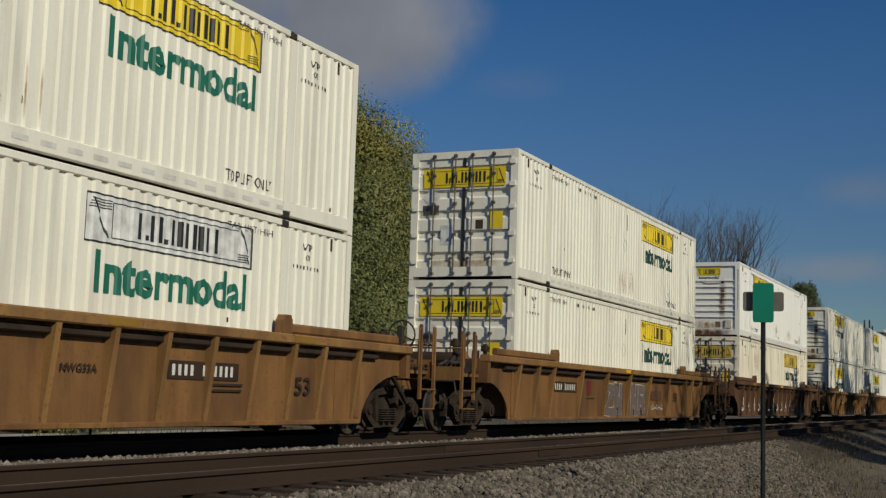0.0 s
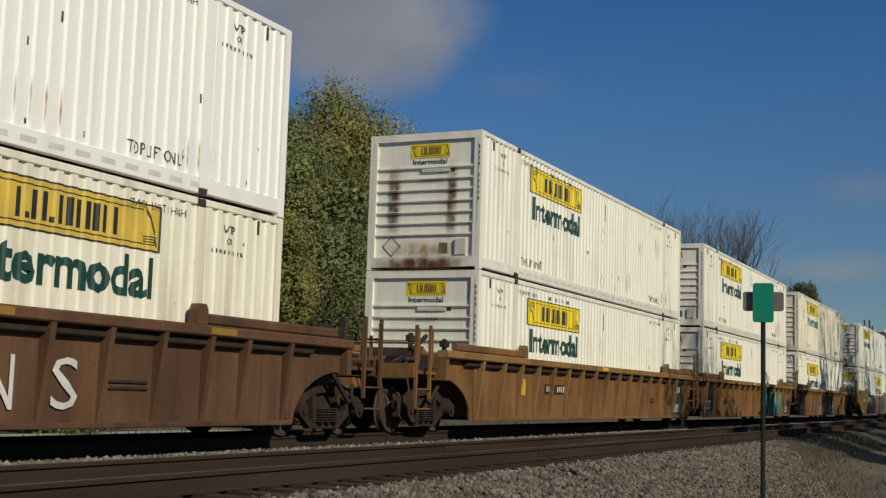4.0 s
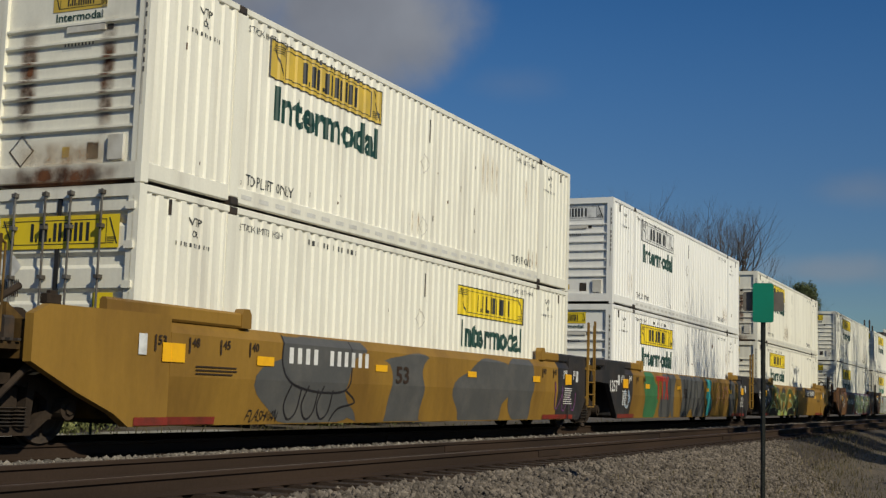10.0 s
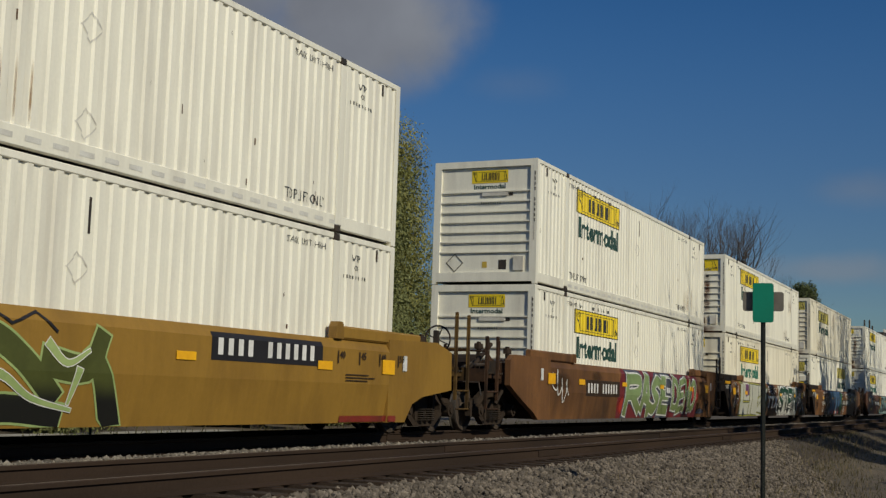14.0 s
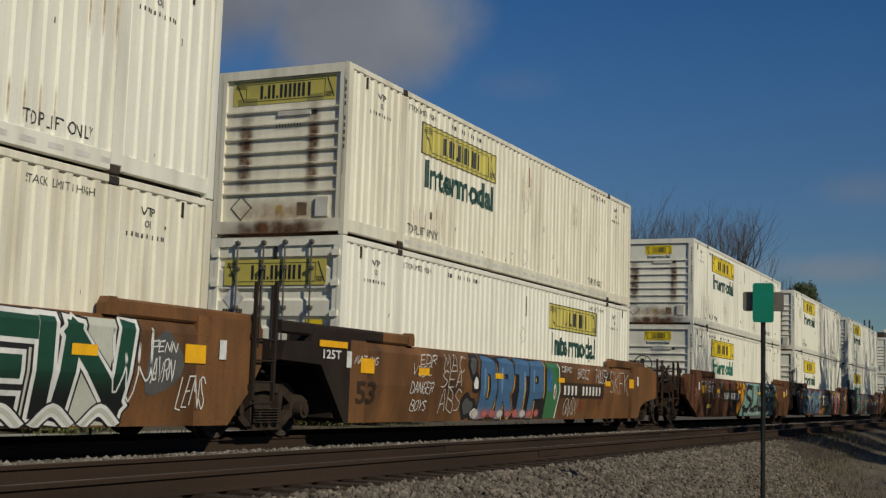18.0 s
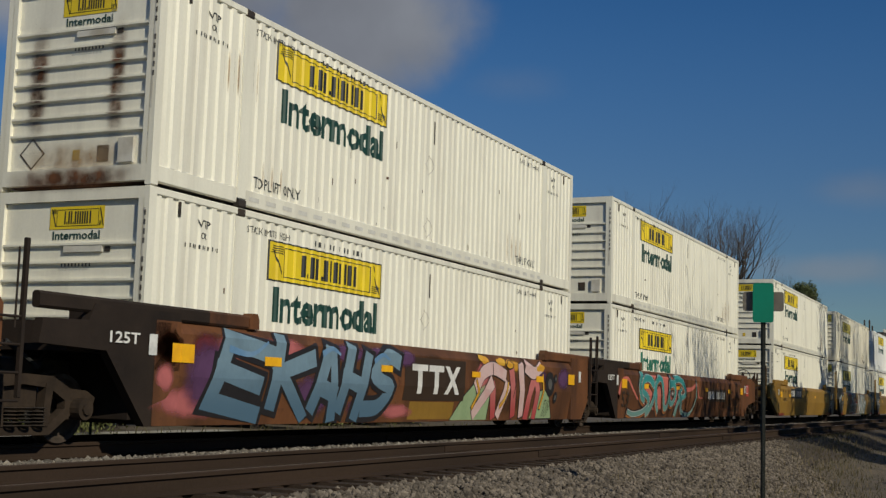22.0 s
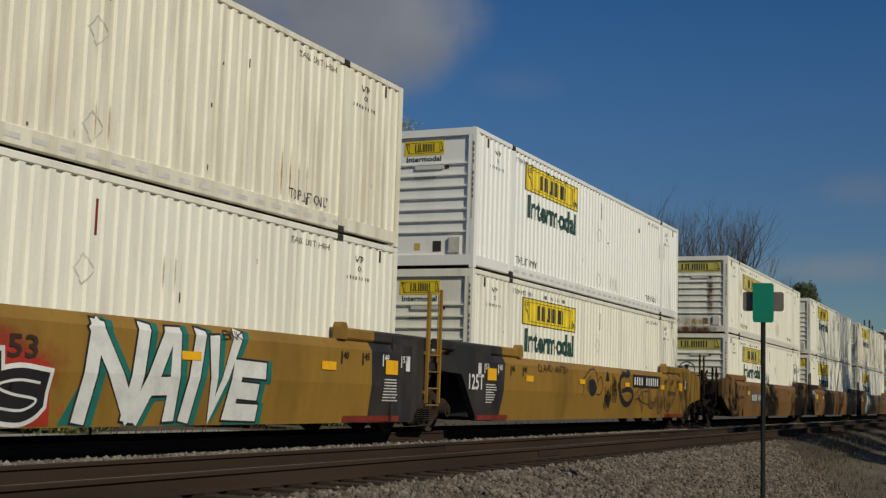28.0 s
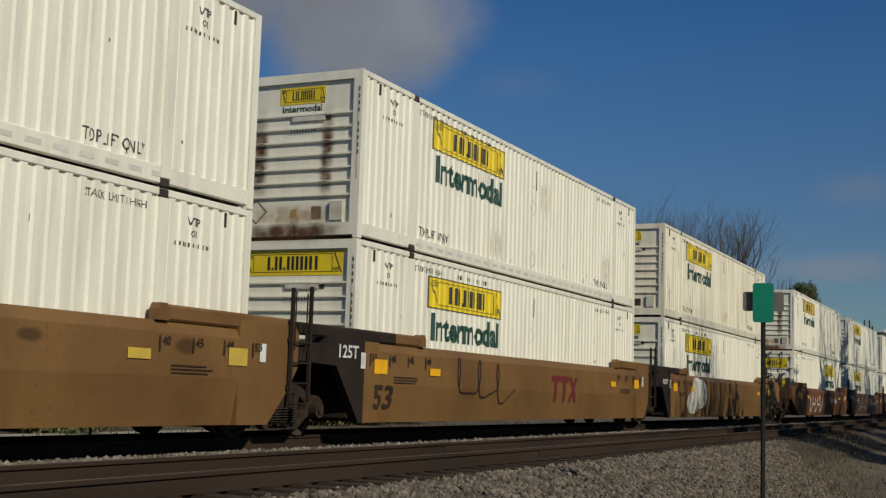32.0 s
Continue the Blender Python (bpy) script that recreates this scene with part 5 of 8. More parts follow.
# trees on the near side, whose shade falls on the ground and on the passing cars
for x_, y_, h_, sd_ in ((32.5, -3.5, 16.5, 31), (35.5, -3, 15.2, 32), (39, -3.5, 14.5, 37), (69, -1, 19, 33), (74, -1.5, 19.5, 34), (81, -2, 19, 35), (90, -2, 19.5, 36)):
    bare_tree(x_, y_, h_, sd_, "leafless roadside tree with spreading limbs", -0.9)
for x_, y_, h_, w_, sd_ in ((19.5, -5.0, 4.6, 5.5, 41), (24, -5.0, 5.0, 6, 42), (29, -5, 5.2, 6.5, 43), (35, 0.2, 8.4, 5.0, 48), (42.5, 0.8, 8.8, 6.0, 49), (50, 1.4, 9.0, 6.4, 50),
                            (58, 2.0, 9.2, 7, 51), (67, 2.6, 9.2, 7, 52), (77, 3.0, 9.4, 8, 44), (88, 3.4, 9.4, 8, 45)):
    tree(x_, y_, h_, w_, sd_, LEAF[0], 5000, "green roadside tree with a loose crown", -0.9, crown_from=0.05, leaf_size=(0.10, 0.22))


def blades(name, n, seed, pick, h, mat, label, lean=0.35, wide=0.006):
    """Grass and weed stalks, as one patch."""
    rng = np.random.default_rng(seed)
    p = pick(rng, n)
    hh = rng.uniform(h[0], h[1], (n, 1))
    d = rng.normal(0, lean, (n, 3)) * hh
    d[:, 2] = 0
    a = rng.uniform(0, 3.14, n)
    w = np.stack([np.cos(a), np.sin(a), np.zeros(n)], -1) * wide * rng.uniform(0.6, 1.6, (n, 1))
    up = np.zeros((n, 3))
    up[:, 2] = hh[:, 0]
    q = np.stack([p - w, p + w, p + w * 0.8 + d * 0.4 + up * 0.6, p - w * 0.8 + d * 0.4 + up * 0.6, p + d + up], 1)
    idx = np.arange(n)[:, None] * 5
    f = [tuple(r) for r in (idx + [0, 1, 2, 3]).tolist()] + [tuple(r) for r in (idx + [3, 2, 4]).tolist()]
    me = bpy.data.meshes.new(name)
    me.from_pydata(q.reshape(-1, 3).tolist(), [], f)
    me.materials.append(mat)
    return tagged(new(name, me), label, "weeds", kind="stuff")


def verge(rng, n):
    x = 17 + 32 * rng.uniform(0, 1, n) ** 1.4
    y = np.where(rng.uniform(0, 1, n) < 0.7, 2.9 + (x - 17) * 0.10 + rng.normal(0, 0.6, n), rng.uniform(1.5, 5.8, n))
    y = np.clip(y, 0.8, 5.9)
    return np.stack([x, y, ground_z(y) - 0.02], -1)


def far_verge(rng, n):
    x = rng.uniform(8, 90, n)
    y = 13.9 + np.abs(rng.normal(0, 0.7, n)) + np.where(rng.uniform(0, 1, n) < 0.15, rng.uniform(5, 10.5, n), 0)
    return np.stack([x, y, ground_z(y) - 0.03], -1)


blades("dry_grass", 3600, 21, verge, (0.04, 0.22), STRAW, "dry straw-coloured weeds beside the track", wide=0.004)
blades("weeds", 3400, 22, verge, (0.03, 0.15), WEED, "low green-brown weeds beside the track", wide=0.007)
blades("far_grass", 13000, 23, far_verge, (0.06, 0.42), WEED, "green weeds along the far edge of the ballast", wide=0.014)

def far_belt():
    rng = random.Random(77)
    for k in range(16):
        x = 210 + k * 38 + rng.uniform(-8, 8)
        tree(x, 34 + rng.uniform(0, 30), rng.uniform(9, 14), rng.uniform(12, 18), 200 + k, LEAF[2 if k % 3 else 0], 1500, "distant dark green tree", leaf_size=(0.3, 0.6))


far_belt()


def overpass(x, y):
    """A dark road bridge far down the line, with three poles on it."""
    ob = thing("overpass", "dark distant overpass with thin poles beyond the train", "bridge")
    ob.location = (x, y, -0.4)
    part("girder", Mesh().box(0, 60, -3, 3, 19.2, 22.0, 0.2), STEEL, ob, "dark girder")
    part("parapet", Mesh().box(0, 60, -3.1, -2.8, 22.0, 22.9), GREY_RAIL, ob, "grey parapet")
    for px_ in (4.0, 52.0):
        part("pier", Mesh().box(px_, px_ + 2, -2, 2, -0.5, 19.2, 0.2), PALE, ob, "concrete pier")
    for px_, h_, lean_ in ((-19.5, 24.1, 0.0), (-9.0, 24.9, 1.2), (-1.0, 23.7, 0.0)):
        part("pole", Mesh().rod((px_, 0, -0.5), (px_ + lean_, 0, h_), 0.3, 0.22), BARK, ob, "thin dark pole")


overpass(373, 40)

# ---- the train ----
SPEC = [  # upper and lower container: nose, paint, mark, end, lettering, stain
    (("R", 0, "yellow", "small", "green", 0), ("R", 0, "white", "small", "green", 0)),
    (("R", 0, "yellow", "small", "dark", 0), ("R", 0, "yellow", "small", "dark", 0)),
    (("L", 2, "yellow", "small", "dark", 1), ("R", 1, "amber", "small", "dark", 0)),
    (("L", 0, "yellow", "small", "dark", 2), ("L", 0, "yellow", "small", "dark", 0)),
    (("L", 0, "yellow", "small", "dark", 0), ("L", 0, "yellow", "small", "dark", 0)),
    (("L", 1, "yellow", "small", "green", 3), ("L", 0, "yellow", "bigwhite", "dark", 0)),
    (("L", 0, "amber", "small", "dark", 4), ("R", 0, "yellow", "small", "dark", 0)),
    (("L", 2, "white", "bigwhite", "dark", 0), ("L", 2, "yellow", "small", "dark", 0)),
    (("L", 0, "yellow", "small", "dark", 5), ("L", 0, "yellow", "small", "dark", 0)),
    (("L", 0, "yellow", "small", "dark", 0), ("L", 0, "yellow", "small", "dark", 0)),
    (("L", 0, "yellow", "big", "dark", 6), ("L", 1, "yellow", "small", "green", 0)),
    (("L", 1, "olive", "big", "dark", 7), ("R", 0, "olive", "small", "dark", 0)),
    (("L", 0, "yellow", "small", "dark", 8), ("L", 0, "yellow", "small", "green", 0)),
    (("L", 0, "yellow", "small", "dark", 9), ("L", 0, "yellow", "small", "dark", 0)),
    (("L", 0, "yellow", "small", "dark", 0), ("L", 0, "yellow", "small", "green", 0)),
    (("L", 0, "yellow", "small", "dark", 0), ("L", 0, "yellow", "small", "dark", 0)),
    (("L", 1, "olive", "big", "dark", 10), ("L", 0, "olive", "big", "dark", 0)),
    (("L", 2, "yellow", "small", "dark", 0), ("L", 0, "yellow", "small", "dark", 0)),
    (("L", 0, "olive", "big", "dark", 11), ("L", 0, "olive", "big", "dark", 0)),
    (("L", 0, "yellow", "small", "dark", 12), ("L", 0, "yellow", "big", "dark", 0)),
    (("L", 1, "yellow", "small", "dark", 0), ("L", 0, "yellow", "small", "dark", 0)),
    (("L", 0, "amber", "small", "dark", 13), ("R", 0, "yellow", "small", "dark", 0)),
    (("L", 0, "yellow", "small", "dark", 0), ("L", 0, "yellow", "small", "dark", 0)),
    (("L", 0, "yellow", "small", "dark", 0), ("L", 0, "yellow", "small", "dark", 0)),
    (("L", 2, "yellow", "small", "dark", 0), ("L", 0, "yellow", "small", "dark", 0)),
    (("L", 0, "yellow", "small", "dark", 0), ("L", 0, "yellow", "small", "dark", 0)),
]
DROPS = {5: 0.2, 6: 0.14, 14: 0.24, 16: 0.17}     # how much lower the panel of a lower container sits
CARS = [("ribbed", BROWN, None)] * 2 + [("ribbed", DKBROWN, None)] + [("ribbed", BROWN, None)] * 2 + [("ribbed", DULL_BROWN, None)] + [("smooth", OCHRE, BLACK_PAINT)] * 3 + \
       [("smooth", SIENNA, DARK_END)] * 3 + [("smooth", RUSSET, DARK_END)] * 3 + [("smooth", OCHRE, BLACK_PAINT)] * 3 + [("smooth", TAN, DARK_END)] * 3 + \
       [("smooth", RUSSET, DARK_END)] * 5
LOOKS = {("ribbed", BROWN.name): "orange-brown ribbed-sided well car, weathered and rusty",
         ("ribbed", DULL_BROWN.name): "dull rusty brown ribbed-sided well car with graffiti",
         ("ribbed", DKBROWN.name): "dark rusty brown ribbed-sided well car",
         ("smooth", OCHRE.name): "ochre yellow smooth-sided well car with black ends",
         ("smooth", RUSSET.name): "rusty red-brown smooth-sided well car covered in graffiti",
         ("smooth", SIENNA.name): "orange-brown smooth-sided well car covered in graffiti",
         ("smooth", TAN.name): "tan-brown smooth-sided well car"}
boxes, cars, TRAIN_CARS = {}, {}, []
for k, x in enumerate(STACKS):
    centre = x + HALF
    for spec, z in zip(SPEC[k], (UPPER_Z, LOWER_Z)):
        spec += (DROPS.get(k, 0.10 if k > 2 else 0.0) if z == LOWER_Z else 0.17 if spec[2] == "olive" else 0.0,
                 k in (12, 11) if z == UPPER_Z else k in (4, 12, 16))
        if spec not in boxes:
            boxes[spec] = ob = container(*spec)
        else:
            ob = copy_thing(boxes[spec], Matrix.Identity(4))
        placed(ob, centre, z)
    first = k < 4 or k % 3 == 0
    last = k < 3 or k % 3 == 2
    style, paint, ends = CARS[k]
    ribs = 2 if k == 1 else 1      # this car has only every second rib
    key = (style, paint.name, first, last, ribs)
    if key not in cars:
        cars[key] = ob = well_car(style, "end" if first else "joint", "end" if last else "joint", paint, ends, LOOKS[(style, paint.name)], ribs)
    else:
        ob = copy_thing(cars[key], Matrix.Identity(4))
    TRAIN_CARS.append(placed(ob, centre, 0.0))


# ---- lettering and graffiti on the cars ----
def spray(name, rgb, dark=None):
    return material(name, rgb, 0.5, dark=dark or [c * 0.75 for c in rgb], grain=2.5, mix=(0.45, 0.75), fine=18, fine_amount=0.12, bump=0)


INK = spray("black_spray", (0.022, 0.02, 0.022))
CHALK = spray("chalk_white_spray", (0.62, 0.60, 0.56))
SNOW = spray("white_spray", (0.72, 0.71, 0.68))
TEAL = spray("teal_spray", (0.035, 0.33, 0.33), (0.10, 0.42, 0.40))
SEA = spray("sea_green_spray", (0.16, 0.36, 0.32), (0.24, 0.42, 0.38))
LIME = spray("pale_green_spray", (0.33, 0.42, 0.16), (0.22, 0.33, 0.12))
LEAFGREEN = spray("green_spray", (0.05, 0.17, 0.07))
PINK = spray("pink_spray", (0.62, 0.24, 0.24), (0.72, 0.42, 0.40))
ROSE = spray("salmon_spray", (0.55, 0.15, 0.12))
PURPLE = spray("purple_spray", (0.12, 0.055, 0.14), (0.25, 0.07, 0.16))
SKY_BLUE = spray("light_blue_spray", (0.12, 0.24, 0.40), (0.20, 0.32, 0.46))
BLUE = spray("blue_spray", (0.03, 0.11, 0.30), (0.10, 0.22, 0.42))
GOLD = spray("orange_yellow_spray", (0.60, 0.30, 0.03), (0.66, 0.42, 0.05))
MAROON = spray("maroon_spray", (0.16, 0.025, 0.03))
RED = spray("red_spray", (0.42, 0.04, 0.025))
SLATE = spray("slate_grey_paint", (0.085, 0.085, 0.082), (0.12, 0.115, 0.105))
SAND = spray("pale_sand_spray", (0.50, 0.50, 0.43), (0.42, 0.44, 0.36))
DEEP_TEAL = spray("deep_teal_spray", (0.02, 0.16, 0.13))
MINT = spray("pale_mint_spray", (0.30, 0.40, 0.22), (0.24, 0.34, 0.18))
BLUSH = spray("pale_blush_spray", (0.62, 0.44, 0.42), (0.58, 0.33, 0.32))
ASH = spray("warm_grey_spray", (0.15, 0.118, 0.105))
DARK_TEXT = spray("dark_stencil", (0.045, 0.028, 0.018))


def laid(car, mesh, mat, name, proud=0.004, ribbed=False):
    """Paint on the near side of a car."""
    if ribbed:
        out = Mesh()
        out.v = list(mesh.v)
        out.f = mesh.f
        cut = drape(out, 0, [-HALF + 0.5, HALF - 0.5], lambda p: -1.362 - p[1], proud)
    else:
        deep = lambda p: (side_depth(p[2]) if abs(p[0]) <= HALF - 0.5 else SIDE_Y + 0.006) - p[1]
        cut = drape(drape(mesh, 0, [-HALF + 0.499, -HALF + 0.501, HALF - 0.501, HALF - 0.499], lambda p: p[1], 0), 2, [0.85, 1.40], deep, proud)
    return part(name, cut, mat, car)


def blob(x, z, rx, rz, seed, n=26, rough=0.25):
    """A rounded patch with a wavering outline."""
    rng = random.Random(seed)
    ph = [rng.uniform(0, 6.28) for k in range(4)]
    m = Mesh()
    m.v.append((x, 0, z))
    for i in range(n):
        a = 2 * math.pi * i / n
        r = 1 + rough * (math.sin(2 * a + ph[0]) * 0.5 + math.sin(3 * a + ph[1]) * 0.4 + math.sin(5 * a + ph[2]) * 0.25)
        m.v.append((x + rx * r * math.cos(a), 0, min(1.52, max(0.235, z + rz * r * math.sin(a)))))
    m.f = [(0, i + 1, (i + 1) % n + 1) for i in range(n)]
    return m


def faded(name, high, low, z0, z1):
    """Sprayed paint that runs from one colour at the top to another at the bottom."""
    m = spray(name, high)
    n, l = m.node_tree.nodes, m.node_tree.links
    b = n["Principled BSDF"]
    src = b.inputs["Base Color"].links[0].from_socket
    tc = n.new("ShaderNodeTexCoord")
    sep = n.new("ShaderNodeSeparateXYZ")
    l.new(tc.outputs["Object"], sep.inputs[0])
    r = n.new("ShaderNodeMapRange")
    r.interpolation_type = "SMOOTHSTEP"
    r.inputs["From Min"].default_value, r.inputs["From Max"].default_value = z1, z0
    l.new(sep.outputs["Z"], r.inputs["Value"])
    mx = n.new("ShaderNodeMix")
    mx.data_type = "RGBA"
    mx.inputs["B"].default_value = (*low, 1)
    l.new(r.outputs["Result"], mx.inputs["Factor"])
    l.new(src, mx.inputs["A"])
    l.new(mx.outputs["Result"], b.inputs["Base Color"])
    return m


OLIVE_FADE = faded("olive_to_black_spray", (0.075, 0.085, 0.022), (0.012, 0.012, 0.010), 0.50, 0.80)
LIME_FADE = faded("pale_green_fade", (0.23, 0.32, 0.14), (0.15, 0.19, 0.065), 0.3, 1.0)
BOTTLE_FADE = faded("bottle_green_fade", (0.015, 0.065, 0.04), (0.012, 0.014, 0.013), 0.55, 1.0)
DENIM_FADE = faded("denim_blue_fade", (0.17, 0.26, 0.33), (0.08, 0.15, 0.22), 0.35, 1.2)
COBALT_FADE = faded("cobalt_blue_fade", (0.065, 0.14, 0.26), (0.24, 0.17, 0.18), 0.28, 0.55)
AQUA_FADE = faded("aqua_fade", (0.04, 0.27, 0.27), (0.14, 0.27, 0.25), 0.3, 1.1)
LAGOON = faded("lagoon_fade", (0.045, 0.36, 0.38), (0.018, 0.17, 0.20), 0.45, 0.95)
CORAL_FADE = faded("coral_pink_fade", (0.52, 0.16, 0.15), (0.42, 0.07, 0.07), 0.3, 0.9)
DULL_SEA = spray("dull_sea_green_spray", (0.19, 0.32, 0.28), (0.24, 0.36, 0.31))
DUSK = spray("dusky_blue_spray", (0.075, 0.085, 0.11), (0.11, 0.115, 0.14))
CITRON = spray("yellow_green_spray", (0.36, 0.36, 0.06))
CLAY = spray("orange_clay_spray", (0.34, 0.12, 0.03))


def misty(name, rgb, most=0.95):
    """A soft cloud of overspray that thins out to its edge."""
    m = spray(name, rgb)
    n, l = m.node_tree.nodes, m.node_tree.links
    tc = n.new("ShaderNodeTexCoord")
    off = n.new("ShaderNodeVectorMath")
    off.operation = "SUBTRACT"
    off.inputs[1].default_value = (0.5, 0.5, 0.5)
    l.new(tc.outputs["Generated"], off.inputs[0])
    flat = n.new("ShaderNodeVectorMath")
    flat.operation = "MULTIPLY"
    flat.inputs[1].default_value = (2, 0, 2)
    l.new(off.outputs[0], flat.inputs[0])
    far = n.new("ShaderNodeVectorMath")
    far.operation = "LENGTH"
    l.new(flat.outputs[0], far.inputs[0])
    nz = n.new("ShaderNodeTexNoise")
    nz.inputs["Scale"].default_value, nz.inputs["Detail"].default_value = 4.0, 5.0
    l.new(tc.outputs["Object"], nz.inputs["Vector"])
    add = n.new("ShaderNodeMath")
    add.operation = "MULTIPLY_ADD"
    add.inputs[1].default_value = 0.5
    l.new(nz.outputs["Fac"], add.inputs[0])
    l.new(far.outputs["Value"], add.inputs[2])
    r = n.new("ShaderNodeMapRange")
    r.interpolation_type = "SMOOTHSTEP"
    for k_, v_ in zip(("From Min", "From Max", "To Min", "To Max"), (0.60, 1.15, most, 0.0)):
        r.inputs[k_].default_value = v_
    l.new(add.outputs[0], r.inputs["Value"])
    l.new(r.outputs["Result"], n["Principled BSDF"].inputs["Alpha"])
    return m


M_GOLD, M_CLAY, M_ROSE = misty("orange_mist", (0.60, 0.30, 0.03)), misty("clay_mist", (0.40, 0.14, 0.03)), misty("rose_mist", (0.48, 0.14, 0.14))
M_PURPLE, M_DUSK, M_RED, M_MAROON = misty("purple_mist", (0.11, 0.05, 0.12)), misty("dusk_mist", (0.075, 0.085, 0.11)), misty("red_mist", (0.40, 0.04, 0.03)), misty("maroon_mist", (0.16, 0.03, 0.035))
M_CHALK = misty("chalk_mist", (0.55, 0.50, 0.48))
M_SOOT = misty("soot_mist", (0.05, 0.03, 0.018), 0.4)
M_INK = misty("black_mist", (0.03, 0.025, 0.025))

# single-stroke capitals in a unit square; curved strokes are marked with c
ALPHABET = {
    "A": [("l", (0, 0), (.4, 1), (.6, 1), (1, 0)), ("l", (.2, .35), (.8, .35))],
    "B": [("l", (0, 0), (0, 1)), ("c", (0, 1), (.8, .95), (.8, .6), (.1, .53)), ("c", (.1, .53), (1, .5), (1, .05), (0, 0))],
    "C": [("c", (1, .85), (.5, 1), (0, .5), (.5, 0), (1, .15))],
    "D": [("l", (0, 0), (0, 1)), ("c", (0, 1), (.8, .9), (1, .5), (.8, .1), (0, 0))],
    "E": [("l", (1, 1), (0, 1), (0, 0), (1, 0)), ("l", (0, .5), (.8, .5))],
    "F": [("l", (1, 1), (0, 1), (0, 0)), ("l", (0, .5), (.8, .5))],
    "G": [("c", (1, .85), (.5, 1), (0, .5), (.5, 0), (1, .15)), ("l", (1, .1), (1, .45), (.55, .45))],
    "H": [("l", (0, 0), (0, 1)), ("l", (1, 0), (1, 1)), ("l", (0, .5), (1, .5))],
    "I": [("l", (.5, 0), (.5, 1))],
    "J": [("c", (.9, 1), (.9, .3), (.5, 0), (0, .2))],
    "K": [("l", (0, 0), (0, 1)), ("l", (1, 1), (.1, .5), (1, 0))],
    "L": [("l", (0, 1), (0, 0), (1, 0))],
    "M": [("l", (0, 0), (.1, 1), (.5, .3), (.9, 1), (1, 0))],
    "N": [("l", (0, 0), (0, 1)), ("l", (0, 1), (1, 0)), ("l", (1, 0), (1, 1))],
    "O": [("c", (.5, 0), (.03, .22), (.03, .78), (.5, 1), (.97, .78), (.97, .22), (.5, 0))],
    "P": [("l", (0, 0), (0, 1)), ("l", (0, 1), (1, 1), (1, .45), (0, .45))],
    "R": [("l", (0, 0), (0, 1)), ("c", (0, 1), (.9, .95), (.9, .55), (.1, .5)), ("l", (.4, .5), (1, 0))],
    "S": [("c", (1, .85), (.5, 1), (.05, .8), (.4, .55), (.95, .3), (.6, 0), (0, .12))],
    "T": [("l", (0, 1), (1, 1)), ("l", (.5, 1), (.5, 0))],
    "U": [("c", (0, 1), (.05, .2), (.5, 0), (.95, .2), (1, 1))],
    "V": [("l", (0, 1), (.5, 0), (1, 1))],
    "W": [("l", (0, 1), (.25, 0), (.5, .8), (.75, 0), (1, 1))],
    "X": [("l", (0, 0), (1, 1)), ("l", (0, 1), (1, 0))],
    "Y": [("l", (0, 1), (.5, .5), (1, 1)), ("l", (.5, .5), (.5, 0))],
    "Z": [("l", (0, 1), (1, 1), (0, 0), (1, 0))],
}


def smooth_line(pts, n=5):
    """Points along a flowing curve through pts."""
    out = []
    for i in range(len(pts) - 1):
        p0, p1, p2, p3 = pts[max(0, i - 1)], pts[i], pts[i + 1], pts[min(len(pts) - 1, i + 2)]
        for k in range(n):
            u = k / n
            out.append(tuple(0.5 * (2 * b + (c - a) * u + (2 * a - 5 * b + 4 * c - d) * u * u + (3 * b - a - 3 * c + d) * u ** 3)
                             for a, b, c, d in zip(p0, p1, p2, p3)))
    return out + [pts[-1]]


def ribbon(m, pts, w0, w1, grow, lift, cap):
    """One painted stroke of half width w0 to w1 along pts, mitred at its corners."""
    n = len(pts)
    vs = [Vector((p[0], p[1])) for p in pts]
    if (vs[0] - vs[-1]).length < 1e-4:
        pass
    elif cap:
        vs[0] = vs[0] - (vs[1] - vs[0]).normalized() * (cap * w0 + grow)
        vs[-1] = vs[-1] + (vs[-1] - vs[-2]).normalized() * (cap * w1 + grow)
    else:
        vs[0] = vs[0] - (vs[1] - vs[0]).normalized() * grow
        vs[-1] = vs[-1] + (vs[-1] - vs[-2]).normalized() * grow
    rows = []
    for i, p in enumerate(vs):
        a = (p - vs[i - 1]).normalized() if i else (vs[1] - p).normalized()
        b = (vs[i + 1] - p).normalized() if i < n - 1 else a
        t = a + b
        t = t.normalized() if t.length > 0.2 else a
        k = min(1.9, 1 / max(0.3, t.dot(b)))
        w = (w0 + (w1 - w0) * i / (n - 1) + grow) * k
        rows.append([(p.x - s_ * t.y * w, lift, min(1.537, max(0.226, p.y + s_ * t.x * w))) for s_ in (1, -1)])
    for i in range(n - 1):
        way = vs[i + 1] - vs[i]
        for k in (0, 1):
            a, b = rows[i][k], rows[i + 1][k]
            if (b[0] - a[0]) * way.x + (b[2] - a[2]) * way.y <= 0:
                rows[i + 1][k] = a
        (a0, a1), (b0, b1) = rows[i], rows[i + 1]
        m.add([(p[0], p[1] + 0.00004 * (i % 8), p[2]) for p in (a1, b1, b0, a0)], [(0, 1, 2, 3)])


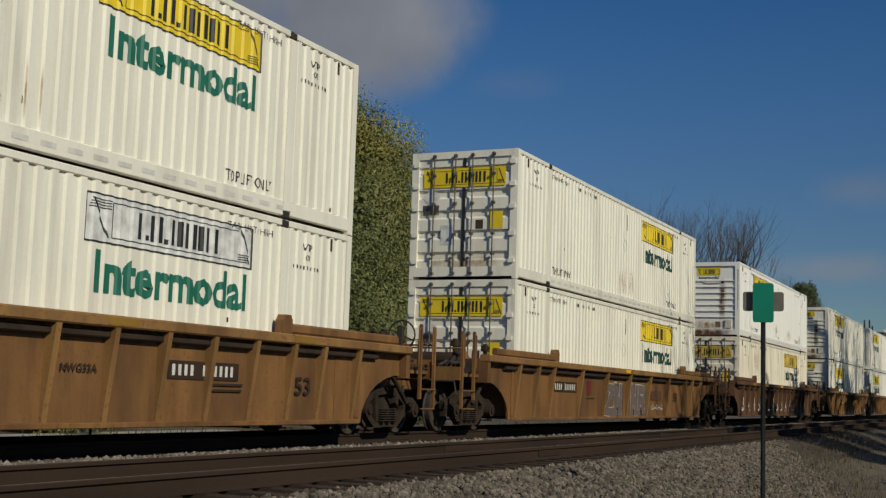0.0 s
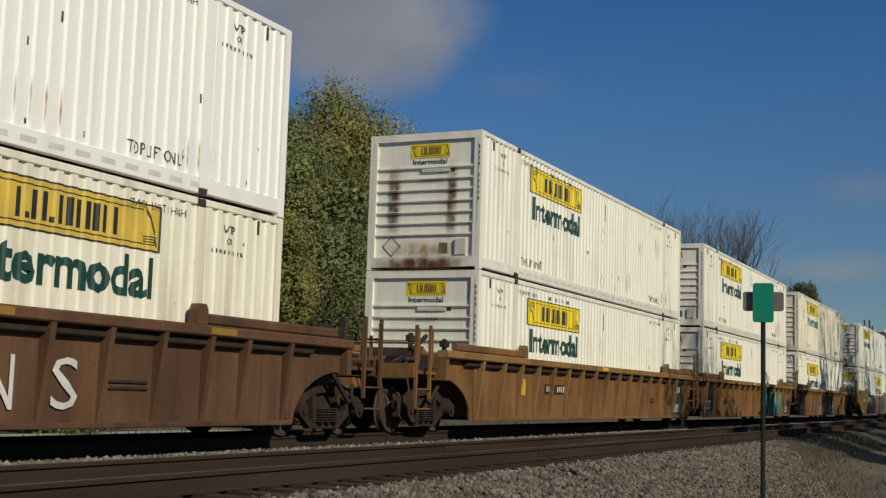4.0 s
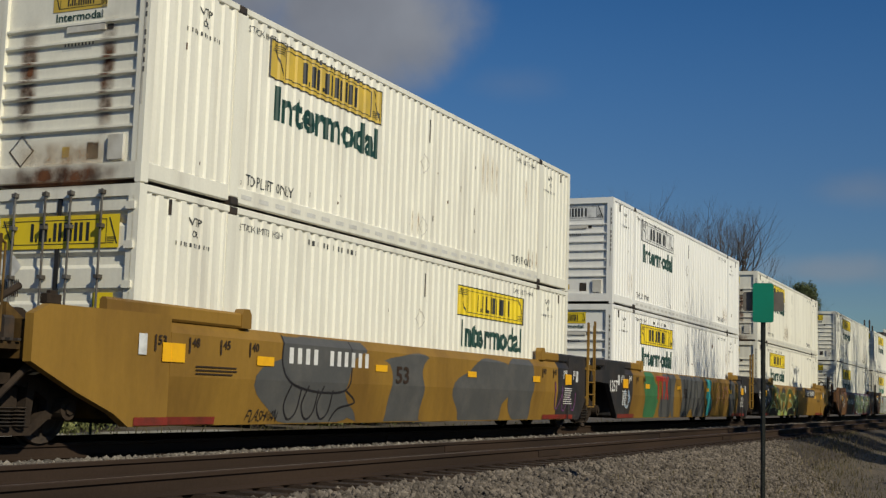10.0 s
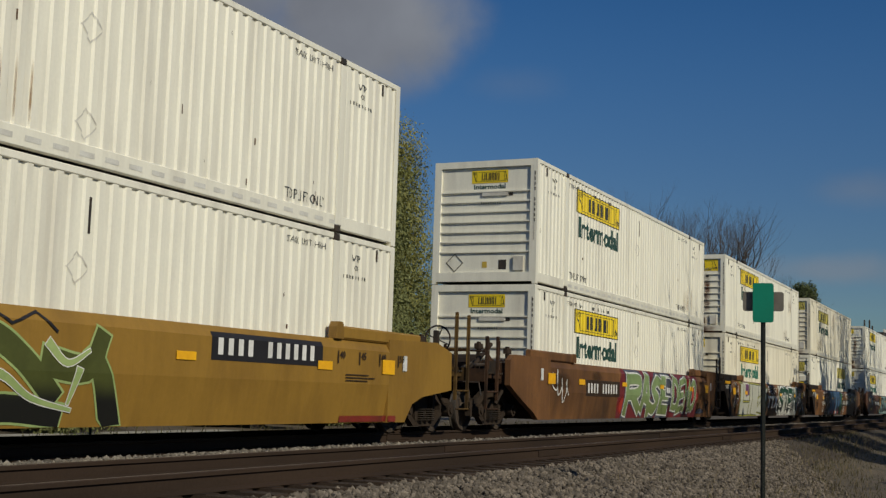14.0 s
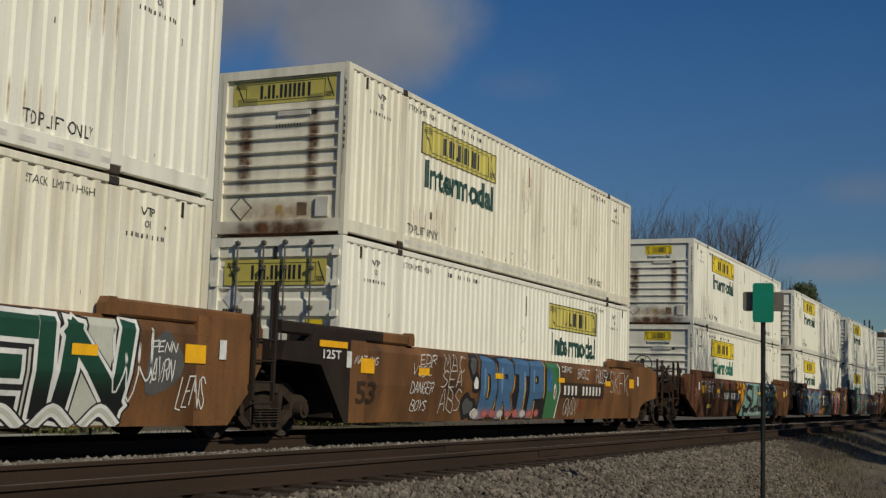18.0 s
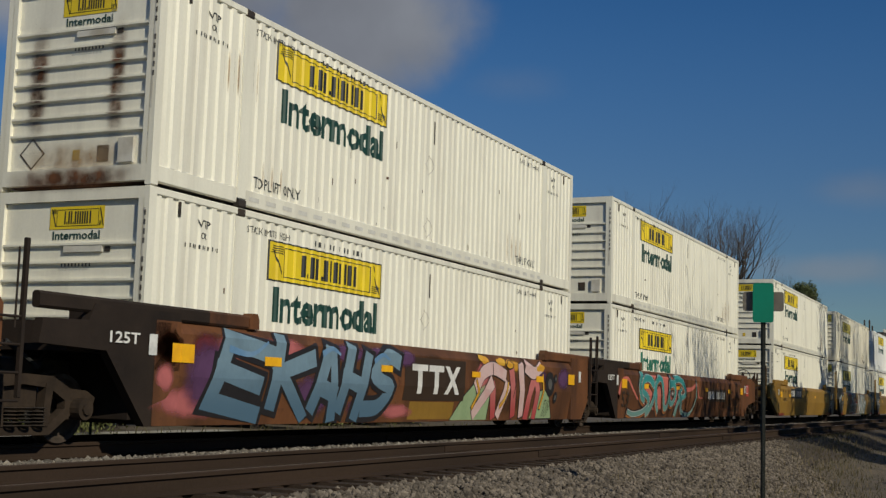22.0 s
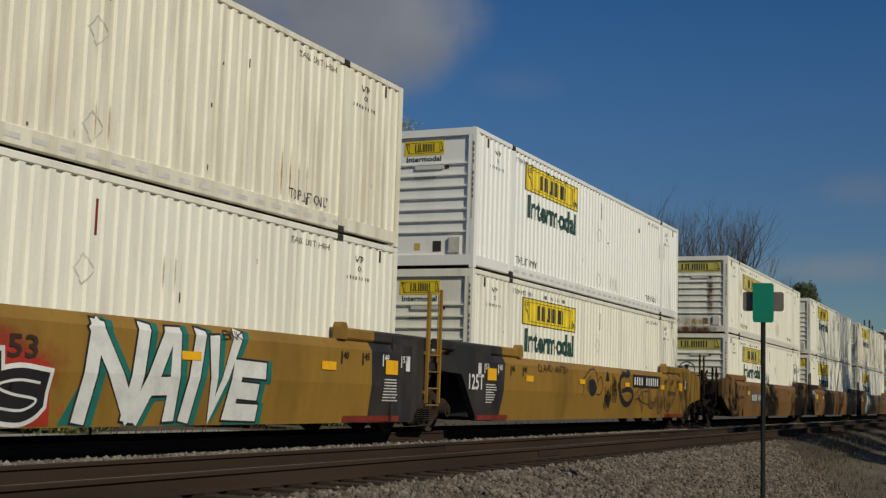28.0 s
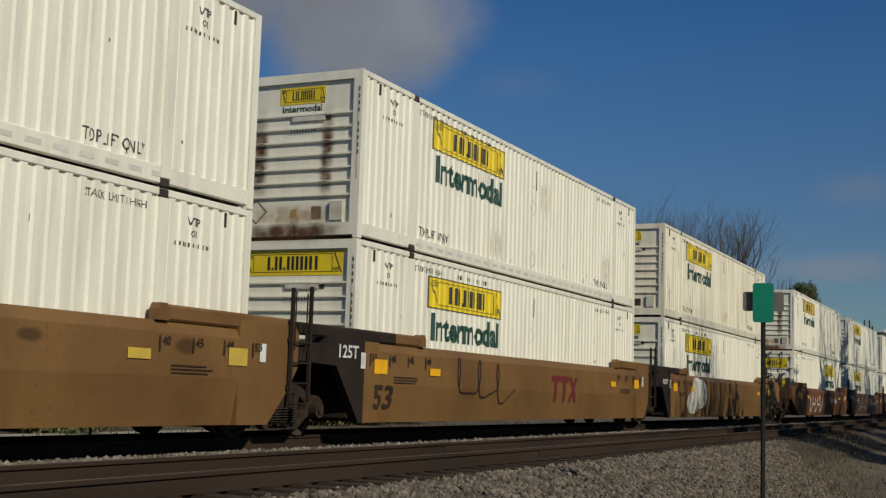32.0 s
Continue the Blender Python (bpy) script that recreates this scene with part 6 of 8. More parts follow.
def painted(car, strokes, layers, fat, thin=None, name="graffiti_letter", ribbed=False, cap=1.0):
    """Strokes in metres, drawn once per layer: (paint, extra width, height of the layer)."""
    for mat, grow, up in layers:
        m = Mesh()
        for i, st in enumerate(strokes):
            pts = smooth_line(st[1:]) if st[0] == "c" else list(st[1:])
            ribbon(m, pts, fat, fat if thin is None else thin, grow, 0.00025 * i, cap)
        laid(car, m, mat, name if grow <= 0.001 else "graffiti_outline", up, ribbed)


def glyph(ch, x0, x1, z0, z1, lean=0.0, seed=0, wob=0.0):
    rng = random.Random(seed)
    bend = [rng.uniform(-wob, wob) for k in range(4)]
    out = []
    for st in ALPHABET[ch]:
        out.append((st[0],) + tuple((x0 + (x1 - x0) * (u + bend[0] * (v - 0.5) + bend[1] * v * (1 - v)) + lean * (v - 0.5),
                                     z0 + (z1 - z0) * (v + bend[2] * (u - 0.5) + bend[3] * u * (1 - u))) for u, v in st[1:]))
    return out


def burner(car, text, x0, x1, layers, fat, z0=0.27, z1=1.5, gap=0.10, lean=0.0, wob=0.12, seed=1, ribbed=False, edges=None, thin=None, drop=None):
    """A full piece: fat letters side by side, each with its outlines and fill."""
    w = (x1 - x0) / len(text)
    for i, ch in enumerate(text):
        if ch == " ":
            continue
        a, b = (edges[i], edges[i + 1]) if edges else (x0 + i * w, x0 + (i + 1) * w)
        grow = max(g for m_, g, u_ in layers)
        if drop:
            # a solid shadow behind the letter: paint, shift along and up, extra width
            painted(car, glyph(ch, a + fat + gap / 2 + drop[1], b - fat - gap / 2 + drop[1], z0 + fat + grow * 0.6 + drop[2], z1 - fat - grow * 0.6 + drop[2], lean, seed + i, wob),
                    [(drop[0], drop[3], 0.0045)], fat, thin, "graffiti_shadow", ribbed=ribbed)
        painted(car, glyph(ch, a + fat + gap / 2, b - fat - gap / 2, z0 + fat + grow * 0.6, z1 - fat - grow * 0.6, lean, seed + i, wob),
                [(m_, g, u_ + 0.0011 * (i % 2)) for m_, g, u_ in layers], fat, thin, ribbed=ribbed, cap=1.0)


def tag(car, text, x0, x1, z0, z1, mat, width=0.012, seed=1, lean=0.05, wob=0.25, up=0.0150, ribbed=False):
    """Handwritten capitals."""
    w = (x1 - x0) / len(text)
    m = Mesh()
    rng = random.Random(seed)
    for i, ch in enumerate(text):
        if ch not in ALPHABET:
            continue
        dz = rng.uniform(-0.06, 0.06) * (z1 - z0)
        for st in glyph(ch, x0 + (i + 0.08) * w, x0 + (i + 0.86) * w, z0 + dz, z1 + dz, lean, seed * 31 + i, wob):
            ribbon(m, smooth_line(st[1:]) if st[0] == "c" else list(st[1:]), width * 0.78, width * 0.6, 0, 0, 0)
    laid(car, m, mat, "tag", up, ribbed)


def field(car, pts, mat, up=0.003, name="graffiti_patch", ribbed=False):
    return laid(car, Mesh().add([(x, 0, z) for x, z in pts], [tuple(range(len(pts)))]), mat, name, up, ribbed)



def scrawl(car, x0, x1, z0, z1, mat, seed, n=9, width=0.018, ribbed=False, name="scrawl"):
    """Loose sprayed loops."""
    rng = random.Random(seed)
    m = Mesh()
    pts = []
    for i in range(n * 8 + 1):
        u = i / (n * 8)
        a = u * n * 2 * math.pi * 0.75
        pts.append((x0 + (x1 - x0) * u + (x1 - x0) / n * 0.35 * math.cos(a + rng.uniform(-0.1, 0.1)),
                    (z0 + z1) / 2 + (z1 - z0) / 2 * math.sin(a) * (0.6 + 0.4 * math.sin(u * 17 + seed))))
    for (xa, za), (xb, zb) in zip(pts, pts[1:]):
        d = Vector((xb - xa, zb - za))
        if d.length < 1e-5:
            continue
        d.normalize()
        px_, pz_ = -d.y * width, d.x * width
        m.add([(xa + px_, 0, za + pz_), (xa - px_, 0, za - pz_), (xb - px_, 0, zb - pz_), (xb + px_, 0, zb + pz_)], [(0, 1, 2, 3)])
    laid(car, m, mat, name, 0.0135, ribbed)


def number_panel(car, x0, x1, z0, z1, panel, ink, ribbed=False):
    """The car's number as plain bars, on its panel."""
    if panel:
        laid(car, rect(x0, x1, z0, z1), panel, "number_panel", 0.004, ribbed)
    h = z1 - z0
    w = (x1 - x0)
    for a, b, n in ((0.05, 0.38, 4), (0.47, 0.95, 6)):
        laid(car, bars(x0 + a * w, x0 + b * w, z0 + h * 0.2, z1 - h * 0.2, n, fill=0.5), ink, "marking", 0.008, ribbed)


def stencil(car, text, x0, x1, z0, z1, mat, ribbed=False, extra=0.02):
    laid(car, letters(text, x0, x1, z0, z1, 0, extra), mat, "lettering", 0.016, ribbed)


def rows_of_text(car, x0, x1, z0, z1, n, mat, ribbed=False, seed=1):
    rng = random.Random(seed)
    m = Mesh()
    h = (z1 - z0) / n
    for k in range(n):
        m.add(rect(x0, x0 + (x1 - x0) * rng.uniform(0.7, 1.0), z1 - (k + 0.4) * h, z1 - k * h).v, rect(0, 1, 0, 1).f)
    laid(car, m, mat, "stencil_text", 0.016, ribbed)


PLAIN = 18      # this car has lost most of its reflectors


def common(k, car, style, left, right, black):
    rib = style == "ribbed"
    if rib:
        for x in (-6.3, -3.9, 2.2, 6.4):
            part("paint_patch", shared("chordpatch", lambda: Mesh().box(-0.3, 0.3, -1.545, -1.538, 1.43, 1.52).data("paint_patch", OCHRE)), None, car, "faded ochre patch", at=(x, 0, 0))
        for x in (-0.32,):
            part("reflector", shared("chordref", lambda: Mesh().box(-0.22, 0.22, -1.545, -1.538, 1.44, 1.52).data("reflector", ORANGE_REF)), None, car, "amber reflector", at=(x, 0, 0))
        if k not in (1, 5):
            rows_of_text(car, 4.3, 5.05, 0.62, 0.78, 2, DARK_TEXT, True, k)
        return
    for x, w, h, z in ((-7.58, 0.46, 0.24, 1.03), (-5.45, 0.44, 0.13, 1.05), (-1.9, 0.42, 0.11, 1.07), (1.9, 0.42, 0.11, 1.07), (5.45, 0.44, 0.13, 1.05), (7.58, 0.46, 0.24, 1.03)):
        if k in (18, 19, 20) and abs(x) < 5 or k == PLAIN and x < -7:
            continue
        tagged(laid(car, rect(x - w / 2, x + w / 2, z, z + h), AMBER if k == PLAIN else ORANGE_REF, "reflector", 0.018), "amber reflector")
    for e in (-1, 1):
        j = (left if e < 0 else right) == "joint"
        ink = SNOW if (black and j) else DARK_TEXT
        over = 8 < k < 15      # the size marks of these cars are painted over
        for x, t in ((7.95, "53"), (7.25, "48"), (6.55, "45"), (5.85, "40"))[:0 if over else 4]:
            laid(car, rect(e * x - 0.018, e * x + 0.018, 1.16, 1.36), ink if x > 7 else DARK_TEXT, "stencil_bar", 0.016)
            stencil(car, t, e * x + 0.05, e * x + 0.22, 1.24, 1.36, ink if x > 7 else DARK_TEXT)
        if black and j:
            edge = [(e * 9.1, 0.225), (e * 6.95, 0.225), (e * 6.85, 1.545), (e * 9.1, 1.545)]
            if e > 0:
                edge = edge[::-1]
            # the black field ends where the side is cut away over the truck
            cap = clip([(x, 0, z) for x, z in edge], 0, -HALF - 0.24, HALF + 0.24)
            laid(car, Mesh().add(cap, [tuple(range(len(cap)))]), BLACK_PAINT, "black_end_field", 0.003)
            rows_of_text(car, e * 7.6 - 0.28, e * 7.6 + 0.28, 0.55, 0.95, 8, CHALK, False, k)
        else:
            if j and e < 0:
                laid(car, rect(min(e * 7.57, e * 8.14), max(e * 7.57, e * 8.14), 0.225, 1.545), CARS[k][1], "side_paint", 0.003)
            if not over:
                rows_of_text(car, e * 6.6 - 0.5, e * 6.6 + 0.5, 0.86, 1.0, 3, DARK_TEXT, False, k)
        if k != PLAIN or e > 0:
            laid(car, rect(e * 8.2 - 0.08, e * 8.2 + 0.08, 1.10, 1.36), PAPER, "placard", 0.016)
        if style == "smooth" and black:
            tagged(laid(car, rect(e * 7.2 - 1.1, e * 7.2 + 0.7, 0.235, 0.335), RED_STRIPE, "warning_stripe", 0.016), "red warning stripe")
    if left == "joint" and k not in (17, 19):
        stencil(car, "125T", *((-8.95, -8.28, 0.92, 1.22) if black else (-9.02, -8.46, 1.22, 1.36)), SNOW)
        if k in (10, 11):
            tagged(laid(car, rect(-9.15, -8.27, 1.40, 1.50), ORANGE_REF, "reflector", 0.018), "amber reflector bar")


def decorate():
    for k, car in enumerate(TRAIN_CARS):
        style, _, ends = CARS[k]
        first, last = k < 4 or k % 3 == 0, k < 3 or k % 3 == 2
        common(k, car, style, "end" if first else "joint", "end" if last else "joint", ends is BLACK_PAINT)
    c = TRAIN_CARS
    # ribbed cars
    number_panel(c[0], 3.32, 4.92, 0.82, 1.06, DARK_TEXT, TAPE, True)
    stencil(c[0], "53", 6.42, 6.86, 0.64, 0.92, DARK_TEXT, True)
    stencil(c[0], "NWG33A", 1.32, 1.95, 0.86, 0.96, DARK_TEXT, True)
    for j, (ch, a, b) in enumerate((("Z", -1.86, -1.08), ("N", -1.06, -0.36), ("N", 0.48, 1.16), ("R", 1.20, 1.92))):
        burner(c[1], ch, a, b, [(SNOW, 0.016, 0.0075), (ASH, 0.0, 0.010)], 0.125, 0.26, 1.15, -0.02, 0.03, 0.06, 3 + j, True, drop=(INK, 0.075, 0.0, 0.02))
    scrawl(c[1], 2.5, 3.85, 0.44, 0.62, SNOW, 5, 9, 0.013, True)
    number_panel(c[1], -5.76, -4.12, 0.86, 1.10, DARK_TEXT, TAPE, True)
    rows_of_text(c[1], -3.4, -2.5, 0.70, 0.74, 1, DARK_TEXT, True, 3)
    laid(c[1], rect(-3.3, -2.98, 0.82, 1.16), MAROON, "patch_panel", 0.003, True)
    laid(c[1], rect(2.55, 3.75, 0.72, 1.0), DKBROWN, "patch_panel", 0.004, True)
    stencil(c[1], "53", 5.06, 5.5, 0.70, 0.97, DARK_TEXT, True)
    for i, ch in enumerate("BANSBLNSBANS"):
        x = -7.8 + i * 1.03
        stencil(c[2], ch, x - 0.22, x + 0.22, 0.42, 1.02, CHALK, True, 0.0)
    number_panel(c[3], -4.3, -2.6, 0.80, 1.02, DARK_TEXT, TAPE, True)
    laid(c[3], rect(-6.0, -5.55, 0.75, 1.1), GOLD, "patch_panel", 0.01, True)
    for k in (3, 4, 5):
        if k != 5:
            laid(c[k], rect(7.0, 8.2, 0.30, 1.38), BLACK_PAINT, "black_end_field", 0.005, True)
            stencil(c[k], "53", 7.55, 7.85, 0.98, 1.14, SNOW, True)
            stencil(c[k], "8", 7.05, 7.2, 0.98, 1.14, SNOW, True)
            rows_of_text(c[k], 7.0, 7.9, 0.36, 0.62, 4, SNOW, True, k)
        if k != 3:
            laid(c[k], rect(-8.15, -7.02, 0.30, 1.38), BLACK_PAINT, "black_end_field", 0.005, True)
            stencil(c[k], "125T", -8.05, -7.32, 0.48, 0.78, SNOW, True)
            rows_of_text(c[k], -7.9, -7.4, 0.33, 0.42, 3, SNOW, True, k)
        stencil(c[k], "53", *((6.40, 6.86) if k == 3 else (6.58, 6.98)), 0.60, 0.90, DARK_TEXT, True)
        stencil(c[k], "40", 6.26, 6.40, 0.92, 1.04, DARK_TEXT, True)
        stencil(c[k], "45", 6.82, 6.96, 1.06, 1.17, DARK_TEXT, True)
    tag(c[3], "SKA", 3.15, 4.0, 0.5, 1.05, MAROON, 0.012, 61, ribbed=True)
    for j, x in enumerate((-7.05, -5.95, -4.95)):
        tag(c[5], "MAC" if j else "WAR", x, x + 0.6, 0.72, 1.08, MAROON, 0.011, 62 + j, ribbed=True)
    for j, (ch, a, b) in enumerate((("K", 2.52, 3.50), ("Z", 3.48, 4.48), ("A", 4.44, 5.46), ("S", 5.42, 6.52))):
        burner(c[4], ch, a, b, [(INK, 0.028, 0.006 + 0.0004 * j), (LAGOON, 0.0, 0.010 + 0.0004 * j)], 0.185, 0.25, 1.30, -0.06, 0.02, 0.10, 11 + j, True)
    painted(c[4], [("l", (2.66, 1.22), (2.9, 1.22)), ("l", (3.7, 1.2), (4.2, 1.2)), ("c", (4.9, 1.2), (5.0, 1.24), (5.15, 1.15)), ("c", (5.7, 1.18), (6.0, 1.24), (6.3, 1.15))],
            [(SEA, 0.0, 0.0135)], 0.04, 0.02, "graffiti_highlight", True)
    emblem_bars(c[4], 1.08, 1.94, 0.80, 1.12, MAROON, True)
    rows_of_text(c[4], -4.0, -3.3, 0.62, 0.78, 2, DARK_TEXT, True, 9)
    tag(c[4], "SLAY", -5.9, -5.3, 0.75, 1.1, ROSE, 0.014, 5, ribbed=True)
    painted(c[4], [("c", (-2.0, 1.30), (-1.75, 0.95), (-1.5, 0.80), (-1.15, 1.0), (-0.95, 1.30))], [(INK, 0.0, 0.012)], 0.03, name="hanging_cable", ribbed=True)
    rng = random.Random(8)
    for j in range(34):
        x = rng.choice((-2.75, -2.45, -2.2, -1.9, 0.2, 1.25, 2.3, 3.4, 3.6)) + rng.uniform(-0.14, 0.14)
        laid(c[5], blob(x, rng.uniform(0.35, 0.95), rng.uniform(0.04, 0.11), rng.uniform(0.05, 0.13), 400 + j, 12, 0.15), (TEAL, BLUE, BLUE, SEA)[j % 4], "graffiti_spot", 0.0025 + 0.00008 * j, True)
    for j, (ch, a, b, z1) in enumerate((("S", -1.92, -0.90, 1.26), ("K", -0.80, 0.10, 1.20), ("R", 0.30, 1.16, 1.18), ("Y", 1.36, 2.30, 1.10), ("B", 2.36, 3.26, 1.08))):
        burner(c[5], ch, a, b, [(SNOW, 0.035, 0.0075), (INK, 0.0, 0.010), (SNOW, -0.118, 0.0125)], 0.13, 0.24, z1, 0.0, 0.05, 0.10, 13 + j, True, drop=(SNOW, -0.11, -0.02, 0.03))
    tag(c[5], "DFW", 3.76, 4.15, 0.66, 0.98, SNOW, 0.018, 14, -0.1, ribbed=True)
    number_panel(c[5], 3.58, 5.2, 0.98, 1.18, DARK_TEXT, TAPE, True)
    # ochre cars
    for i, (x, rx, mt) in enumerate(((-3.9, 1.6, SLATE), (-1.2, 1.5, SLATE), (0.9, 1.3, OCHRE), (2.6, 1.5, SLATE), (4.6, 0.9, SLATE), (-2.2, 0.7, OCHRE))):
        laid(c[6], blob(x, 0.9 - 0.2 * (i % 2), rx, 0.75, 20 + i, 40, 0.3), mt, "camouflage_patch", 0.003 + 0.0005 * i)
    number_panel(c[6], -4.95, -2.1, 1.03, 1.42, None, SNOW)
    stencil(c[6], "53", -1.35, -0.85, 0.88, 1.18, DARK_TEXT)
    jaw = [(-4.95, 1.5), (-4.98, 1.1), (-4.7, 0.82), (-3.9, 0.70), (-3.05, 0.74), (-2.9, 1.1), (-2.95, 1.5)]
    field(c[6], jaw, SLATE, 0.0062)
    painted(c[6], [("c",) + tuple(jaw), ("c", (-3.05, 0.74), (-2.7, 0.55), (-3.2, 0.45), (-3.4, 0.27))] +
            [("c", (x, 0.78), (x - 0.12, 0.5), (x + 0.05, 0.29), (x + 0.25, 0.4), (x + 0.3, 0.72)) for x in (-4.7, -4.2, -3.75)], [(INK, 0.0, 0.0075)], 0.017, name="graffiti_outline")
    tag(c[6], "FLASHMAN", -5.75, -4.95, 0.28, 0.42, INK, 0.010, 7)
    for i, (x, rx, mt) in enumerate(((-5.0, 0.75, LEAFGREEN), (-3.0, 1.0, SLATE), (-1.0, 1.5, SLATE), (0.7, 1.0, SLATE), (-1.9, 0.5, OCHRE), (5.9, 0.5, SLATE))):
        laid(c[7], blob(x, 0.85, rx, 0.8, 30 + i, 40, 0.28), mt, "camouflage_patch", 0.003 + 0.0005 * i)
    field(c[7], [(2.0, 0.24), (2.3, 0.26), (2.75, 0.5), (2.6, 0.8), (2.05, 0.72)], TEAL, 0.0072)
    field(c[7], [(1.7, 0.86), (2.05, 0.72), (2.6, 0.8), (2.35, 1.0), (2.6, 1.45), (1.72, 1.5), (1.95, 1.15)], TEAL, 0.0076)
    emblem_bars(c[7], -4.5, -3.1, 0.76, 1.44, RED)
    stencil(c[7], "53", -1.3, -0.85, 0.82, 1.12, DARK_TEXT)
    painted(c[7], [("c", (-7.85, 0.6), (-7.6, 0.95), (-7.5, 0.6), (-7.2, 0.55), (-7.3, 0.95), (-7.1, 0.7))], [(SNOW, 0.015, 0.010), (SKY_BLUE, 0.0, 0.012)], 0.02)
    tag(c[7], "DUGY", 3.4, 5.2, 0.75, 1.3, PINK, 0.014, 8)
    scrawl(c[6], 6.6, 8.0, 0.4, 1.3, PURPLE, 17, 4, 0.02)
    for j, (x, z, a, b) in enumerate(((-7.5, 0.95, 0.55, 0.5), (-6.7, 1.15, 0.6, 0.35), (-3.4, 1.3, 0.4, 0.25), (-4.9, 1.3, 0.35, 0.2))):
        laid(c[8], blob(x, z, a * 1.4, b * 1.4, 41 + j), M_DUSK, "graffiti_patch", 0.0042 + 0.0005 * j)
    bends = [("c", (-7.05, 0.30), (-6.4, 0.55), (-5.95, 0.95), (-5.75, 1.32), (-5.2, 1.30), (-4.9, 0.95), (-4.45, 0.75), (-4.05, 0.50)),
             ("c", (-6.5, 0.36), (-5.6, 0.42), (-4.6, 0.36), (-4.0, 0.42)), ("c", (-4.1, 1.05), (-3.75, 0.85), (-3.55, 0.40)),
             ("c", (-3.9, 0.98), (-3.1, 1.02), (-2.75, 0.75), (-3.05, 0.42)), ("c", (-2.45, 0.33), (-2.5, 0.85), (-2.2, 1.22), (-1.5, 1.22), (-1.0, 0.98), (-0.5, 0.60)),
             ("c", (-1.9, 0.34), (-1.2, 0.44), (-0.4, 0.36)), ("c", (-0.55, 0.95), (0.05, 0.90), (0.25, 1.22)), ("c", (0.55, 0.33), (0.35, 0.75), (0.15, 1.05))]
    painted(c[8], bends, [(LIME, 0.03, 0.0055), (OLIVE_FADE, 0.0, 0.0085)], 0.17, 0.13, "graffiti_shape")
    painted(c[8], [("c", (-6.45, 0.42), (-5.95, 0.78), (-5.35, 0.68), (-4.95, 0.46)), ("c", (-5.25, 1.12), (-5.0, 0.98), (-4.8, 1.2)), ("c", (-3.95, 0.86), (-3.75, 0.6), (-3.7, 0.32)),
                    ("c", (-3.0, 1.0), (-2.95, 0.7), (-3.15, 0.40)), ("c", (-1.9, 0.90), (-1.3, 0.80), (-0.8, 0.55), (-0.15, 0.42)), ("c", (-0.6, 1.15), (-0.3, 0.95), (0.05, 1.1)), ("c", (-0.1, 0.85), (-0.2, 0.5))],
            [(SNOW, 0.012, 0.0115), (LIME, 0.0, 0.0135)], 0.055, 0.02, "graffiti_highlight")
    for j, (x, w) in enumerate(((-4.15, 0.34), (-3.4, 0.22), (-2.55, 0.36))):
        laid(c[8], blob(x, 0.30, w, 0.16, 130 + j), CITRON if j == 1 else LIME, "graffiti_patch", 0.0150)
    painted(c[8], [("c", (-4.6, 1.5), (-4.3, 1.1), (-3.6, 1.25), (-3.0, 1.5)), ("c", (-3.5, 1.5), (-3.2, 1.2), (-2.6, 1.5)), ("l", (-1.7, 1.3), (-1.5, 1.5), (-1.2, 1.35), (-0.8, 1.5), (-0.5, 1.3))],
            [(INK, 0.0, 0.0155)], 0.016, name="graffiti_outline")
    number_panel(c[8], 2.46, 5.38, 1.09, 1.47, INK, SNOW)
    # red-brown cars
    number_panel(c[9], -5.1, -2.3, 0.78, 1.18, DARK_TEXT, SNOW)
    field(c[9], [(-2.35, 0.23), (6.35, 0.23), (6.2, 0.9), (6.3, 1.53), (-2.1, 1.53), (-2.45, 0.9)], MAROON)
    for j in range(9):
        laid(c[9], blob(-1.9 + 0.98 * j, 0.5 + 0.7 * ((j * 37) % 10) / 10, 0.7, 0.4, 140 + j), (M_RED, M_DUSK, M_PURPLE, M_RED)[j % 4], "graffiti_patch", 0.0036 + 0.0004 * j)
    burner(c[9], "RASE", -1.7, 2.7, [(DUSK, 0.11, 0.0075), (SNOW, 0.035, 0.0095), (LIME_FADE, 0.0, 0.0120)], 0.145, 0.25, 1.51, 0.0, 0.12, 0.22, 50, edges=(-1.75, -0.25, 0.72, 1.72, 2.75))
    field(c[9], [(2.28, 0.84), (2.98, 0.82), (3.02, 1.30), (2.85, 1.42), (2.32, 1.42)], SNOW, 0.0145)
    field(c[9], [(2.32, 0.88), (2.94, 0.86), (2.97, 1.28), (2.82, 1.38), (2.36, 1.38)], DUSK, 0.0158)
    field(c[9], [(2.42, 0.96), (2.86, 0.94), (2.86, 1.10), (2.42, 1.12)], SNOW, 0.0170)
    burner(c[9], "DEMO", 3.12, 6.05, [(DUSK, 0.06, 0.0095), (SNOW, 0.03, 0.0110), (LIME_FADE, 0.0, 0.0135)], 0.095, 0.34, 1.46, -0.04, 0.1, 0.25, 51)
    for j in range(7):
        laid(c[9], blob(3.75 + 0.27 * j, 0.42 + 0.1 * (j % 2), 0.035, 0.04, 150 + j, 10), INK, "graffiti_spot", 0.0165)
    for j, (a, b, z0, z1) in enumerate(((6.45, 7.3, 0.75, 1.15), (7.1, 7.9, 0.5, 1.0), (6.6, 7.1, 1.2, 1.42))):
        scrawl(c[9], a, b, z0, z1, DARK_TEXT, 510 + j, 8, 0.02)
    laid(c[9], blob(6.9, 0.42, 0.7, 0.16, 515), M_DUSK, "graffiti_patch", 0.003)
    scrawl(c[9], -7.6, -6.4, 0.6, 1.4, SNOW, 52, 5, 0.02)
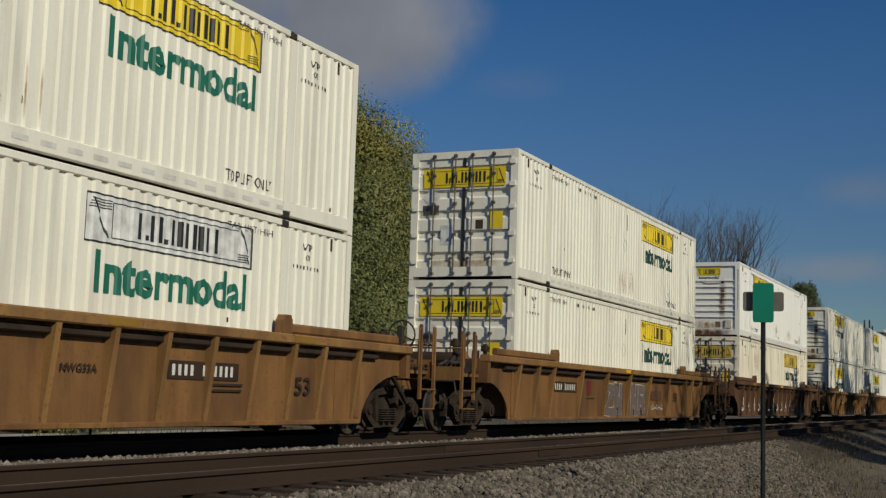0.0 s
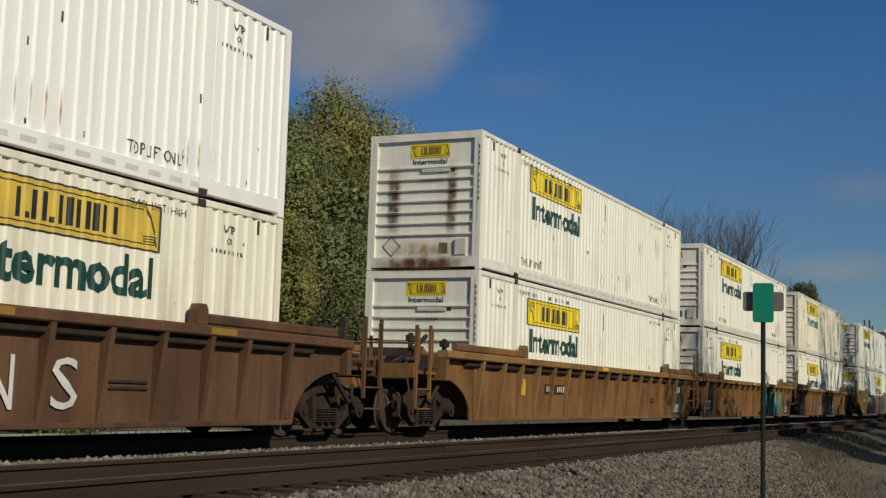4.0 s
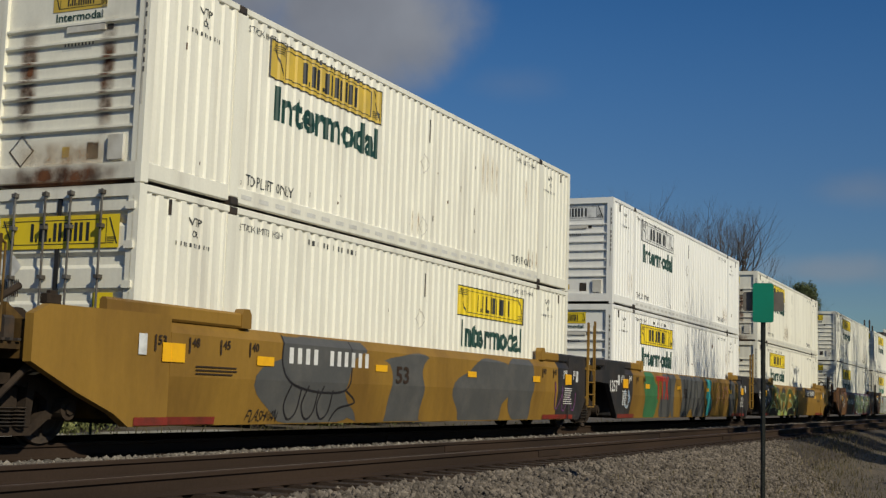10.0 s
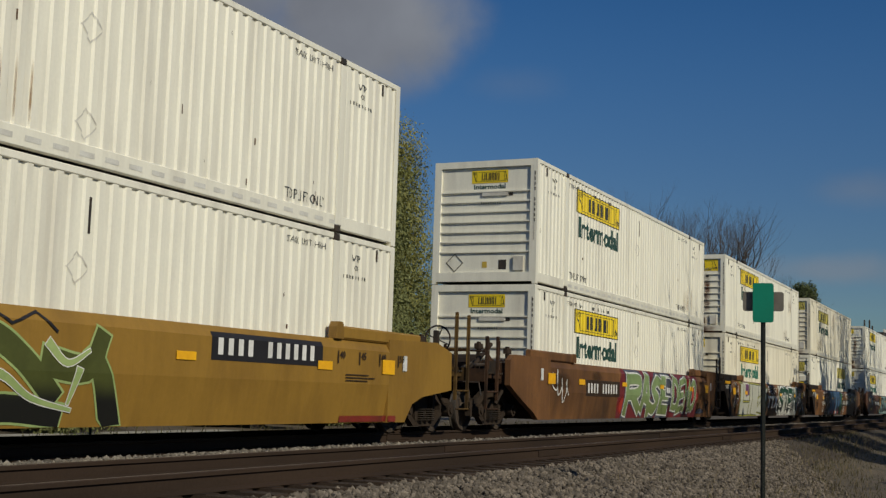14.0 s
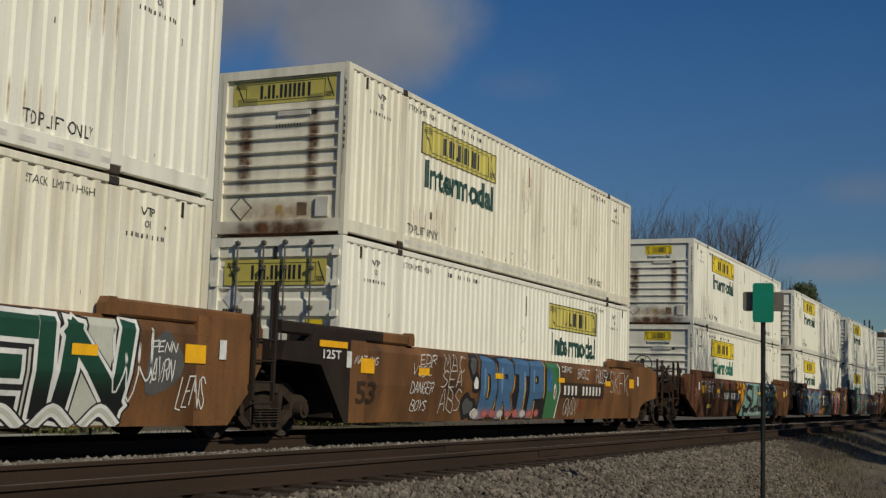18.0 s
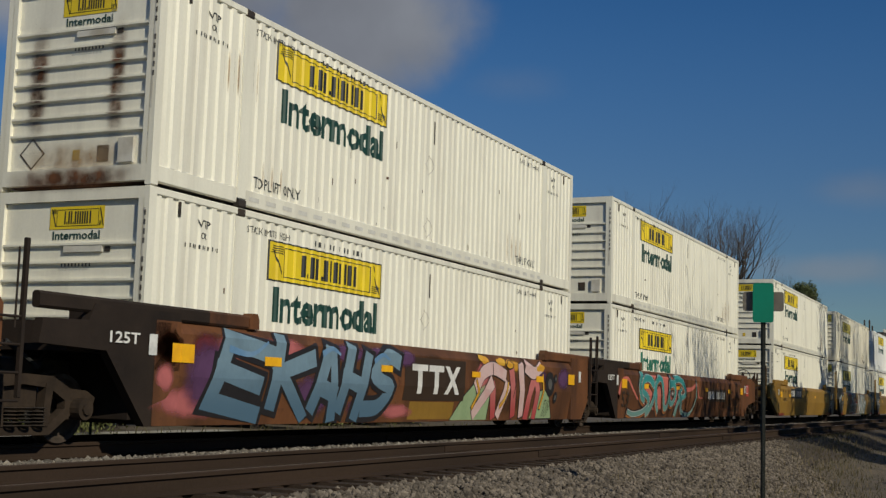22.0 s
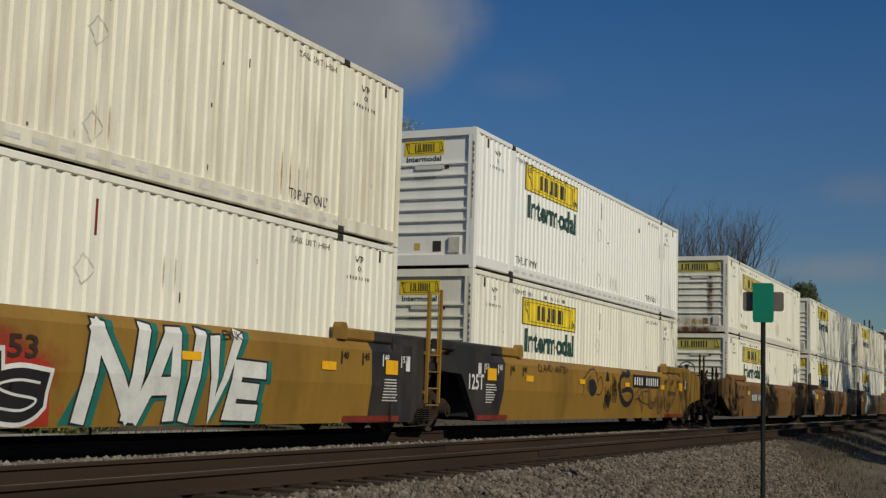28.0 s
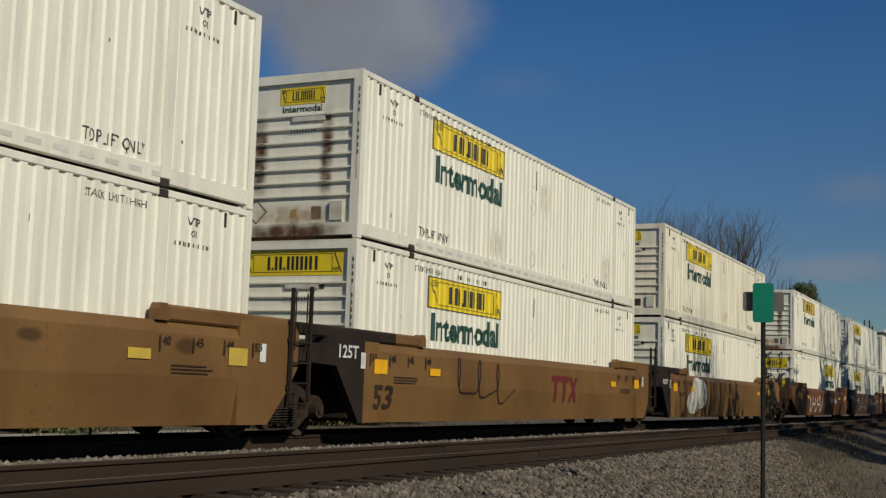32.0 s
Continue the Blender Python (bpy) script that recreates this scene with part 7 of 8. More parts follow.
    field(c[10], [(-6.5, 0.24), (-1.45, 0.24), (-1.3, 1.0), (-1.5, 1.5), (-6.05, 1.5), (-6.4, 1.2)], SAND)
    for x, z, a, b in ((-5.2, 1.2, 0.3, 0.25), (-3.45, 1.25, 0.18, 0.22)):
        field(c[10], [(x - a, z - b), (x + a, z - b * 0.6), (x + a, z + b), (x - a, z + b)], PURPLE, 0.0042)
    burner(c[10], "LIEZ", -6.4, -1.4, [(INK, 0.10, 0.0055), (CITRON, 0.075, 0.0070), (INK, 0.026, 0.0090), (SAND, 0.0, 0.0115)], 0.215, 0.24, 1.50, 0.0, 0.06, 0.05, 53,
           edges=(-6.45, -4.85, -4.25, -3.1, -1.35))
    laid(c[10], rect(-1.15, 1.4, 0.42, 1.2), DKBROWN, "logo_field", 0.004)
    emblem_bars(c[10], -1.0, 1.2, 0.56, 1.05, SNOW)
    field(c[10], [(1.42, 0.24), (6.22, 0.24), (6.15, 0.75), (6.25, 1.5), (1.35, 1.5)], SAND)
    burner(c[10], "STEIN", 1.4, 6.25, [(INK, 0.095, 0.0055), (SNOW, 0.06, 0.0075), (BOTTLE_FADE, 0.0, 0.0105)], 0.13, 0.26, 1.52, -0.06, 0.1, 0.25, 54, edges=(1.4, 2.75, 3.75, 4.55, 5.1, 6.25))
    for j in range(6):
        painted(c[10], [("c", (1.6 + 0.8 * j, 0.25), (1.85 + 0.8 * j, 0.42), (2.15 + 0.8 * j, 0.25))], [(INK, 0.05, 0.0135), (SNOW, 0.025, 0.0150), (SAND, -0.02, 0.0165)], 0.05, name="graffiti_shape")
    laid(c[10], blob(6.95, 1.0, 0.34, 0.42, 160), SLATE, "graffiti_patch", 0.004)
    tag(c[10], "PENN", 6.68, 7.2, 1.15, 1.28, SNOW, 0.012, 12)
    tag(c[10], "AVRN", 6.7, 7.15, 0.78, 1.05, SNOW, 0.014, 13)
    tag(c[10], "LENS", 7.3, 7.85, 0.45, 0.85, SNOW, 0.014, 14)
    tag(c[10], "JIMMY", -7.95, -7.0, 1.35, 1.48, CHALK, 0.011, 15)
    tag(c[10], "DASER", -1.3, -0.3, 1.2, 1.45, CHALK, 0.011, 16)
    tag(c[10], "ONE", 0.2, 1.1, 1.2, 1.38, CHALK, 0.011, 17)
    stencil(c[10], "53", -8.0, -7.27, 0.50, 0.85, DARK_TEXT)
    for j, (a, b) in enumerate(((-7.6, -6.8), (5.9, 6.8), (-0.9, 0.8))):
        scrawl(c[10], a, b, 1.1 if j == 2 else 0.5, 1.45, SNOW, 55 + j, 5, 0.012)
    field(c[11], [(-2.85, 0.24), (0.95, 0.24), (0.95, 1.5), (-2.85, 1.5)], INK)
    for j, (x, z, a, b) in enumerate(((-3.2, 1.3, 0.22, 0.2), (-3.05, 0.95, 0.16, 0.14), (-3.35, 0.5, 0.3, 0.22), (-2.98, 0.36, 0.2, 0.15))):
        laid(c[11], blob(x, z, a + 0.05, b + 0.05, 170 + j), INK, "graffiti_outline", 0.0045 + 0.0004 * j)
        laid(c[11], blob(x, z, a * 0.75, b * 0.75, 170 + j), SNOW if j % 2 else SLATE, "graffiti_patch", 0.0070 + 0.0004 * j)
    burner(c[11], "DRTP", -2.85, 0.75, [(INK, 0.035, 0.0070), (COBALT_FADE, 0.0, 0.0095)], 0.165, 0.25, 1.53, 0.05, 0.0, 0.05, 58, drop=(GOLD, 0.09, -0.02, 0.0))
    painted(c[11], [("l", (-2.62, 1.2), (-2.62, 0.75)), ("l", (-1.72, 1.25), (-1.72, 0.8)), ("l", (-0.45, 1.2), (-0.45, 0.7)), ("l", (0.12, 1.25), (0.12, 0.85))], [(SKY_BLUE, 0.0, 0.0125)], 0.05, 0.03, "graffiti_highlight")
    for j in range(9):
        laid(c[11], blob(-2.9 + 0.42 * j, 0.33, 0.24, 0.15, 180 + j), (M_CHALK, M_ROSE, M_ROSE)[j % 3], "graffiti_patch", 0.0135 + 0.0003 * (j % 3))
    field(c[11], [(0.95, 0.25), (1.75, 0.25), (1.85, 0.9), (1.78, 1.5), (0.95, 1.5)], SNOW, 0.0040)
    field(c[11], [(0.95, 0.25), (1.68, 0.25), (1.80, 0.9), (1.72, 1.5), (0.95, 1.5)], LEAFGREEN, 0.0060)
    laid(c[11], blob(1.15, 1.1, 0.14, 0.3, 63), BLUE, "graffiti_patch", 0.0075)
    laid(c[11], blob(1.5, 0.85, 0.08, 0.18, 64, 12, 0.1), SNOW, "graffiti_patch", 0.0075)
    laid(c[11], blob(1.5, 0.84, 0.04, 0.11, 64, 12, 0.1), RED, "graffiti_patch", 0.0090)
    number_panel(c[11], 1.95, 5.15, 0.72, 1.08, DARK_TEXT, SNOW)
    stencil(c[11], "53", -7.93, -7.22, 0.53, 0.90, DARK_TEXT)
    for text, a, b, z0, z1, mt in (("EDR", -5.6, -4.9, 1.25, 1.42, SNOW), ("VSBC", -5.9, -5.1, 1.05, 1.22, CHALK), ("DANGER", -5.95, -5.0, 0.72, 0.92, SNOW), ("BOYS", -5.85, -5.2, 0.42, 0.60, SNOW),
                                   ("MAC", -4.6, -3.6, 1.15, 1.45, CHALK), ("SEA", -4.7, -3.7, 0.85, 1.15, CHALK), ("ABS", -4.7, -3.7, 0.4, 0.8, CHALK), ("MAZING", -8.0, -7.2, 1.18, 1.3, CHALK),
                                   ("DEMO", 1.95, 2.65, 1.32, 1.44, SNOW), ("BASCZ", 3.05, 3.95, 1.2, 1.42, SNOW), ("FULLER", 4.5, 5.4, 1.12, 1.45, SNOW), ("SKFK", 5.6, 7.3, 0.85, 1.4, CHALK),
                                   ("GNSM", 2.2, 3.2, 0.32, 0.70, SNOW), ("SU", 3.3, 3.7, 0.42, 0.66, RED), ("VR", 4.6, 5.0, 0.5, 0.8, MAROON)):
        tag(c[11], text, a, b, z0, z1, mt, 0.013, len(text) * 3 + int(10 * z0))
    tag(c[12], "FLEXIBUS", -7.9, -6.2, 1.05, 1.40, SNOW, 0.013, 21, 0.1)
    tag(c[12], "SINK", -6.5, -4.9, 0.86, 1.25, SNOW, 0.014, 22, 0.15)
    tag(c[12], "CUP", -5.1, -4.75, 1.25, 1.42, SNOW, 0.010, 23)
    tag(c[12], "ORE", -8.75, -8.3, 0.9, 1.15, PINK, 0.010, 24)
    stencil(c[12], "53", -7.7, -6.9, 0.60, 0.98, DARK_TEXT)
    laid(c[12], rect(-6.95, -6.25, 0.52, 0.64), AMBER, "graffiti_patch", 0.006)
    laid(c[12], blob(-2.55, 0.55, 0.5, 0.3, 25), M_INK, "graffiti_patch", 0.005)
    number_panel(c[12], -4.62, -1.75, 0.76, 1.16, DARK_TEXT, SNOW)
    for j, (x, z, a, b) in enumerate(((-2.2, 1.35, 0.26, 0.18), (-1.6, 1.4, 0.2, 0.14), (-1.25, 1.0, 0.42, 0.42), (-1.75, 0.45, 0.45, 0.24), (-1.0, 1.35, 0.4, 0.2), (5.6, 0.8, 0.5, 0.5))):
        laid(c[12], blob(x, z, a * 1.25, b * 1.35, 71 + j), M_CLAY, "graffiti_patch", 0.003 + 0.0004 * j)
        laid(c[12], blob(x, z, a * 0.8, b * 1.05, 81 + j), M_GOLD, "graffiti_patch", 0.0056 + 0.0004 * j)
    field(c[12], [(-1.62, 0.24), (5.35, 0.24), (5.65, 1.5), (-0.58, 1.5)], INK, 0.0085)
    field(c[12], [(-1.52, 0.245), (5.25, 0.245), (5.55, 1.49), (-0.50, 1.49)], DULL_SEA, 0.0098)
    burner(c[12], "SLIDER", -0.9, 5.3, [(INK, 0.0, 0.0115)], 0.10, 0.36, 1.46, 0.0, 0.28, 0.2, 72, edges=(-0.85, 0.45, 1.35, 1.95, 3.0, 4.0, 5.2))
    for x in (-0.85, 0.3, 1.25, 1.85, 2.85, 3.85, 4.9):
        painted(c[12], [("c", (x - 0.25, 0.55), (x + 0.05, 0.62), (x + 0.30, 0.42), (x + 0.62, 0.50)), ("l", (x + 0.28, 1.38), (x + 0.42, 1.2), (x + 0.33, 0.7))], [(INK, 0.0, 0.0135)], 0.055, 0.015, "graffiti_letter")
        painted(c[12], [("l", (x + 0.2, 1.3), (x + 0.16, 0.8)), ("c", (x - 0.1, 0.36), (x + 0.2, 0.34), (x + 0.45, 0.42))], [(SNOW, 0.0, 0.0150)], 0.018, 0.006, "graffiti_highlight")
    for j, (x, z, a, b) in enumerate(((-7.9, 1.2, 0.3, 0.2), (-7.9, 0.85, 0.14, 0.16), (-7.2, 0.45, 0.7, 0.22), (-7.1, 1.25, 0.25, 0.18), (-6.2, 1.35, 0.55, 0.2), (-6.9, 0.8, 0.45, 0.5), (-5.2, 1.4, 0.5, 0.2),
                                      (-4.3, 0.5, 0.6, 0.3), (-3.3, 1.4, 0.5, 0.18), (-2.6, 0.4, 0.5, 0.2), (-1.4, 0.36, 0.5, 0.14), (-1.2, 1.35, 0.35, 0.14), (-2.2, 1.4, 0.4, 0.15))):
        laid(c[13], blob(x, z, a * 1.5, b * 1.5, 300 + j), (M_ROSE, M_ROSE, M_ROSE, M_MAROON, M_ROSE, M_PURPLE, M_ROSE, M_PURPLE, M_PURPLE, M_PURPLE, M_ROSE, M_PURPLE, M_PURPLE)[j], "graffiti_patch", 0.003 + 0.0003 * j)
    burner(c[13], "EKAHS", -6.8, -1.5, [(INK, 0.085, 0.0075), (DENIM_FADE, 0.0, 0.0100)], 0.135, 0.26, 1.48, 0.02, 0.16, 0.28, 74, edges=(-6.85, -5.45, -4.3, -3.4, -2.55, -1.45))
    painted(c[13], [("c", (-6.5, 1.25), (-6.0, 1.2), (-5.6, 1.38)), ("c", (-4.0, 1.3), (-3.75, 1.38), (-3.5, 1.3)), ("c", (-2.3, 1.25), (-2.05, 1.35), (-1.8, 1.28))], [(SKY_BLUE, 0.0, 0.0125)], 0.05, 0.02, "graffiti_highlight")
    laid(c[13], rect(-1.2, 1.4, 0.6, 1.36), DARK_TEXT, "logo_field", 0.006)
    emblem_bars(c[13], -0.92, 1.16, 0.72, 1.24, SNOW)
    laid(c[13], rect(-0.88, 1.0, 0.26, 0.58), OCHRE, "paint_patch", 0.0032)
    left_hill = [(0.92, 0.24), (1.42, 0.72), (1.87, 0.98), (2.3, 1.02), (2.7, 0.7), (2.7, 0.24)]
    right_hill = [(5.1, 0.24), (6.50, 0.24), (6.15, 0.72), (5.80, 0.90), (5.4, 0.85)]
    for hill in (left_hill, right_hill):
        field(c[13], hill, MINT, 0.0042)
        painted(c[13], [("l",) + tuple(hill)], [(INK, 0.0, 0.0050)], 0.015, name="graffiti_outline")
    for j, (x, z, a, b) in enumerate(((2.3, 1.1, 0.5, 0.35), (3.9, 1.35, 0.5, 0.15), (5.5, 1.2, 0.4, 0.25))):
        laid(c[13], blob(x, z, a, b, 330 + j), (M_ROSE, M_GOLD, M_PURPLE)[j], "graffiti_patch", 0.0056 + 0.0004 * j)
    edge = (INK, 0.020, 0.0075)
    painted(c[13], [("l", (2.78, 0.86), (2.98, 0.36)), ("l", (3.80, 1.22), (4.06, 0.40)), ("c", (4.86, 0.36), (4.93, 0.85), (5.18, 1.10), (5.36, 0.85), (5.34, 0.36))], [edge, (CORAL_FADE, 0.0, 0.0092)], 0.135, 0.12)
    painted(c[13], [("c", (2.02, 0.96), (2.3, 1.18), (2.8, 1.27), (3.36, 1.16)), ("l", (2.66, 0.92), (2.02, 0.40)), ("l", (3.52, 0.86), (3.26, 0.40)), ("l", (4.32, 1.28), (4.52, 0.40)), ("c", (4.72, 1.34), (5.1, 1.24), (5.5, 1.36))],
            [(INK, 0.020, 0.0105), (BLUSH, 0.0, 0.0125)], 0.15, 0.12)
    painted(c[13], [("l", (1.88, 0.5), (2.1, 0.78), (1.95, 1.0)), ("l", (5.62, 0.5), (5.72, 0.85), (5.66, 1.2)), ("c", (3.3, 0.52), (3.5, 0.68), (3.6, 0.98))], [(INK, 0.014, 0.0135), (GOLD, 0.0, 0.0148)], 0.045, 0.03)
    for j, (x, z) in enumerate(((2.3, 1.44), (3.66, 1.38), (5.5, 1.36), (3.2, 1.42))):
        laid(c[13], blob(x, z, 0.22, 0.09, 340 + j), GOLD, "graffiti_patch", 0.0158)
    painted(c[13], [("c", (3.45, 1.36), (3.66, 1.47), (3.88, 1.36), (3.66, 1.28), (3.45, 1.36)), ("l", (2.75, 1.36), (2.78, 1.12)), ("l", (4.05, 1.1), (3.95, 0.7))], [(INK, 0.0, 0.0166)], 0.012, name="graffiti_line")
    for j, (x, z, r) in enumerate(((6.12, 1.02, 0.28), (6.5, 1.15, 0.10), (6.52, 0.72, 0.13))):
        laid(c[13], blob(x, z, r, r, 76 + j, 24, 0.05), INK, "graffiti_patch", 0.0150)
        laid(c[13], blob(x, z, r * 0.45, r * 0.45, 76 + j, 24, 0.05), SLATE, "graffiti_patch", 0.0162)
    laid(c[13], blob(7.0, 1.15, 0.45, 0.35, 79), M_PURPLE, "graffiti_patch", 0.003)
    tag(c[13], "EGO", 5.85, 6.25, 0.5, 0.66, INK, 0.009, 31, up=0.0165)
    tag(c[13], "OUT", 5.8, 6.2, 0.3, 0.46, INK, 0.009, 32, up=0.0165)
    painted(c[14], [("c", (-8.05, 0.8), (-7.75, 1.2), (-7.2, 1.28), (-6.75, 1.02), (-6.2, 0.75), (-5.8, 0.85)), ("c", (-0.9, 1.08), (-0.1, 1.12), (0.6, 1.28), (0.85, 0.88), (1.35, 0.85))],
            [(ROSE, 0.0, 0.003)], 0.075, 0.02, "graffiti_patch")
    field(c[14], [(-6.0, 0.6), (-4.5, 0.45), (-2.5, 0.5), (-0.9, 0.85), (-0.8, 1.15), (-1.6, 1.42), (-5.6, 1.45)], ROSE, 0.0042)
    stencil(c[14], "53", -7.82, -7.1, 0.52, 0.95, DARK_TEXT)
    flow = [("c", (-4.72, 1.20), (-5.05, 1.33), (-5.5, 1.33), (-5.78, 1.15), (-5.72, 0.95), (-5.32, 0.84), (-5.08, 0.66), (-5.3, 0.48), (-5.8, 0.37), (-6.5, 0.33), (-7.0, 0.40)),
            ("c", (-5.85, 1.46), (-6.05, 1.15), (-5.95, 0.85), (-5.6, 0.70)),
            ("c", (-5.15, 0.36), (-4.75, 0.58), (-4.55, 0.92), (-4.35, 1.24), (-3.95, 1.38), (-3.66, 1.18), (-3.55, 0.80), (-3.28, 0.50), (-3.0, 0.58), (-2.88, 0.95), (-2.80, 1.42)),
            ("c", (-4.42, 0.98), (-4.28, 0.66), (-4.02, 0.42)),
            ("c", (-2.80, 1.22), (-2.35, 1.24), (-2.18, 1.0), (-2.38, 0.68), (-2.72, 0.66), (-2.95, 0.88)),
            ("c", (-2.2, 1.38), (-1.68, 1.40), (-1.2, 1.25), (-0.92, 1.0), (-1.25, 0.84), (-1.75, 0.92), (-1.45, 1.08)),
            ("c", (-1.95, 0.36), (-1.78, 0.68), (-1.5, 0.80), (-1.30, 0.46))]
    tail = [("c", (-1.5, 0.74), (-1.25, 0.42), (-0.75, 0.31), (-0.1, 0.34), (0.32, 0.62), (0.5, 1.0), (0.42, 1.38))]
    painted(c[14], [(st[0],) + tuple((x - 0.05, z - 0.05) for x, z in st[1:]) for st in flow], [(INK, 0.075, 0.0055)], 0.125, 0.08, "graffiti_shadow")
    painted(c[14], [(st[0],) + tuple((x - 0.03, z - 0.06) for x, z in st[1:]) for st in flow], [(CLAY, 0.02, 0.0068)], 0.115, 0.07, "graffiti_shape")
    painted(c[14], flow, [(INK, 0.022, 0.0080), (CHALK, 0.0, 0.0095), (AQUA_FADE, -0.014, 0.0112)], 0.125, 0.07, "graffiti_letter")
    painted(c[14], tail, [(INK, 0.035, 0.0100), (CHALK, 0.004, 0.0118), (AQUA_FADE, -0.008, 0.0130)], 0.085, 0.018, "graffiti_letter")
    laid(c[14], blob(-2.56, 0.94, 0.15, 0.13, 82, 12, 0.1), INK, "graffiti_patch", 0.0145)
    for x in (-2.61, -2.51):
        field(c[14], [(x - 0.04, 0.94), (x, 0.87), (x + 0.04, 0.94), (x, 1.01)], CHALK, 0.0160)
    number_panel(c[14], 2.05, 4.95, 0.74, 1.16, DARK_TEXT, SNOW)
    for j, (a, b, z0, z1) in enumerate(((4.6, 5.9, 0.42, 0.95), (6.1, 7.4, 0.60, 1.0), (6.2, 7.3, 0.40, 0.62), (5.2, 5.9, 0.75, 1.15))):
        scrawl(c[14], a, b, z0, z1, DARK_TEXT, 500 + j, 7, 0.02)
    laid(c[14], rect(8.42, 8.92, 0.98, 1.40), RED, "placard", 0.006)
    laid(c[14], frame_outline(8.5, 8.8, 1.08, 1.36, 0.025), SNOW, "placard_frame", 0.012)
    # ochre cars
    number_panel(c[15], -5.15, -2.08, 1.0, 1.43, INK, SNOW)
    stencil(c[15], "53", -1.34, -0.95, 0.85, 1.16, DARK_TEXT)
    emblem_bars(c[16], -5.0, -3.2, 0.80, 1.46, RED)
    laid(c[16], blob(-2.0, 0.85, 1.7, 0.95, 90), M_RED, "graffiti_patch", 0.005)
    field(c[16], [(-3.25, 0.24), (-0.55, 0.24), (-0.7, 0.95), (-1.4, 1.1), (-2.2, 1.5), (-3.3, 1.5), (-3.05, 0.9)], RED, 0.0062)
    black = [(SNOW, 0.055, 0.0078), (INK, 0.0, 0.0105), (SNOW, -0.115, 0.0132)]
    for ch, a, b, z0, z1, f in (("T", -3.2, -2.3, 0.98, 1.52, 0.10), ("J", -3.2, -2.5, 0.80, 1.35, 0.12), ("A", -3.2, -2.1, 0.26, 1.0, 0.13), ("N", -2.25, -1.4, 0.26, 1.05, 0.13), ("S", -1.6, -0.65, 0.26, 0.92, 0.13)):
        burner(c[16], ch, a, b, black, f, z0, z1, 0.02, 0.05, 0.2, 91)
    stencil(c[16], "53", -1.36, -0.9, 0.98, 1.24, DARK_TEXT)
    for j, text in enumerate(("SHOULD", "HAVE", "BOUGHT", "A SKETCH")):
        tag(c[16], text, -3.85 - 0.06 * j, -3.28, 0.76 - 0.14 * j, 0.87 - 0.14 * j, SNOW, 0.010, 41 + j)
    tag(c[16], "KADE", -2.2, -1.85, 1.2, 1.42, SNOW, 0.012, 46)
    tag(c[16], "BNK", 2.6, 3.1, 1.38, 1.5, INK, 0.012, 47)
    field(c[16], [(-0.42, 0.24), (0.1, 0.24), (0.35, 1.2), (0.0, 1.0)], DEEP_TEAL, 0.0035)
    burner(c[16], "NAIV", -0.2, 2.85, [(INK, 0.03, 0.0070), (SNOW, 0.0, 0.0095)], 0.115, 0.25, 1.50, -0.04, 0.16, 0.14, 92, edges=(-0.1, 0.95, 1.80, 2.22, 2.95), drop=(DEEP_TEAL, 0.10, -0.02, 0.05))
    burner(c[16], "E", 2.85, 3.62, [(INK, 0.03, 0.0070), (SNOW, 0.0, 0.0095)], 0.115, 0.26, 1.12, -0.04, 0.12, 0.14, 96, drop=(DEEP_TEAL, 0.10, -0.02, 0.05))
    for j in range(10):
        laid(c[16], blob(-0.4 + 0.42 * j, 0.42 + 0.9 * ((j * 7) % 10) / 10, 0.06, 0.07, 350 + j, 12), SNOW if j % 2 else CLAY, "graffiti_spot", 0.0042)
    scrawl(c[16], -4.9, -3.5, 0.35, 0.65, INK, 93, 5, 0.014)
    painted(c[17], [("c", (-1.84, 0.78), (-1.75, 1.0), (-1.9, 1.15), (-1.68, 1.24), (-1.3, 1.42), (-0.9, 1.44), (-0.72, 1.3)), ("c", (-0.9, 1.5), (-0.75, 1.3), (-0.61, 1.07)),
                    ("c", (-0.61, 1.18), (-0.41, 1.28), (-0.24, 1.02), (-0.45, 0.84), (-0.72, 0.84)), ("c", (-1.4, 0.9), (-1.5, 1.1), (-1.2, 1.3))], [(INK, 0.0, 0.008)], 0.013, name="graffiti_line")
    laid(c[17], blob(-1.07, 1.0, 0.33, 0.21, 94, 24, 0.12), INK, "graffiti_patch", 0.005)
    field(c[17], [(0.0, 1.18), (0.32, 1.18), (0.20, 1.42), (0.09, 1.42)], INK, 0.005)
    scrawl(c[17], -0.05, 0.5, 0.42, 1.05, INK, 95, 9, 0.014)
    scrawl(c[17], 0.05, 0.45, 0.5, 0.95, INK, 97, 6, 0.014)
    scrawl(c[17], 0.5, 0.95, 0.62, 1.42, INK, 98, 8, 0.013)
    painted(c[17], [("c", (2.2, 1.50), (1.95, 1.38), (1.6, 1.40), (1.30, 1.28), (1.24, 1.08), (1.32, 0.92)), ("c", (1.15, 1.08), (1.3, 0.85), (1.7, 0.64), (2.15, 0.60), (2.44, 0.75), (2.40, 0.93), (2.0, 1.0), (1.5, 0.95))],
            [(INK, 0.0, 0.006)], 0.085, 0.06, "graffiti_letter")
    painted(c[17], [("c", (2.65, 0.85), (3.1, 1.03), (3.52, 1.06)), ("c", (2.61, 0.72), (3.1, 0.75), (3.65, 0.39)), ("c", (2.9, 0.95), (3.3, 0.7), (4.1, 0.6)), ("c", (3.2, 1.04), (3.45, 0.8), (3.6, 0.5)),
                    ("c", (2.8, 0.62), (3.3, 0.92), (3.95, 0.98))], [(INK, 0.0, 0.007)], 0.012, name="graffiti_line")
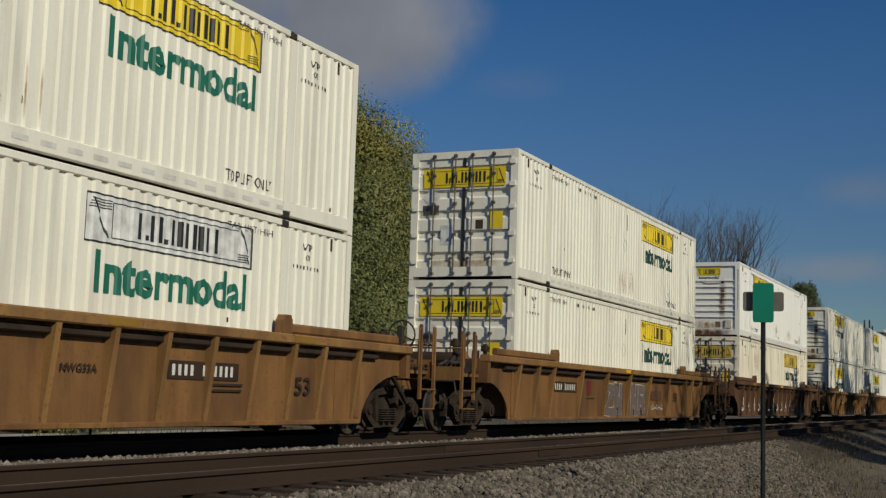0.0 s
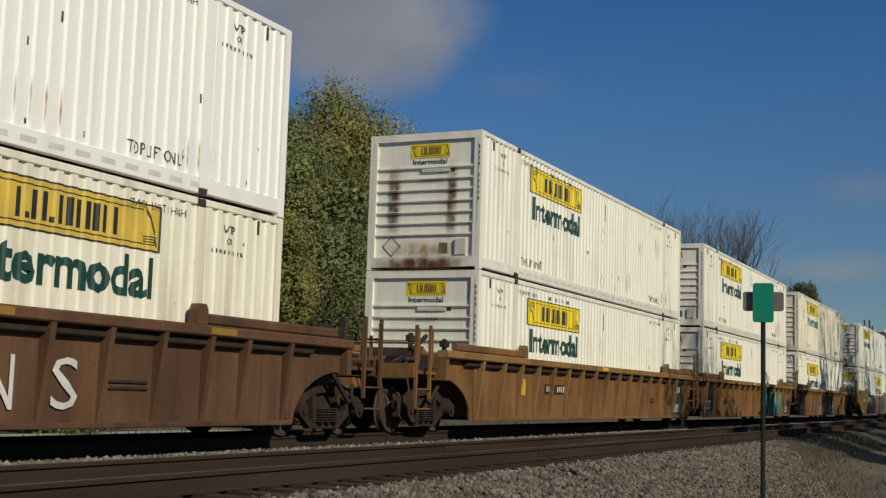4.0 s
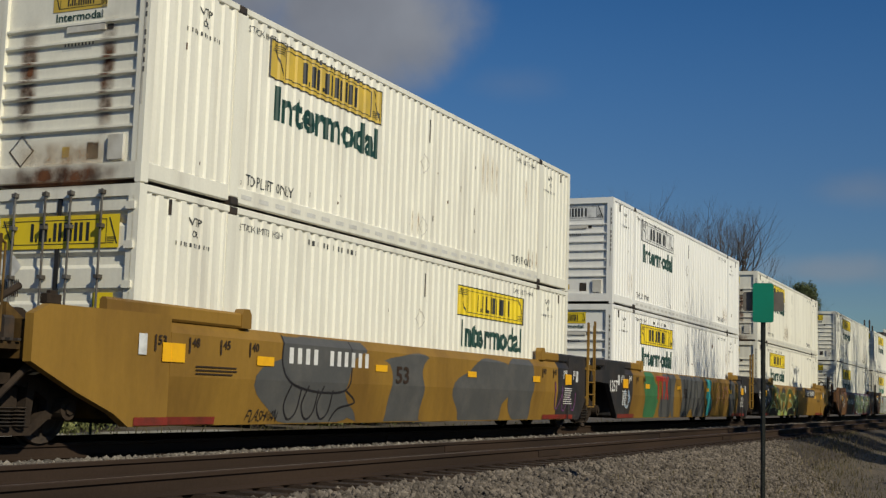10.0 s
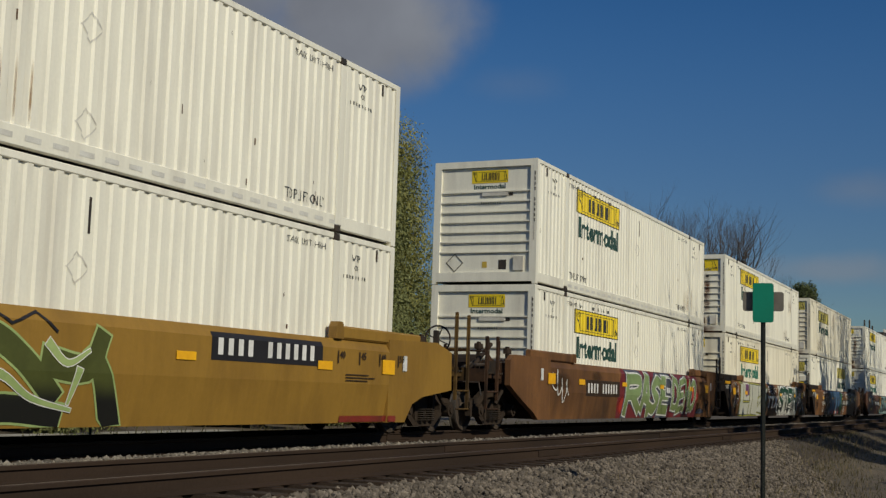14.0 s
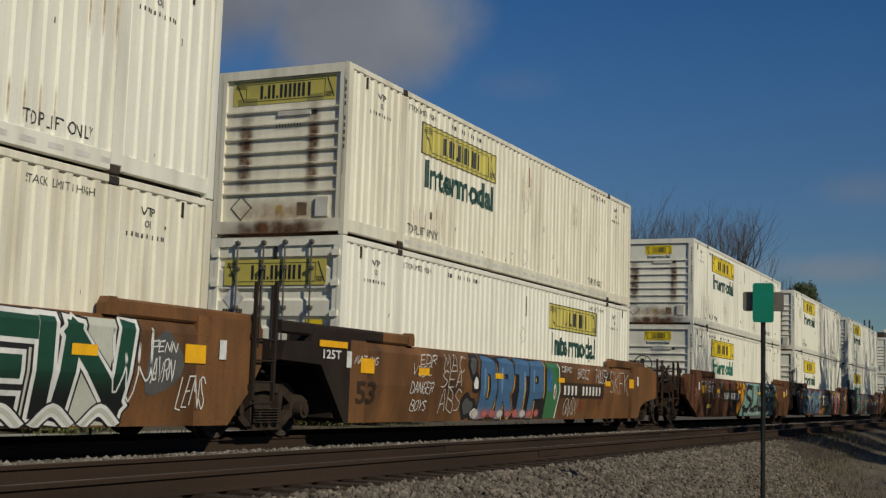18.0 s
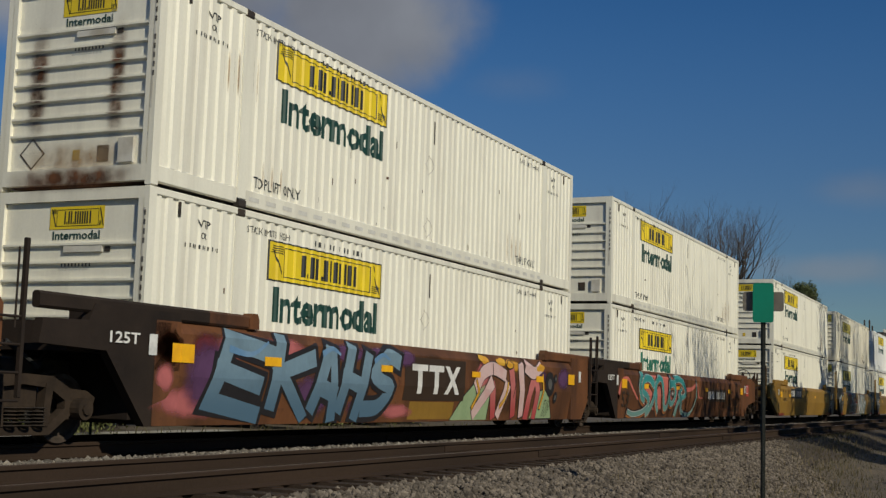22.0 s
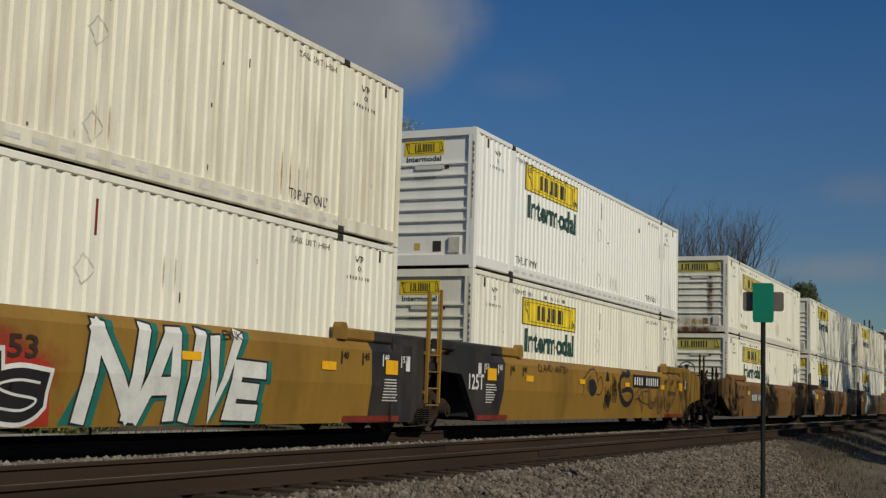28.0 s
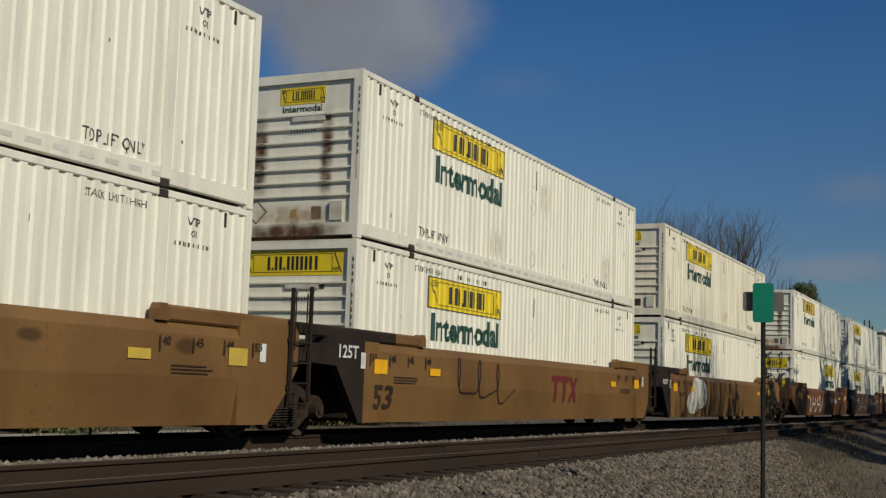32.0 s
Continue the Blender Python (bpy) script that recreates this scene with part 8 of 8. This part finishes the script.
    bent = [("c", (4.1, 1.0), (4.25, 0.65), (4.67, 0.58), (4.95, 0.8), (5.05, 1.0)), ("c", (5.12, 1.0), (5.3, 0.5), (5.55, 0.5), (5.8, 1.18)), ("c", (5.86, 1.2), (5.95, 0.7), (6.25, 0.5), (6.7, 0.62), (7.05, 1.02))]
    painted(c[17], bent, [(INK, 0.022, 0.005), (TAN, 0.0, 0.0075)], 0.085, 0.07, "graffiti_shape")
    painted(c[17], [("l",) + tuple((4.12 + 0.10 * i, 0.48 + 0.36 * (i % 2) * (0.6 + 0.4 * ((i * 7) % 5) / 5)) for i in range(29))], [(DARK_TEXT, 0.0, 0.0105)], 0.008, name="graffiti_line")
    tag(c[17], "VANGRB", 7.4, 8.3, 0.8, 1.15, DARK_TEXT, 0.013, 51)
    tag(c[17], "CLAMO ANTSI", -4.95, -2.9, 1.30, 1.44, INK, 0.014, 99)
    number_panel(c[17], 2.44, 5.26, 1.06, 1.42, INK, SNOW)
    stencil(c[17], "125T", -8.72, -7.99, 0.83, 1.14, SNOW)
    # tan cars
    stencil(c[18], "53", -8.29, -7.54, 0.44, 0.84, DARK_TEXT)
    number_panel(c[18], -4.9, -1.87, 0.75, 1.14, SLATE, SNOW)
    stencil(c[18], "A", -1.45, -1.22, 0.82, 1.05, DARK_TEXT)
    laid(c[18], frame_outline(-0.92, -0.65, 0.86, 1.16, 0.02), DARK_TEXT, "stencil_frame", 0.006)
    rows_of_text(c[18], -0.37, 1.05, 0.86, 1.02, 2, DARK_TEXT, False, 5)
    for x, r in ((0.4, 0.3), (3.6, 0.25), (6.4, 0.3)):
        laid(c[18], blob(x, 1.25, r, r * 0.5, int(x * 10)), M_SOOT, "rust_patch", 0.004)
    stencil(c[19], "53", -7.8, -7.06, 0.44, 0.85, DARK_TEXT)
    stencil(c[19], "125T", -9.0, -8.37, 1.25, 1.46, SNOW)
    scrawl(c[19], -4.6, -1.7, 0.3, 1.45, INK, 101, 4, 0.016)
    emblem_bars(c[19], 0.79, 2.6, 0.62, 1.22, MAROON)
    laid(c[20], blob(-4.6, 0.9, 1.3, 0.55, 103), TAPE, "graffiti_patch", 0.004)
    for k in range(21, 26):
        scrawl(c[k], -5.0, -1.0, 0.4, 1.3, (CHALK, SEA, ROSE, CHALK, SKY_BLUE)[k - 21], 110 + k, 7, 0.05)
        number_panel(c[k], 1.8, 4.6, 0.78, 1.14, None, SNOW)


def grime():
    """Sooty smears on the brown cars, each where water and brake dust have run."""
    rng = random.Random(5)
    for k, car in enumerate(TRAIN_CARS):
        if CARS[k][1] in (SIENNA, RUSSET) and k < 21:
            for j in range(6):
                x = -7.2 + 2.6 * j + rng.uniform(-0.7, 0.7)
                laid(car, blob(x, rng.uniform(0.45, 1.35), rng.uniform(0.5, 1.1), rng.uniform(0.12, 0.3), k * 10 + j), M_SOOT, "grime_smear", 0.0022)


def emblem_bars(car, x0, x1, z0, z1, mat, ribbed=False):
    """The owner's mark as plain blocks: two capped uprights and a leaning pair of strokes."""
    w = (x1 - x0) / 3
    h = z1 - z0
    for k in (0, 1):
        a = x0 + k * w
        laid(car, rect(a, a + w * 0.92, z1 - h * 0.22, z1), mat, "logo_bar", 0.010, ribbed)
        laid(car, rect(a + w * 0.34, a + w * 0.60, z0, z1 - h * 0.22), mat, "logo_bar", 0.010, ribbed)
    a = x0 + 2 * w
    for p, q in ((0.0, 0.72), (0.72, 0.0)):
        laid(car, Mesh().add([(a + p * w, 0, z0), (a + (p + 0.26) * w, 0, z0), (a + (q + 0.26) * w, 0, z1), (a + q * w, 0, z1)], [(0, 1, 2, 3)]), mat, "logo_bar", 0.010 + 0.002 * (p > 0), ribbed)


decorate()
grime()


# ---- motion of the train ----
def motions():
    times = [0.5 * i for i in range(65)]
    for ob, x, z in MOVING:
        walk(ob, [(t, pose(x - gone(t), TRACK, z)) for t in times])
    for car, x, z in MOVING:
        for tr in [c for c in car.children if c.name.startswith("truck_frame")]:
            for ws in [c for c in tr.children if c.name.startswith("wheelset")]:
                place = Vector(ws.location)
                here = x + tr.location.x
                steps = [i / 30 for i in range(961) if 7 < here - gone(i / 30) < 50]
                steps = ([0.0] if 0.0 not in steps else []) + steps + ([32.0] if 32.0 not in steps else [])
                rows = []
                for t in steps:
                    run = min(max(gone(t), here - 50.5), here - 6.5)
                    rows.append((t, pose(place.x, place.y, place.z, 0, -math.degrees(run / 0.42), 0)))
                if len(rows) > 2:
                    walk(ws, rows)


motions()
